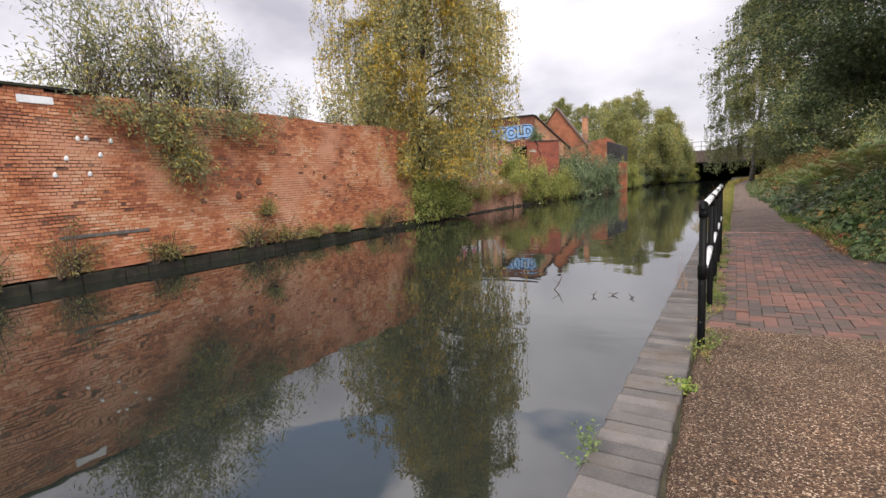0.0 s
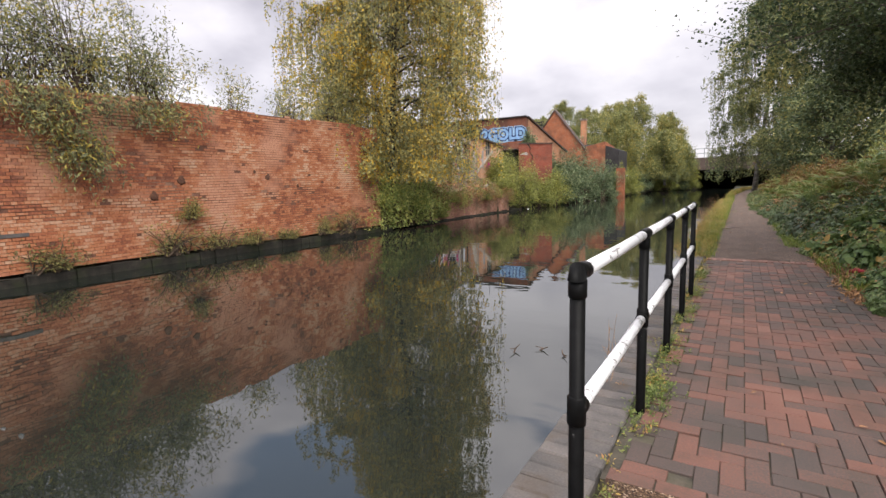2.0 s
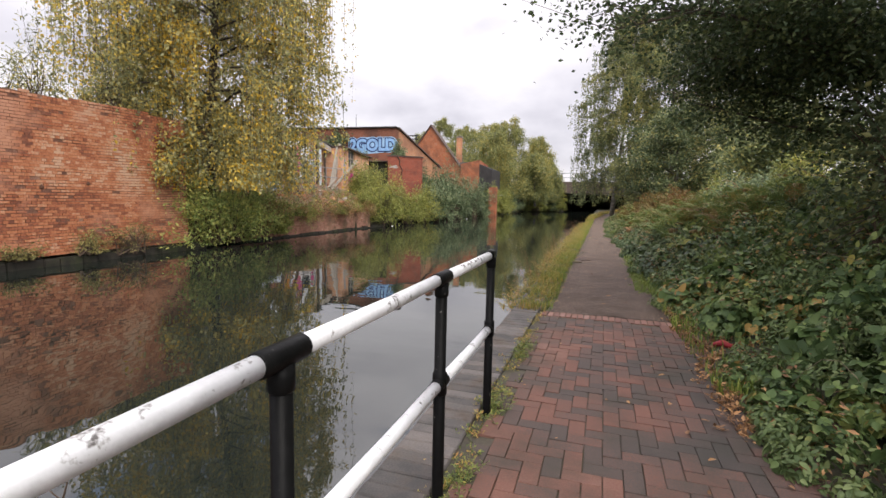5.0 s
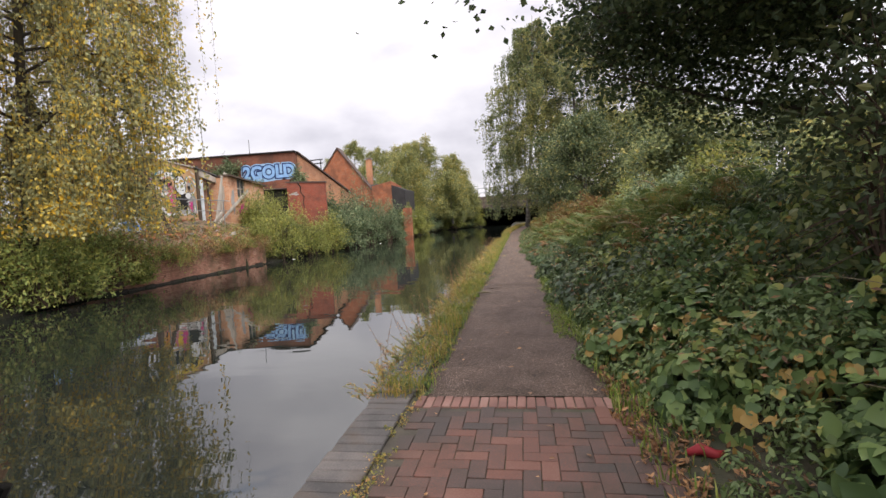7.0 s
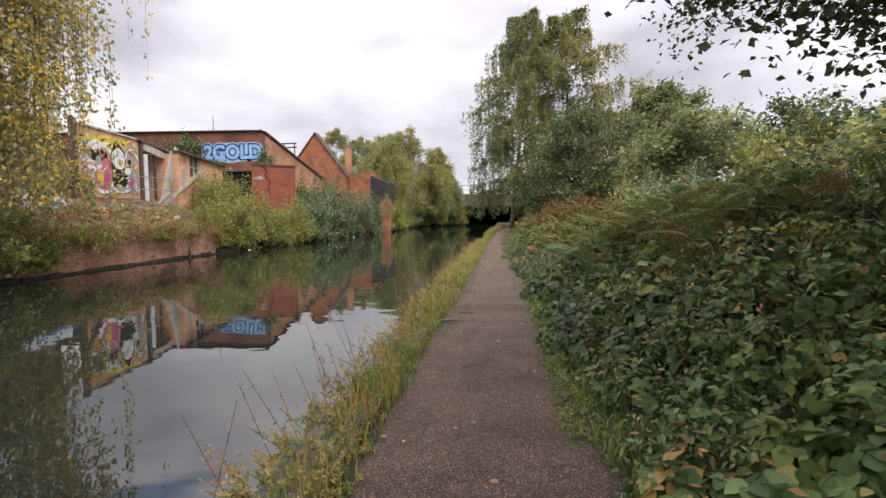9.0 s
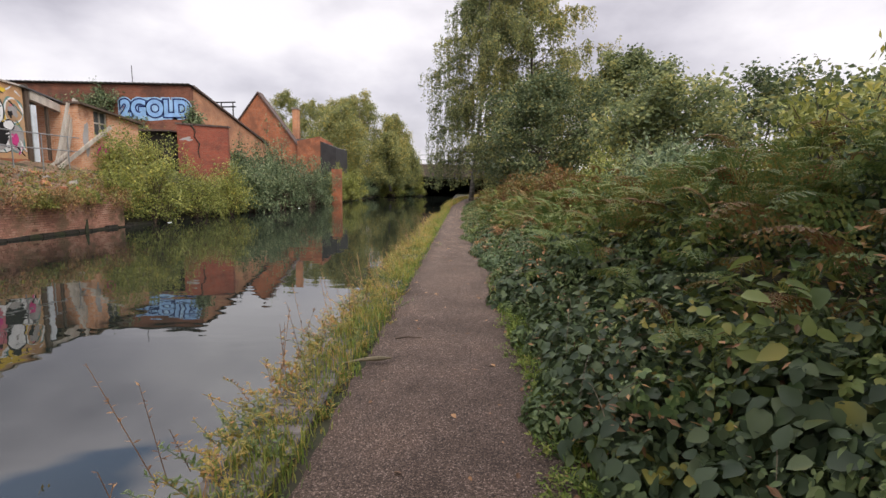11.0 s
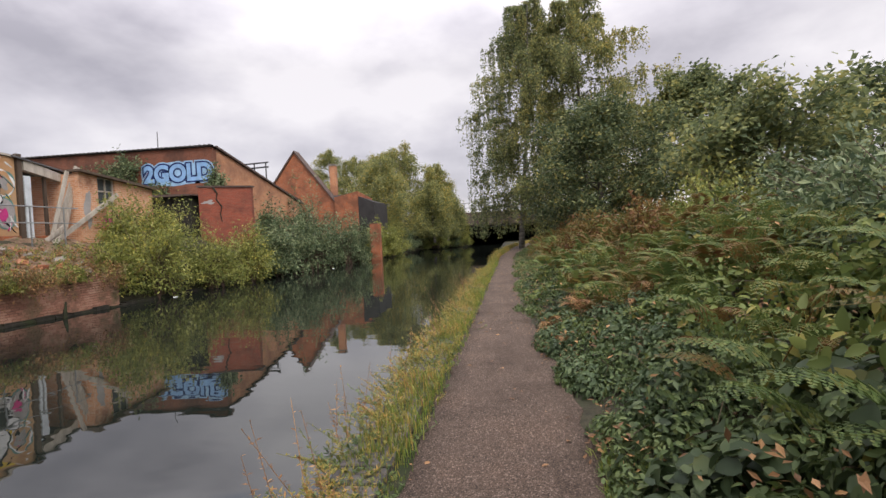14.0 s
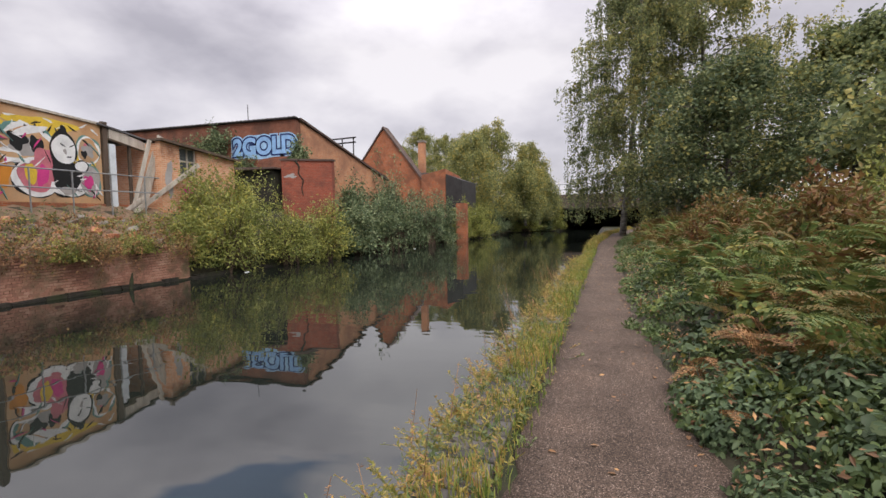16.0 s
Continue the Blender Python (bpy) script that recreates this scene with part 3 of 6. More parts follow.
def green_top(x, y):
    """The surface of the undergrowth over the bank."""
    d = np.maximum(np.asarray(x) - ragged_edge(y), 0)
    wave = 0.14 * np.sin(1.7 * y + 0.8 * x) + 0.13 * np.sin(3.9 * y - 1.3 * x + 2 * np.sin(0.7 * y)) + 0.12 * np.sin(6.3 * y + 2.9 * x + 1.5 * np.sin(1.1 * x)) + 0.07 * np.sin(11.3 * y - 5.1 * x)
    h = np.interp(d, [0, 0.12, 0.35, 0.8, 1.6, 3.0, 5.5, 9, 14], [0.02, 0.11, 0.34, 0.66, 1.0, 1.42, 1.9, 2.3, 2.6])
    mound = np.abs(np.sin(1.6 * y + 0.9 * np.sin(1.3 * x)) * np.sin(2.1 * x + 1.2 * np.sin(0.9 * y))) ** 0.7 - 0.5
    return h * np.interp(y, [-30, 4, 8, 14, 18, 20.5, 23.5, 50, 62, 75], [0.5, 0.72, 0.95, 1, 1.02, 0.86, 0.74, 0.74, 0.5, 0.25]) * (1 + wave * np.clip(d / 0.8, 0, 1)) + 0.3 * mound * np.clip((d - 0.25) / 0.7, 0, 1)


def far_ground(x, y):
    """Ground on the far side, behind its retaining walls."""
    d = -12.4 - np.asarray(x)
    return np.interp(d, [0, 0.6, 2.2, 3.2, 40], [0.62, 0.95, 1.55, 1.95, 2.1])


def make_ground():
    xs = np.concatenate([[-900, -300, -120, -60, -40, -30, -24, -20, -18, -16.5, -15.6, -15, -14.4, -13.8, -13.2, -12.8, -12.45, -12.4, 0.03, 0.08, 0.35],
                         np.arange(0.7, 10, 0.35), [11, 13, 16, 20, 28, 40, 80, 200, 900]])
    ys = np.concatenate([[-600, -200, -80, -40, -25], np.arange(-15, 40, 0.8), np.arange(40, 100, 3), [110, 130, 180, 300, 600, 1500]])
    X, Y = np.meshgrid(xs, ys)
    Z = np.where(X < -12.42, far_ground(X, Y), np.where(X < 0.05, -1.7, np.where(X > edge(Y), bank_ground(X, Y), -0.05)))
    Z = Z + np.where((np.abs(X) < 60) & (X > 0.4) & (X > edge(Y) + 0.3), 0.05 * np.sin(2.1 * X + 1.3 * Y), 0)
    nx, ny = len(xs), len(ys)
    i = np.arange(nx * ny).reshape(ny, nx)
    f = np.stack([i[:-1, :-1], i[:-1, 1:], i[1:, 1:], i[1:, :-1]], -1).reshape(-1, 4)
    ob = put("ground", np_mesh("ground", np.stack([X, Y, Z], -1).reshape(-1, 3), f, M["soil"]))
    tagged(ob, "dark soil and leaf litter of the canal banks", "ground", kind="structure")


make_ground()

# the canal
wxs, wys = np.array([-12.43, -6.0, 0.06]), np.array([-60, 0, 30, 60, 130, 400])
WX, WY = np.meshgrid(wxs, wys)
wi = np.arange(18).reshape(6, 3)
water = put("water", np_mesh("water", np.stack([WX, WY, np.full_like(WX, ZW)], -1).reshape(-1, 3), np.stack([wi[:-1, :-1], wi[:-1, 1:], wi[1:, 1:], wi[1:, :-1]], -1).reshape(-1, 4), M["water"]))
tagged(water, "still dark canal water mirroring wall, trees and sky", "canal", kind="structure")


def ribbon(name, y0, y1, left, right, mat, label, step=0.25, rag=0.03, z=0.0, seed=0):
    """A surfaced strip of the towpath with ragged edges and a real thickness."""
    rng = np.random.default_rng(seed)
    ys = np.arange(y0, y1 + 1e-6, step)
    n = len(ys)
    u = np.array([0, 0.02, 0.25, 0.5, 0.75, 0.98, 1])
    l, r = np.array([left(y) for y in ys]) + rng.normal(0, rag, n), np.array([right(y) for y in ys]) + rng.normal(0, rag, n)
    X = l[:, None] + (r - l)[:, None] * u[None]
    Z = np.tile(np.array([-0.08, 0, 0.008, 0.012, 0.008, 0, -0.08]), (n, 1)) + z + rng.normal(0, 0.0015, (n, 7))
    i = np.arange(n * 7).reshape(n, 7)
    f = np.stack([i[:-1, :-1], i[:-1, 1:], i[1:, 1:], i[1:, :-1]], -1).reshape(-1, 4)
    ob = put(name, np_mesh(name, np.stack([X, np.repeat(ys[:, None], 7, 1), Z], -1).reshape(-1, 3), f, mat, smooth=True))
    return tagged(ob, label, "path", kind="structure")


ribbon("path", -12, 4.0, lambda y: 0.262, lambda y: edge(y) + 0.4, M["gravel_warm"], "golden brown resin-bound gravel towpath", seed=1, rag=0.01)
ribbon("path", 11.385, 88, lambda y: verge(y) + 0.02, lambda y: edge(y) + 0.05, M["gravel"], "grey-brown bound gravel towpath along the canal", seed=2)
bed = part("pavement", box_bm(0.27, 2.75, 4.004, 11.41, -0.1, -0.012), M["joint"])
tagged(bed, "worn red and grey brick paving in herringbone bond", "paving", kind="structure")


# ---- trees and shrubs ----
def grow_tree(name, label, base, height, spread, trunk_r, crown_from, limbs, twigs, leaves, leaf_len, weep, leafmat, bark, seed, lean=(0, 0), top=0.35, stems=1, width=0.62, rise=0.5, category="tree", dense=0.16, low=0.75, fine=True, arms=()):
    """A tree: tapered trunk with limbs, fine twigs, and a crown of single leaves on drooping or spreading sprays."""
    rng = np.random.default_rng(seed)
    root = thing(name, *base, label, category)
    bm = bmesh.new()
    tip_a, tip_b, lp, ld = [], [], [], []
    for s in range(stems):
        ph = rng.uniform(0, 6.28)
        off = np.array([math.cos(ph), math.sin(ph)]) * (0.0 if stems == 1 else rng.uniform(0.15, 0.35))
        out = off * (0 if stems == 1 else rng.uniform(2, 5))
        hh = height * (1 if s == 0 else rng.uniform(0.7, 0.95))
        ts = np.linspace(0, 1, 9)
        path = np.stack([off[0] + (lean[0] + out[0]) * ts ** 1.4 + 0.012 * hh * np.sin(4 * ts + ph), off[1] + (lean[1] + out[1]) * ts ** 1.4 + 0.012 * hh * np.cos(3 * ts + ph) - 0.012 * hh * math.cos(ph), ts * hh], 1)
        path[0, 2] = -0.15
        tube_bm(path, [trunk_r * (1.25 if k == 0 else 1) * (1 - 0.93 * t) / (1 if stems == 1 else 1.5) + 0.006 for k, t in enumerate(ts)], 9, bm)
        for i in range(limbs // stems):
            t = crown_from + (0.97 - crown_from) * ((i + rng.uniform(0, 1)) / (limbs // stems))
            p0 = np.array([np.interp(t, ts, path[:, k]) for k in range(3)])
            q = (t - crown_from) / (1 - crown_from)
            reach = spread * (low + (1 - low) * min(1, q / 0.3)) * (1 if q < top else 1 - (q - top) / (1 - top) * 0.85) * rng.uniform(0.6, 1.12)
            az = i * 2.4 + rng.uniform(-0.5, 0.5)
            lift = rise * rng.uniform(0.5, 1.2)
            if i < len(arms):
                az, reach, lift = radians(arms[i][1]), arms[i][2], arms[i][3]
                p0 = np.array([np.interp(arms[i][0], ts, path[:, k]) for k in range(3)])
            d = np.array([math.cos(az), math.sin(az), 0])
            us = np.linspace(0, 1, 6)
            limb = p0 + d * reach * us[:, None] + np.array([0, 0, 1]) * (reach * (lift * us - (0.35 * lift + 0.3 * weep) * us ** 2))[:, None] + rng.normal(0, 0.03 * reach, (6, 3)) * us[:, None]
            r0 = trunk_r * 0.34 * (1 - t) + 0.010
            tube_bm(limb, [r0 * (1 - 0.85 * u) for u in us], 5, bm, caps=False)
            for k in range(twigs):
                u = rng.uniform(0.18, 1.0) ** 0.8
                a = np.array([np.interp(u, us, limb[:, c]) for c in range(3)])
                side = unit(rng, 1)[0] * np.array([1, 1, 0.6])
                tl = rng.uniform(0.35, 1.0) * (0.25 + 0.14 * reach)
                b = a + (side + d * 0.5 + np.array([0, 0, 0.15])) * tl
                tip_a.append(a), tip_b.append(b)
                if weep > 0:
                    hl = rng.uniform(0.3, 1.0) * weep * 2.4
                    c = b + np.array([rng.normal(0, 0.12), rng.normal(0, 0.12), -hl])
                    if c[2] < 0.8:
                        c[2] = 0.8 + rng.uniform(0, 0.4)
                    tip_a.append(b), tip_b.append(c)
                    w = rng.uniform(0, 1, leaves)
                    pts = np.where((w < 0.25)[:, None], a + (b - a) * (w * 4)[:, None], b + (c - b) * ((w - 0.25) / 0.75)[:, None])
                    lp.append(pts + rng.normal(0, 0.035 + dense * 0.25, (leaves, 3)))
                    dd = unit(rng, leaves) * 0.8
                    dd[:, 2] -= 0.7
                else:
                    w = rng.uniform(0.1, 1.1, leaves)
                    lp.append(a + (b - a) * w[:, None] + rng.normal(0, dense, (leaves, 3)))
                    dd = unit(rng, leaves)
                    dd[:, 2] = dd[:, 2] * 0.6 - 0.15
                ld.append(dd)
    part("trunk", bm, bark, root, smooth=True)
    if fine:
        tagged(put("branchwork", np_mesh("branchwork", *sticks_np(np.array(tip_a), np.array(tip_b), 0.006, 0.002), M["twig"]), root), kind="stuff")
    P, D = np.concatenate(lp), np.concatenate(ld)
    n = len(P)
    L = leaf_len * rng.uniform(0.65, 1.25, n)
    up = unit(rng, n) + np.array([0, 0, 0.8])
    put("crown", np_mesh("crown", *small_leaves_np(P, D, up, L, L * width), leafmat), root)
    return root


def grow_shrub(name, label, base, size, clumps, leaves, leaf_len, leafmat, seed, category="shrub", stems=9, width=0.5, fuzz=0.2, shell=0.55, stray=0.0, twig=1.0):
    """A shrub: stems from the ground to many leafy clumps over an uneven dome; size is half-width in x, half-width in y, height."""
    rng = np.random.default_rng(seed)
    root = thing(name, *base, label, category)
    c = unit(rng, clumps)
    c[:, 2] = np.abs(c[:, 2])
    rad = rng.uniform(shell, 1.0, clumps) * (1 + 0.22 * np.sin(3 * np.arctan2(c[:, 1], c[:, 0]) + seed) + rng.normal(0, 0.08, clumps))
    C = c * rad[:, None] * np.array(size)
    C[:, 2] += stray * rng.uniform(0, 1, clumps) ** 3 * size[2]
    feet = np.stack([rng.normal(0, size[0] * 0.22, clumps), rng.normal(0, size[1] * 0.22, clumps), np.full(clumps, -0.08)], 1)
    pick = rng.integers(0, stems, clumps)
    feet = feet[pick]
    mid = feet * 0.6 + C * 0.4 + np.array([0, 0, 0.18]) * size[2]
    st = merge([sticks_np(feet, mid, 0.018 * twig, 0.012 * twig), sticks_np(mid, C, 0.012 * twig, 0.004)])
    tagged(put("stemwork", np_mesh("stemwork", *st, M["twig"]), root), kind="stuff")
    w = rng.uniform(0.45, 1.08, (clumps, leaves))
    P = (mid[:, None] + (C - mid)[:, None] * w[..., None] + rng.normal(0, fuzz, (clumps, leaves, 3))).reshape(-1, 3)
    P[:, 2] = np.maximum(P[:, 2], 0.02)
    n = len(P)
    D = unit(rng, n) + np.repeat((C - mid) / (np.linalg.norm(C - mid, axis=1, keepdims=True) + 1e-6), leaves, 0) * 0.6
    D[:, 2] -= 0.25
    L = leaf_len * rng.uniform(0.6, 1.3, n)
    put("foliage", np_mesh("foliage", *small_leaves_np(P, D, unit(rng, n) + np.array([0, 0, 0.9]), L, L * width), leafmat), root)
    return root


# silver birch at the end of the long wall, hanging over the water
grow_tree("birch_tree", "tall weeping birch turning yellow beside the brick wall", (-12.8, 19.3, 0.7), 15.5, 4.5, 0.17, 0.12, 62, 38, 74, 0.115, 2.0, LEAF["birch_yellow"], M["bark"], 11, lean=(2.0, 0.3), top=0.5, rise=0.8, low=0.8)
# tree overhanging the towpath
grow_tree("alder_tree", "dark leafy alder overhanging the towpath", (5.5, 13.5, 0.7), 8.2, 3.3, 0.11, 0.06, 52, 36, 84, 0.06, 0.0, LEAF["dark"], M["bark"], 21, lean=(-0.2, -0.2), top=0.55, width=0.75, rise=0.42, dense=0.19, low=0.7, arms=((0.30, 210, 5.3, 0.08), (0.33, 217, 4.8, 0.1), (0.33, 205, 4.8, 0.1), (0.4, 208, 4.7, 0.15), (0.48, 215, 4.4, 0.25), (0.42, 198, 4.2, 0.2), (0.17, 190, 3.3, 0.3), (0.22, 183, 3.2, 0.3), (0.26, 195, 3.3, 0.3), (0.3, 178, 3.4, 0.25), (0.34, 172, 3.2, 0.25), (0.28, 186, 3.6, 0.2)))
grow_tree("alder_tree", "dark leafy alder on the bank above brambles", (6.0, 7.0, 0.6), 9.5, 4.2, 0.13, 0.24, 44, 28, 46, 0.12, 0.0, LEAF["dark"], M["bark"], 22, top=0.6, width=0.75, rise=0.35, dense=0.22)
# tall trees further along the towpath
grow_tree("birch_tree", "tall green birch standing beside the towpath", (1.9, 56, 0.0), 20, 5.4, 0.2, 0.13, 54, 32, 58, 0.155, 1.5, LEAF["birch_green"], M["birch_bark"], 31, lean=(1.2, 0), top=0.5, rise=0.7)
grow_tree("birch_tree", "broad birch with yellowing crown on the bank", (6.4, 54, 0.8), 18, 6.0, 0.2, 0.08, 48, 30, 36, 0.19, 0.8, LEAF["far_birch"], M["bark"], 32, top=0.55, rise=0.6)
grow_tree("alder_tree", "dense dark alder on the bank beyond the bracken", (5.8, 43, 1.2), 6.6, 4.2, 0.16, 0.04, 40, 26, 26, 0.17, 0.0, LEAF["alder"], M["bark"], 33, top=0.55, rise=0.35, dense=0.3, width=0.7)
grow_tree("ash_tree", "leafy ash with light green crown on the bank", (12.5, 49, 1.8), 8.6, 4.4, 0.2, 0.06, 40, 26, 26, 0.26, 0.0, LEAF["birch_green"], M["bark"], 34, top=0.6, rise=0.45, dense=0.3)
for k, (x, y, h, r) in enumerate(((10.5, 36, 3.9, 3.4), (15, 30, 3.6, 3.6), (12.0, 23, 1.9, 2.8), (17, 40, 5.6, 4.2), (12, 16, 2.4, 3.0), (20, 24, 4.2, 4.2), (10, 62, 10, 4.6))):
    grow_tree("hedgerow_tree", "dark green hedgerow tree on the bank top", (x, y, 1.8), h, r, 0.1, 0.03, 26, 18, 20, 0.24, 0.0, LEAF["alder" if k % 2 else "birch_green"], M["bark"], 40 + k, top=0.6, rise=0.4, dense=0.32, stems=2)
# woods beyond the factory
for k, (x, y, h, r, lm, wp) in enumerate(((-13.2, 80, 14.0, 5.0, "birch_yellow", 1.0), (-18, 88, 15, 5.4, "birch_yellow", 0.6), (-9.6, 84, 11.5, 3.4, "birch_green", 1.0), (-24, 92, 15, 5.4, "birch_green", 0.0), (-30, 98, 18, 5.0, "birch_green", 0.0),
                                          (-13.4, 71, 10.5, 3.8, "birch_yellow", 1.0), (-7.6, 82, 7.5, 2.2, "birch_green", 0.8), (-8.5, 76, 8.0, 2.4, "birch_green", 0.8), (-37, 104, 16, 5.5, "birch_green", 0))):
    grow_tree("birch_tree", "pale-stemmed birch in the wood beyond the factory", (x, y, 0.6), 0.92 * h, r, 0.14, 0.08, 40, 24, 26, 0.22, max(wp, 0.7), LEAF["far_birch" if lm != "dark" else lm], M["birch_bark"], 60 + k, top=0.6, rise=0.7, dense=0.7, stems=1, fine=False)

# shrubs on the far bank
FAR_SHRUBS = [  # x, y, z, half-widths, height, leaf, kind
    (-12.1, 18.2, -0.3, 1.2, 1.5, 2.6, "sallow_lifted"), (-12.0, 19.6, -0.3, 1.1, 1.4, 1.9, "sallow_lifted"), (-12.2, 20.9, -0.2, 1.0, 1.5, 2.1, "sallow_lifted"), (-12.5, 22.6, -0.2, 0.8, 1.3, 1.5, "shrub_light"),
    (-13.0, 33.6, 0.1, 1.4, 1.9, 3.2, "shrub_light"), (-14.3, 34.2, 1.0, 0.9, 1.1, 2.3, "shrub_light"), (-12.75, 31.9, -0.1, 0.7, 1.0, 1.9, "shrub_light"), (-12.6, 36.4, 0.0, 1.3, 1.7, 2.6, "shrub_light"), (-14.3, 36.0, 0.9, 1.2, 1.5, 2.7, "shrub_light"), (-12.2, 38.9, -0.2, 1.1, 1.5, 2.5, "shrub_light"),
    (-12.2, 41.6, -0.2, 1.2, 1.5, 3.0, "shrub_dark"), (-12.3, 44.2, -0.2, 1.5, 1.9, 3.9, "shrub_dark"), (-12.2, 47.4, -0.2, 1.6, 2.1, 4.2, "shrub_dark"), (-11.9, 50.8, -0.2, 1.6, 2.0, 3.8, "shrub_dark"), (-11.7, 54.0, -0.2, 1.4, 1.7, 3.0, "shrub_dark"),
    (-14.3, 46.0, 0.8, 1.3, 2.0, 3.2, "shrub_dark"), (-14.2, 50.5, 0.8, 1.3, 2.2, 3.6, "shrub_dark"), (-10.9, 58.3, -0.4, 1.0, 1.4, 3.0, "shrub_light"), (-10.6, 61.5, -0.4, 1.2, 2.0, 3.2, "shrub_light"), (-11.2, 66.0, -0.3, 1.5, 3.0, 2.8, "shrub_light"), (-11.0, 72.0, -0.3, 1.5, 3.2, 2.8, "shrub_dark"), (-9.0, 78.5, -0.3, 2.2, 2.5, 3.6, "shrub_light"), (-7.2, 83.5, -0.3, 1.4, 1.6, 3.2, "shrub_dark"), (-5.9, 84.2, -0.2, 1.4, 1.0, 4.2, "shrub_light"),
]
for k, (x, y, z, a, b, h, lm) in enumerate(FAR_SHRUBS):
    if 32 < y < 56 and x > -13.5:
        x, z, a, h = x + 0.45, -0.42, a + 0.15, h + 0.25
    far = y > 40
    grow_shrub("buddleia_bush" if lm == "shrub_dark" else "sallow_bush", "grey-green buddleia bush leaning over the canal" if lm == "shrub_dark" else "yellow-green sallow bush leaning over the canal", (x, y, z), (a, b, h), 120, 56, 0.17 if far else 0.125, LEAF[lm], 100 + k, fuzz=0.17, width=0.42, stray=0.3, shell=0.35)

# shrubs growing out of the long wall's top
for k, (x, y, z, a, b, h, n) in enumerate(((-12.4, 5.6, 3.6, 0.9, 2.2, 3.2, 120), (-12.4, 7.0, 3.6, 0.9, 2.4, 3.6, 150), (-12.4, 8.8, 3.55, 0.9, 2.0, 2.5, 100), (-12.5, 11.4, 3.55, 0.5, 0.7, 1.9, 22), (-12.5, 13.6, 3.6, 0.6, 1.0, 1.9, 34), (-12.5, 15.6, 3.6, 0.6, 1.0, 2.0, 40))):
    grow_shrub("buddleia_bush", "straggly buddleia growing out of the wall top", (x, y, z), (a, b, h), n, 40, 0.12, LEAF["wall_shrub"], 140 + k, fuzz=0.15, width=0.28, stray=0.25, shell=0.35, stems=22, twig=0.5)


# ---- undergrowth on the towpath side ----
def scatter(rng, n, y0, y1, d0, d1, power=1.6):
    y = rng.uniform(y0, y1, n)
    d = d0 + (d1 - d0) * rng.uniform(0, 1, n) ** power
    return ragged_edge(y) + d, y, d


def bank_leaves(name, label, n, y0, y1, d0, d1, leaf_len, leafmat, seed, width=0.4, depth=0.5, per=14, spread=0.14, jump=0.2):
    """Loose leaves caught in clusters among the undergrowth."""
    rng = np.random.default_rng(seed)
    k = n // per
    x, y, d = scatter(rng, k, y0, y1, d0, d1, 1.6)
    near = np.clip(d / 0.5 + 0.15, 0.15, 1)
    z = green_top(x, y) - depth * rng.uniform(0, 1, k) ** 1.5 * near + rng.normal(0, jump, k) * near
    off = rng.normal(0, 1, (k, per, 3)) * spread * np.array([1, 1, 0.75]) * near[:, None, None]
    P = (np.stack([x, y, np.maximum(z, 0.05)], 1)[:, None] + off).reshape(-1, 3)
    P[:, 2] = np.maximum(P[:, 2], 0.02)
    n = len(P)
    up = np.stack([-0.3 + rng.normal(0, 0.4, n), rng.normal(-0.15, 0.4, n), np.full(n, 1.0)], 1)
    D = unit(rng, n)
    D[:, 2] = D[:, 2] * 0.4 - 0.3
    L = leaf_len * rng.uniform(0.55, 1.35, n)
    return tagged(put(name, np_mesh(name, *small_leaves_np(P, D, up, L, L * width), leafmat)), label, "undergrowth", kind="stuff")


def plant_bank(name, label, n, y0, y1, d0, d1, radius, per, leaf_len, leafmat, seed, width=0.8, three=False, power=1.0, top=(0.62, 1.14), zone=None, simple=False, tall=1.0, bend=0.2):
    """Separate leafy plants side by side: each a dome of outward-facing leaves, with dark gaps between the domes."""
    rng = np.random.default_rng(seed)
    x, y, d = scatter(rng, n, y0, y1, d0, d1, power)
    if zone is not None:
        keep = zone(x, y, d) > rng.uniform(0, 1, n)
        x, y, d = x[keep], y[keep], d[keep]
    n = len(x)
    R = np.minimum(radius * rng.uniform(0.55, 1.4, n), 0.06 + 0.75 * d)
    z = np.maximum(green_top(x, y) * rng.uniform(top[0], top[1], n) - 0.75 * R, 0.02)
    v = unit(rng, n * per).reshape(n, per, 3)
    v[..., 2] = np.abs(v[..., 2]) * 1.15 - 0.3
    v /= np.linalg.norm(v, axis=2, keepdims=True)
    P = np.stack([x, y, z], 1)[:, None] + v * (R[:, None] * rng.uniform(0.62, 1.08, (n, per)))[..., None] * np.array([1, 1, tall])
    P, v = P.reshape(-1, 3), v.reshape(-1, 3)
    P[:, 2] = np.maximum(P[:, 2], 0.03)
    m = len(P)
    up = v + rng.normal(0, 0.35, (m, 3)) + np.array([0, 0, 0.35])
    D = np.cross(v, unit(rng, m)) + v * 0.3
    D[:, 2] -= 0.35
    L = leaf_len * rng.uniform(0.55, 1.3, m) * np.repeat(rng.uniform(0.8, 1.2, n), per)
    if simple:
        chunks = [small_leaves_np(P, D, up, L, L * width)]
    else:
        chunks = [leaves_np(P, D, up, L, L * width, 0.14, bend)]
        if three:
            D /= np.linalg.norm(D, axis=1, keepdims=True) + 1e-9
            S = np.cross(D, up)
            S /= np.linalg.norm(S, axis=1, keepdims=True) + 1e-9
            for sg in (-1, 1):
                chunks.append(leaves_np(P - D * L[:, None] * 0.12, D * 0.3 + S * sg, up + rng.normal(0, 0.25, (m, 3)), L * 0.82, L * width * 0.8, 0.14, bend))
    return tagged(put(name, np_mesh(name, *merge(chunks), leafmat, smooth=not simple)), label, "undergrowth", kind="stuff")


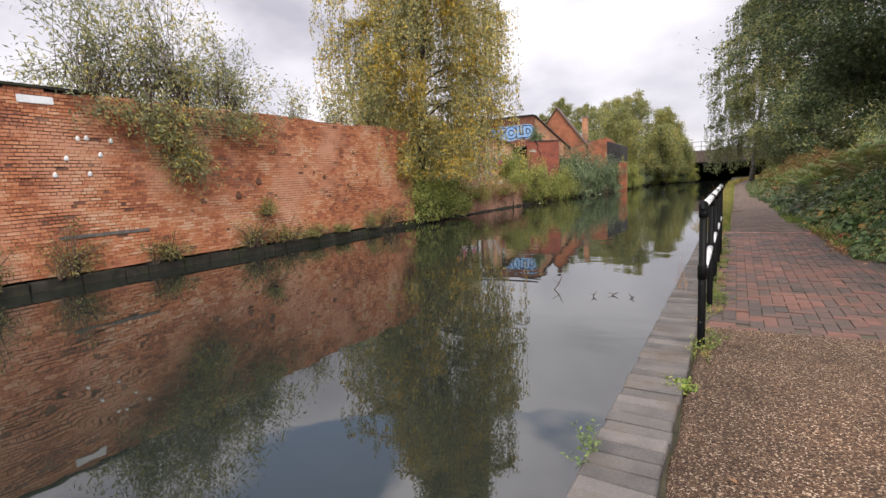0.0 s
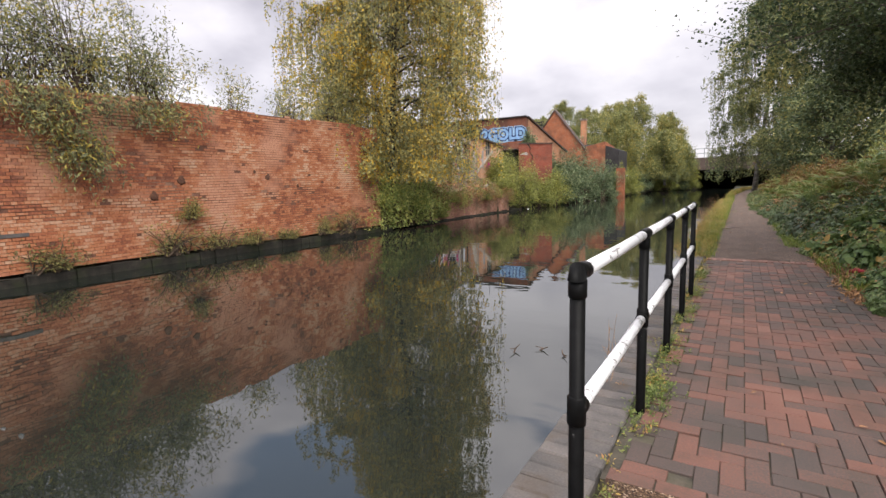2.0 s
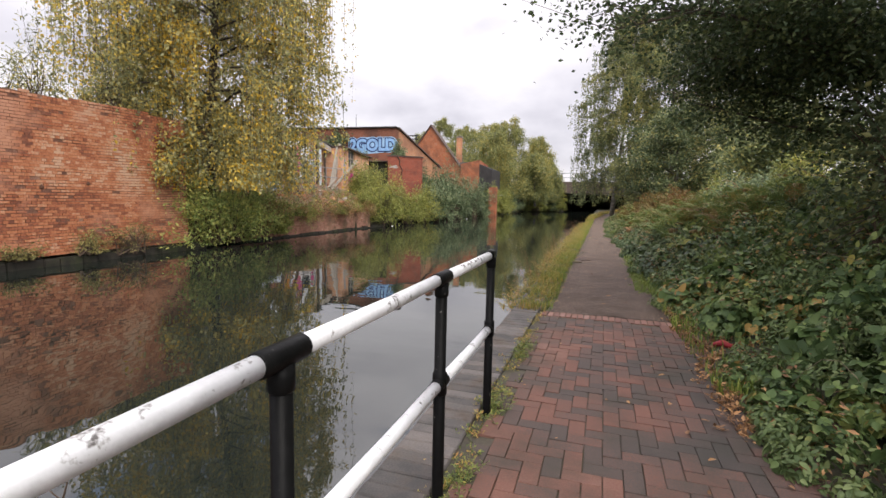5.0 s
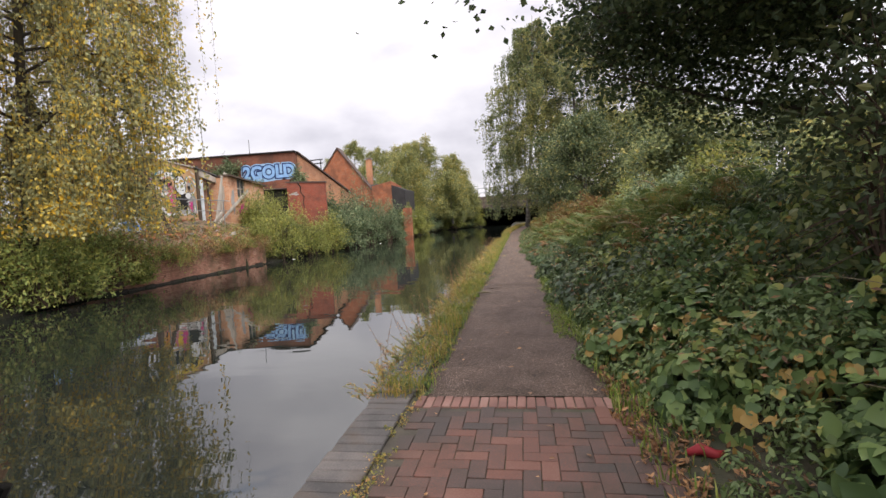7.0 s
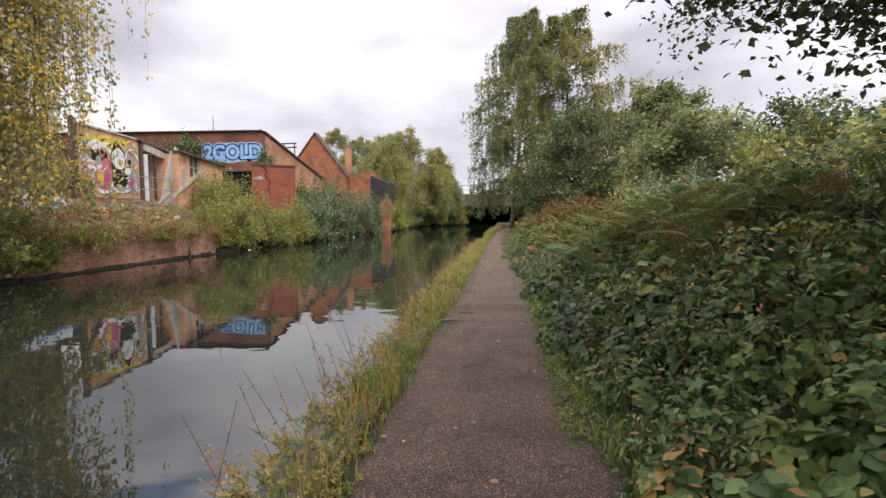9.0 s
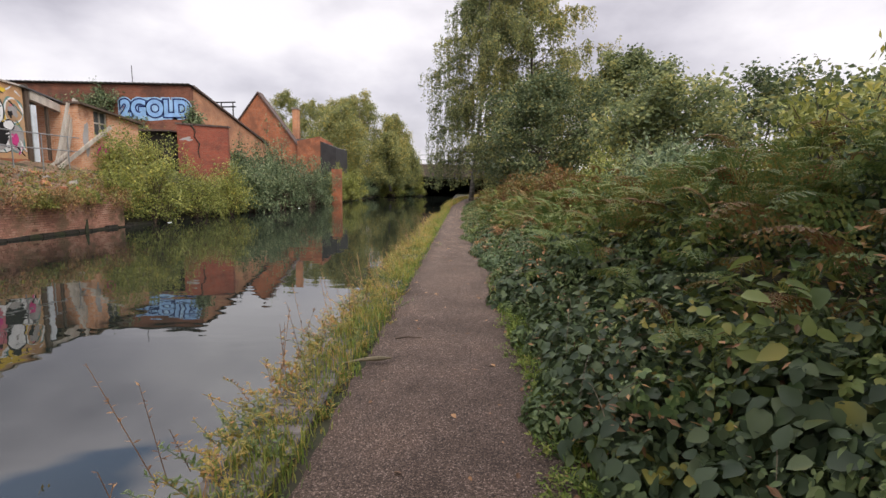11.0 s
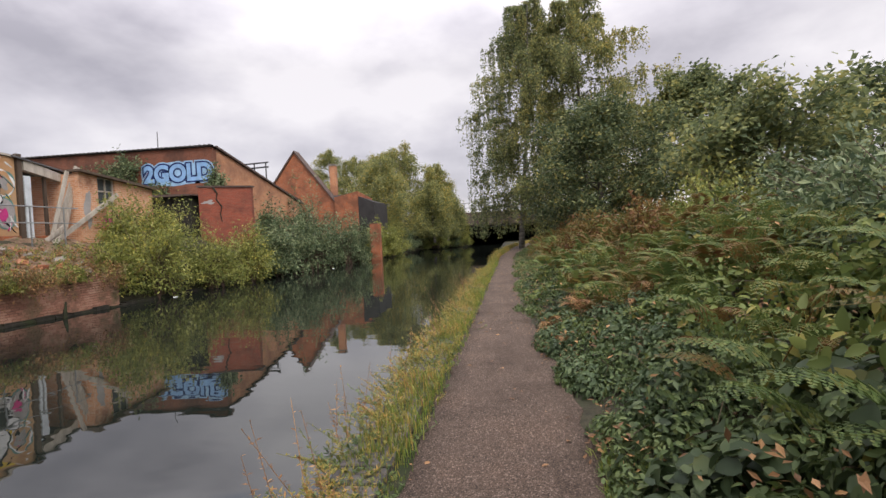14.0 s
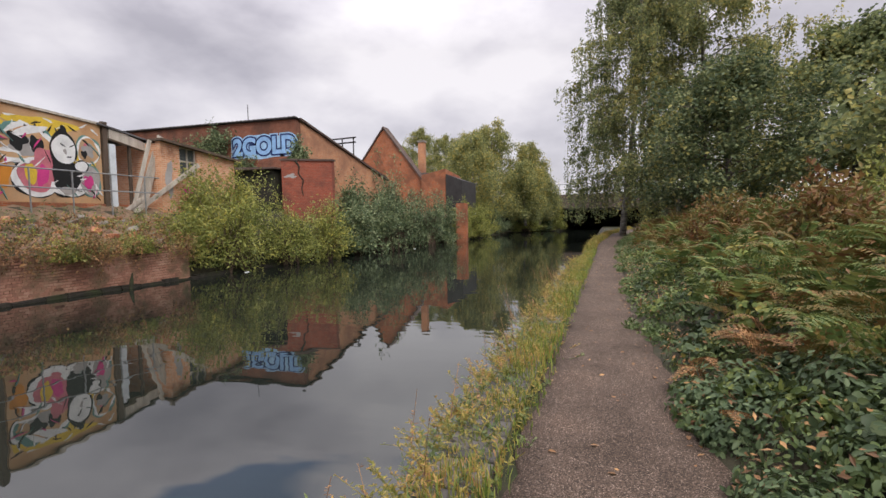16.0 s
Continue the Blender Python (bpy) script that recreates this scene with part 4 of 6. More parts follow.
def fern_zone(x, y, d):
    """How much bracken grows at a place: none at the path's edge, most on the upper slope past the brambles."""
    return np.clip((d - 0.55) * 1.6, 0, 1) * np.clip((y - 14.6) / 1.6, 0, 1) * np.clip(0.75 + 0.4 * np.sin(1.3 * y + 0.8 * x), 0.25, 1)


def leafy_zone(x, y, d):
    return np.clip(1.25 - fern_zone(x, y, d) * 1.0, 0, 1)


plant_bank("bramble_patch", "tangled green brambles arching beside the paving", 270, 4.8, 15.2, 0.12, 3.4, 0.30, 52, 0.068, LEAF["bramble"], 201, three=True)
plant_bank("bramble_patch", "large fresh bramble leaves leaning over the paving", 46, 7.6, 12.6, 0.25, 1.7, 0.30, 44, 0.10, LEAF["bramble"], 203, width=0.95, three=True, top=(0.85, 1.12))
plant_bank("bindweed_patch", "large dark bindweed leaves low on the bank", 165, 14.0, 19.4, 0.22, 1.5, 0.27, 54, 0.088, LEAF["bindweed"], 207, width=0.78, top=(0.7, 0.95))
# Far half of the tangle, colour darkened where no alder shades it.
plant_bank("bindweed_patch", "bramble tangle in a darker green among the bracken", 230, 14.5, 30, 0.3, 4.0, 0.28, 46, 0.068, LEAF["bindweed"], 208, zone=leafy_zone, three=True, top=(0.7, 0.95))
plant_bank("nettle_bed", "pale green nettles crowding the path edge", 80, 20.0, 23.2, 0.12, 1.3, 0.30, 170, 0.052, LEAF["nettle_pale"], 209, width=0.5, top=(0.55, 1.08))
plant_bank("nettle_bed", "bright green nettles along the path edge", 420, 5.5, 22, 0.05, 1.3, 0.19, 110, 0.046, LEAF["nettle"], 204, width=0.5, power=1.3, top=(0.7, 1.0))
plant_bank("nettle_bed", "green nettles over the far bank slope", 1000, 22.5, 62, 0.05, 4.5, 0.24, 90, 0.062, LEAF["nettle"], 205, width=0.5, simple=True, power=1.2)
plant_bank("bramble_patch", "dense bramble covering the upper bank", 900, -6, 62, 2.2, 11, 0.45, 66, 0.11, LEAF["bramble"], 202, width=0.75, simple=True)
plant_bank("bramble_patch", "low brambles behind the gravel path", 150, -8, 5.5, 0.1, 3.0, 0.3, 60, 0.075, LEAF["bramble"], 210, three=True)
bank_leaves("leaf_litter", "brown dead leaves and stems among the brambles", 12000, 5, 40, 0.1, 3.5, 0.055, LEAF["dead"], 206)


def stem_bank(name, label, n, y0, y1, d0, d1, reach, mat, seed):
    """Long arching bare stems over the undergrowth."""
    rng = np.random.default_rng(seed)
    x, y, d = scatter(rng, n, y0, y1, d0, d1, 1.0)
    a = rng.uniform(0, 6.28, n)
    h = np.stack([np.cos(a), np.sin(a), np.zeros(n)], 1) * (reach * rng.uniform(0.4, 1.2, n))[:, None]
    h[:, 0] = np.where(x + h[:, 0] < ragged_edge(y), np.abs(h[:, 0]), h[:, 0])
    p0 = np.stack([x, y, green_top(x, y) * rng.uniform(0.4, 0.9, n)], 1)
    rise = (reach * rng.uniform(0.1, 0.5, n))[:, None] * np.array([[0, 0, 1.0]])
    pts = [p0 + h * u + rise * (3.2 * u - 3.4 * u * u) for u in np.linspace(0, 1, 6)]
    for p in pts:
        p[:, 2] = np.maximum(p[:, 2], 0.03)
    return tagged(put(name, np_mesh(name, *merge([sticks_np(p, q, 0.0035 - 0.0004 * k, 0.0031 - 0.0004 * k) for k, (p, q) in enumerate(zip(pts, pts[1:]))]), mat)), label, "stems", kind="stuff")


plant_bank("hazel_scrub", "light green scrub rising above the brambles", 300, 10.5, 34, 1.0, 5.0, 0.36, 60, 0.085, LEAF["hazel"], 213, width=0.62, top=(0.9, 1.22))
# Bramble shapes in the lighter hazel green: sunlight put into the colour.
plant_bank("bramble_patch", "bramble tips over the slope, coloured paler as if sunlit", 170, 6, 36, 0.4, 3.2, 0.24, 44, 0.06, LEAF["hazel"], 214, three=True, top=(0.9, 1.1))
stem_bank("bramble_stems", "long bare bramble stems looping over the leaves", 190, 6, 30, 0.15, 2.6, 0.7, M["dry_stalk"], 211)
stem_bank("bramble_stems", "reddish dead stems tangled in the brambles", 170, 6, 30, 0.1, 2.6, 0.45, M["twig"], 212)


def fern_bank(name, label, n, y0, y1, d0, d1, frond, seed, mat, fine=True, zone=fern_zone, lift=0.06):
    """Bracken: arching fronds, each a stalk with paired side fronds; near ones carry single leaflets."""
    rng = np.random.default_rng(seed)
    x, y, d = scatter(rng, n, y0, y1, d0, d1, 0.9)
    keep = zone(x, y, d) > rng.uniform(0, 1, n)
    x, y, d = x[keep], y[keep], d[keep]
    n = len(x)
    az = rng.uniform(0, 6.28, n)
    h = np.stack([np.cos(az) - 0.7, np.sin(az) - 0.75, np.zeros(n)], 1)
    h /= np.linalg.norm(h, axis=1, keepdims=True) + 1e-6
    steep = rng.uniform(0.5, 1.9, n)
    L = frond * rng.uniform(0.6, 1.3, n)
    base = np.stack([x, y, green_top(x, y) + lift - 0.22 * L + rng.normal(0, 0.08, n)], 1)
    Z = np.array([[0, 0, 1.0]])
    pos = lambda u: base + h * (L * u * (0.5 + 0.45 * u))[:, None] + Z * (L * steep * (1.25 * u - 0.95 * u * u))[:, None]
    chunks, S = [], np.cross(h, Z)
    K = 14
    for k in range(K):
        u = 0.16 + 0.83 * k / (K - 1)
        p = pos(u)
        fwd = pos(min(u + 0.05, 1.0)) - pos(u - 0.05)
        fwd /= np.linalg.norm(fwd, axis=1, keepdims=True)
        ln = L * 0.34 * (1 - 0.94 * abs(u - 0.24) / 0.77)
        for sgn in (-1, 1):
            dr = S * sgn + fwd * 0.5 - Z * 0.2
            dr /= np.linalg.norm(dr, axis=1, keepdims=True)
            nor = np.cross(dr, fwd) * -sgn + Z * 0.2
            if not fine:
                chunks.append(small_leaves_np(p, dr, nor, ln, ln * 0.24 + 0.006))
                continue
            cross = np.cross(nor, dr)
            cross /= np.linalg.norm(cross, axis=1, keepdims=True) + 1e-9
            for j in range(5):
                w = 0.1 + 0.2 * j
                for sg in (-1, 1):
                    q = p + dr * (ln * w)[:, None]
                    chunks.append(small_leaves_np(q, cross * sg + dr * 0.55, nor, ln * 0.23 * (1.1 - w) + 0.006, ln * 0.13 + 0.003))
            chunks.append(small_leaves_np(p + dr * (ln * 0.8)[:, None], dr, nor, ln * 0.25, ln * 0.1 + 0.003))
    chunks.append(sticks_np(pos(0.0), pos(0.5), 0.004, 0.003))
    chunks.append(sticks_np(pos(0.5), pos(1.0), 0.003, 0.001))
    return tagged(put(name, np_mesh(name, *merge(chunks), mat)), label, "fern", kind="stuff")


fern_bank("bracken", "green bracken fronds arching over the bank", 560, 15.0, 25.5, 0.5, 3.4, 0.56, 221, LEAF["fern_green"])
fern_bank("bracken", "bracken fronds turning brown and gold on the bank", 330, 15.0, 25.5, 0.7, 3.6, 0.5, 223, LEAF["fern"])
fern_bank("bracken", "bracken turning gold on the slope", 800, 22, 40, 0.45, 5.5, 0.5, 224, LEAF["fern"], fine=False)
fern_bank("bracken", "green bracken spreading over the slope", 1300, 22, 40, 0.45, 5.5, 0.5, 225, LEAF["fern_green"], fine=False)
fern_bank("bracken", "bracken spreading over the upper bank", 1600, 36, 60, 0.5, 8, 0.55, 222, LEAF["fern"], fine=False)
fern_bank("dead_bracken", "collapsed brown bracken at the path edge", 60, 21.6, 24.6, 0.15, 1.1, 0.4, 226, LEAF["dead"], zone=lambda x, y, d: np.exp(-((y - 23.4) / 0.7) ** 2), lift=-0.05)


grow_shrub("elder_bush", "dark leafy elder bush beneath the overhanging alder", (4.5, 12.0, 0.6), (1.4, 1.4, 3.5), 130, 50, 0.10, LEAF["alder"], 259, fuzz=0.2, width=0.5, shell=0.4)
# bushes higher on the bank
for k, (x, y, a, b, h, lm) in enumerate(((5.2, 16.2, 1.2, 1.6, 1.0, "dark"), (5.6, 18.8, 1.3, 1.7, 1.7, "shrub_light"), (4.8, 22.0, 1.0, 1.4, 1.0, "shrub_dark"), (4.8, 9.6, 1.1, 1.6, 1.0, "dark"), (6.2, 25.0, 1.4, 1.8, 1.5, "shrub_dark"), (3.9, 27.5, 0.8, 1.1, 1.1, "fern"), (6.4, 30, 1.4, 2.0, 1.6, "shrub_light"), (3.2, 31.5, 0.7, 1.0, 1.0, "fern"))):
    grow_shrub("bank_bush", "leafy bush rising from the bracken bank" if lm != "fern" else "golden brown bush among the bracken", (x, y, float(bank_ground(x, y)) + 0.3), (a, b, h), 130, 34, 0.11, LEAF[lm], 260 + k, fuzz=0.15, width=0.45, stray=0.2)


def verge_strip(name, label, n, y0, y1, x0, x1, hgt, wid, mat, seed, lean=0.35, tuft=0.0):
    """Grass along the water's edge."""
    rng = np.random.default_rng(seed)
    y = rng.uniform(y0, y1, n)
    if tuft:
        y = y + tuft * np.sin(y * 2.6) * 0.5
    x = verge(y) - 0.36 + x0 + (x1 - x0) * rng.beta(1.6, 1.6, n)
    P = np.stack([x, y, np.where(x < -0.02, -0.10, 0.0)], 1)
    a = rng.uniform(0, 6.28, n)
    ln = np.stack([np.cos(a) - 0.25, np.sin(a), np.zeros(n)], 1) * lean * rng.uniform(0.3, 1.4, n)[:, None]
    hh = hgt * rng.uniform(0.35, 1.2, n) * (0.75 + 0.3 * np.sin(y * 1.9) + 0.2 * np.sin(y * 5.1))
    return tagged(put(name, np_mesh(name, *blades_np(P, ln, np.maximum(hh, 0.03), wid), mat)), label, "grass", kind="stuff")


def tuft_strip(label, n, y0, y1, hgt, mat, seed):
    """Long grass where the undergrowth meets the path."""
    rng = np.random.default_rng(seed)
    y = rng.uniform(y0, y1, n)
    y = y + 0.25 * np.sin(3.1 * y)
    x = edge(y) + rng.uniform(-0.05, 0.35, n)
    P = np.stack([x, y, np.zeros(n)], 1)
    a = rng.uniform(0, 6.28, n)
    ln = np.stack([np.cos(a) - 0.3, np.sin(a), np.zeros(n)], 1) * 0.6 * rng.uniform(0.3, 1.4, n)[:, None]
    return tagged(put("edge_grass", np_mesh("edge_grass", *blades_np(P, ln, hgt * rng.uniform(0.4, 1.2, n), 0.006), mat)), label, "grass", kind="stuff")


tuft_strip("long green grass at the foot of the brambles", 900, 9.0, 14.4, 0.13, LEAF["grass"], 234)
tuft_strip("short green grass at the foot of the bank", 1500, 14, 20, 0.085, LEAF["grass"], 235)
verge_strip("verge_grass", "yellowing grass along the water's edge", 15000, 11.3, 40, -0.12, 0.40, 0.12, 0.0035, LEAF["willowherb"], 231)
verge_strip("verge_grass", "fresh green grass in the verge", 9000, 11.5, 40, -0.05, 0.46, 0.13, 0.004, LEAF["grass"], 232)
verge_strip("verge_grass", "far stretch of yellow verge grass", 7000, 40, 75, -0.15, 0.42, 0.34, 0.008, LEAF["willowherb"], 233)


def verge_weeds(name, label, n, y0, y1, x0, x1, hgt, leaf_len, mat, seed, per=26):
    """Upright weed stems with narrow leaves."""
    rng = np.random.default_rng(seed)
    y = rng.uniform(y0, y1, n)
    x = verge(y) - 0.36 + rng.uniform(x0, x1, n)
    A = np.stack([x, y, np.full(n, -0.08)], 1)
    B = A + np.stack([rng.normal(-0.08, 0.12, n), rng.normal(0, 0.12, n), hgt * rng.uniform(0.4, 1.2, n)], 1)
    w = rng.uniform(0.12, 1.0, (n, per))
    P = (A[:, None] + (B - A)[:, None] * w[..., None]).reshape(-1, 3)
    m = len(P)
    D = unit(rng, m)
    D[:, 2] = np.abs(D[:, 2]) * 0.5
    L = leaf_len * rng.uniform(0.5, 1.2, m) * (1.15 - 0.6 * w.ravel())
    me = np_mesh(name, *merge([sticks_np(A, B, 0.003, 0.0015), small_leaves_np(P, D, np.tile([0, 0, 1.0], (m, 1)) + unit(rng, m) * 0.4, L, L * 0.34)]), mat)
    return tagged(put(name, me), label, "weeds", kind="stuff")


verge_weeds("verge_weeds", "yellow-green weeds leaning over the canal edge", 2000, 11.4, 36, -0.18, 0.36, 0.20, 0.055, LEAF["willowherb"], 241)
verge_weeds("verge_weeds", "tall seeding stems at the water's edge", 90, 11.4, 32, -0.3, 0.05, 0.55, 0.05, LEAF["dead"], 242, per=18)
verge_weeds("verge_weeds", "green weeds in the verge", 700, 11.4, 34, -0.1, 0.4, 0.16, 0.06, LEAF["nettle"], 243)


# ---- coping, paving, railing ----
def brick_mesh(name, lx, ly, lz, mat, bev=0.006):
    """A brick with a chamfered top, its base at z = 0."""
    x, y = lx / 2, ly / 2
    v = [(-x, -y, 0), (x, -y, 0), (x, y, 0), (-x, y, 0), (-x, -y, lz - bev), (x, -y, lz - bev), (x, y, lz - bev), (-x, y, lz - bev),
         (-x + bev, -y + bev, lz), (x - bev, -y + bev, lz), (x - bev, y - bev, lz), (-x + bev, y - bev, lz)]
    f = [(0, 1, 5, 4), (1, 2, 6, 5), (2, 3, 7, 6), (3, 0, 4, 7), (4, 5, 9, 8), (5, 6, 10, 9), (6, 7, 11, 10), (7, 4, 8, 11), (8, 9, 10, 11)]
    return np_mesh(name, np.array(v), np.array(f), mat)


def joined_copies(name, me, mats, mat):
    """Many copies of a small mesh joined into one."""
    nv = len(me.vertices)
    co = np.empty(nv * 3, np.float32)
    me.vertices.foreach_get("co", co)
    co = np.c_[co.reshape(-1, 3), np.ones(nv)]
    f = np.array([list(p.vertices) for p in me.polygons])
    T = np.array([np.array(m) for m in mats])
    V = np.einsum("nij,vj->nvi", T, co)[..., :3].reshape(-1, 3)
    F = (f[None] + nv * np.arange(len(mats))[:, None, None]).reshape(-1, 4)
    return np_mesh(name, V, F, mat)


def make_railing():
    X, ys, top, low, R = 0.32, (3.433, 4.785, 5.985, 7.15, 8.18), 1.082, 0.587, 0.0265
    root = thing("railing", X, ys[0], 0, "black post railing with chipped white tubular rails", "railing")
    for i, y in enumerate(ys):
        y -= ys[0]
        end = i in (0, len(ys) - 1)
        bm = tube_bm([(0, y, -0.06), (0, y, 0.03), (0, y, low - 0.05), (0, y, low - 0.049), (0, y, top - 0.015)], [0.034, 0.028, 0.028, 0.027, 0.027], 14)
        post = part("post", bm, M["black_paint"], root, smooth=True)
        s0, s1 = (-0.02 if i == 0 else -0.085), (0.02 if i == len(ys) - 1 else 0.085)
        tube_bm([(0, y, top - 0.085), (0, y, top - 0.08), (0, y, top - 0.02)], [0.028, 0.0325, 0.0325], 14, bm := bmesh.new())
        if i == 0:
            tube_bm([(0, y + 0.01, top - 0.05), (0, y - 0.012, top - 0.02), (0, y + 0.005, top + 0.012), (0, y + 0.05, top + 0.004), (0, y + 0.095, top)], [0.031, 0.032, 0.032, 0.031, 0.031], 14, bm)
        elif end:
            tube_bm([(0, y - 0.09, top), (0, y - 0.04, top + 0.004), (0, y, top + 0.008), (0, y + 0.012, top - 0.02), (0, y - 0.01, top - 0.05)], [0.031, 0.031, 0.032, 0.032, 0.031], 14, bm)
        else:
            tube_bm([(0, y - 0.085, top), (0, y - 0.08, top), (0, y + 0.08, top), (0, y + 0.085, top)], [0.029, 0.032, 0.032, 0.029], 14, bm)
        part("top_bracket", bm, M["black_paint"], post, smooth=True)
        bm = tube_bm([(0, y, low - 0.055), (0, y, low - 0.05), (0, y, low + 0.05), (0, y, low + 0.055)], [0.028, 0.034, 0.034, 0.028], 14)
        if i != len(ys) - 1:
            tube_bm([(0, y, low), (0, y + 0.06, low)], 0.032, 14, bm)
        if i:
            tube_bm([(0, y, low), (0, y - 0.06, low)], 0.032, 14, bm)
        part("collar", bm, M["black_paint"], post, smooth=True)
    for a, b in zip(ys, ys[1:]):
        a, b = a - ys[0], b - ys[0]
        for z, nm in ((top, "top_rail"), (low, "lower_rail")):
            part(nm, tube_bm([(0, a + 0.03, z), (0, (a + b) / 2, z - 0.004), (0, b - 0.03, z)], R, 16), M["white_paint"], root, smooth=True)
    for k in range(6):
        y0 = 0.44 + 0.026 * k
        bm = box_bm(-0.006 + 0.002 * (k % 3), 0.005, y0, y0 + 0.009, R - 0.002, R + 0.0015, 0.0007)
        part("lettering_bar", bm, M["spray_grey"], root, "worn unreadable grey marking", m=pose(0, 0, top, 0, 42, 0))
    for k in range(5):
        y0 = ys[3] - ys[0] + 0.3 + 0.075 * k
        bm = box_bm(-0.010 + 0.006 * (k % 2), 0.009 - 0.003 * (k % 3), y0, y0 + 0.02 + 0.015 * (k % 2), R - 0.002, R + 0.0015, 0.0007)
        part("scribble_bar", bm, M["spray_grey"], root, "faint grey scribble on the rail", m=pose(0, 0, top, 0, 42, 0))


make_railing()


# ---- the far side: long wall, ruins and factory ----
def bond(length, height, rng, bl=0.225, ch=0.0745, gap=0.016, miss=0.0, ragged=0.0, proud=0.005):
    """English garden wall bond: rectangles (u0, u1, w0, w1, proud) of single bricks on a face."""
    out = []
    rows = int(height / ch)
    for r in range(rows):
        header = r % 4 == 3
        step = bl / 2 if header else bl
        u = -rng.uniform(0, 1) * 0.01 - (step / 2 if r % 2 else 0)
        while u < length:
            sag = 0.012 * math.sin(0.9 * u + 0.11 * r) + 0.007 * math.sin(2.3 * u + 0.31 * r)
            worn = min(1.0, max(0.0, 0.45 + 0.4 * math.sin(0.83 * u + 1.7 * math.sin(0.17 * r)) * math.sin(0.23 * r + 0.6 * u) + 0.2 * math.sin(2.9 * u + 0.7 * r) + rng.normal(0, 0.2)))
            side = gap * (0.3 + 1.3 * worn ** 2)
            bed = gap * (0.5 + 1.4 * worn ** 2)
            a, b = max(0, u + side / 2), min(length, u + step - side / 2)
            top_gap = ragged * (0.5 + 0.5 * math.sin(u * 1.3) + 0.5 * math.sin(u * 4.1 + 1))
            if b - a > 0.03 and rng.uniform() > miss * 2.2 * worn ** 3 and (r + 1) * ch < height - top_gap:
                out.append((a, b, r * ch + bed / 2 + sag, (r + 1) * ch - bed / 2 + sag, max(0.0005, proud + rng.normal(0, 0.0025 + 0.010 * worn ** 3))))
            u += step
    return np.array(out)


def brick_face(root, origin, along, normal, length, height, mat, seed, core_mat, thick=0.3, name="brick_run", singles=None, piece_mat=None, **kw):
    """A wall leaf under root: a mortar core with every brick proud of it. along and normal are unit axes in plan."""
    rng = np.random.default_rng(seed)
    R = bond(length, height, rng, **kw)
    o, a, n = np.array(origin, float), np.array([*along, 0.0]), np.array([*normal, 0.0])
    inner = -0.03
    def corners(rows):
        P = []
        for (u0, u1, w0, w1, pr) in rows:
            for q in (inner, pr):
                for (u, w) in ((u0, w0), (u1, w0), (u1, w1), (u0, w1)):
                    P.append(o + a * u + n * q + np.array([0, 0, w]))
        return np.array(P)
    f = np.array([[4, 5, 6, 7], [0, 1, 5, 4], [1, 2, 6, 5], [2, 3, 7, 6], [3, 0, 4, 7]])
    if np.cross(a, n)[2] > 0:
        f = f[:, ::-1]
    base = np.array(root.location)
    mask = np.zeros(len(R), bool)
    if singles is not None:
        mask = (R[:, 0] >= singles[0]) & (R[:, 1] <= singles[1]) & (R[:, 2] >= singles[2]) & (R[:, 3] <= singles[3])
        for row in R[mask]:
            me = np_mesh("brick", corners([row]) - base, f, piece_mat or mat)
            put("brick", me, root)
    rest = R[~mask]
    V = corners(rest) - base
    F = (f[None] + 8 * np.arange(len(rest))[:, None, None]).reshape(-1, 4)
    tagged(put(name, np_mesh(name, V, F, mat), root), kind="stuff")
    bm = bmesh.new()
    o = o - n * 0.012
    p = [o - base, o + a * length - base, o + a * length - n * thick - base, o - n * thick - base]
    hh = height - kw.get("ragged", 0) * 1.5
    vs = [bm.verts.new(q) for q in p] + [bm.verts.new(q + np.array([0, 0, hh])) for q in p]
    for q in ((0, 1, 2, 3), (4, 5, 6, 7), (0, 1, 5, 4), (1, 2, 6, 5), (2, 3, 7, 6), (3, 0, 4, 7)):
        bm.faces.new([vs[k] for k in q])
    part("core", bm, core_mat, root)


wall = thing("wall_canal", -11.95, -8.0, -0.2, "tall weathered red brick canal wall with patched, crumbling courses", "wall", kind="structure")
brick_face(wall, (-11.95, -8.0, -0.2), (0, 1), (1, 0), 25.6, 3.98, M["brick"], 5, M["mortar"], thick=0.42, singles=(16.9, 19.4, 0.7, 2.6), piece_mat=M["brick_piece"], miss=0.06, ragged=0.06)


def ledge_stones(root, y0, y1, top, out, seed):
    """Uneven wet footing stones along the water line."""
    rng = np.random.default_rng(seed)
    y = y0
    while y < y1:
        ln = rng.uniform(0.35, 0.95)
        t, o = top + rng.normal(0, 0.012), out + rng.normal(0, 0.014)
        bm = box_bm(-0.5, o, y, y + ln - 0.005, -1.1, t, 0.02)
        for v in bm.verts:
            v.co += Vector((rng.normal(0, 0.012) if v.co.x > 0 else 0, 0, rng.normal(0, 0.012) if v.co.z > -1 else 0))
        part("ledge_stone", bm, M["ledge"], root)
        y += ln


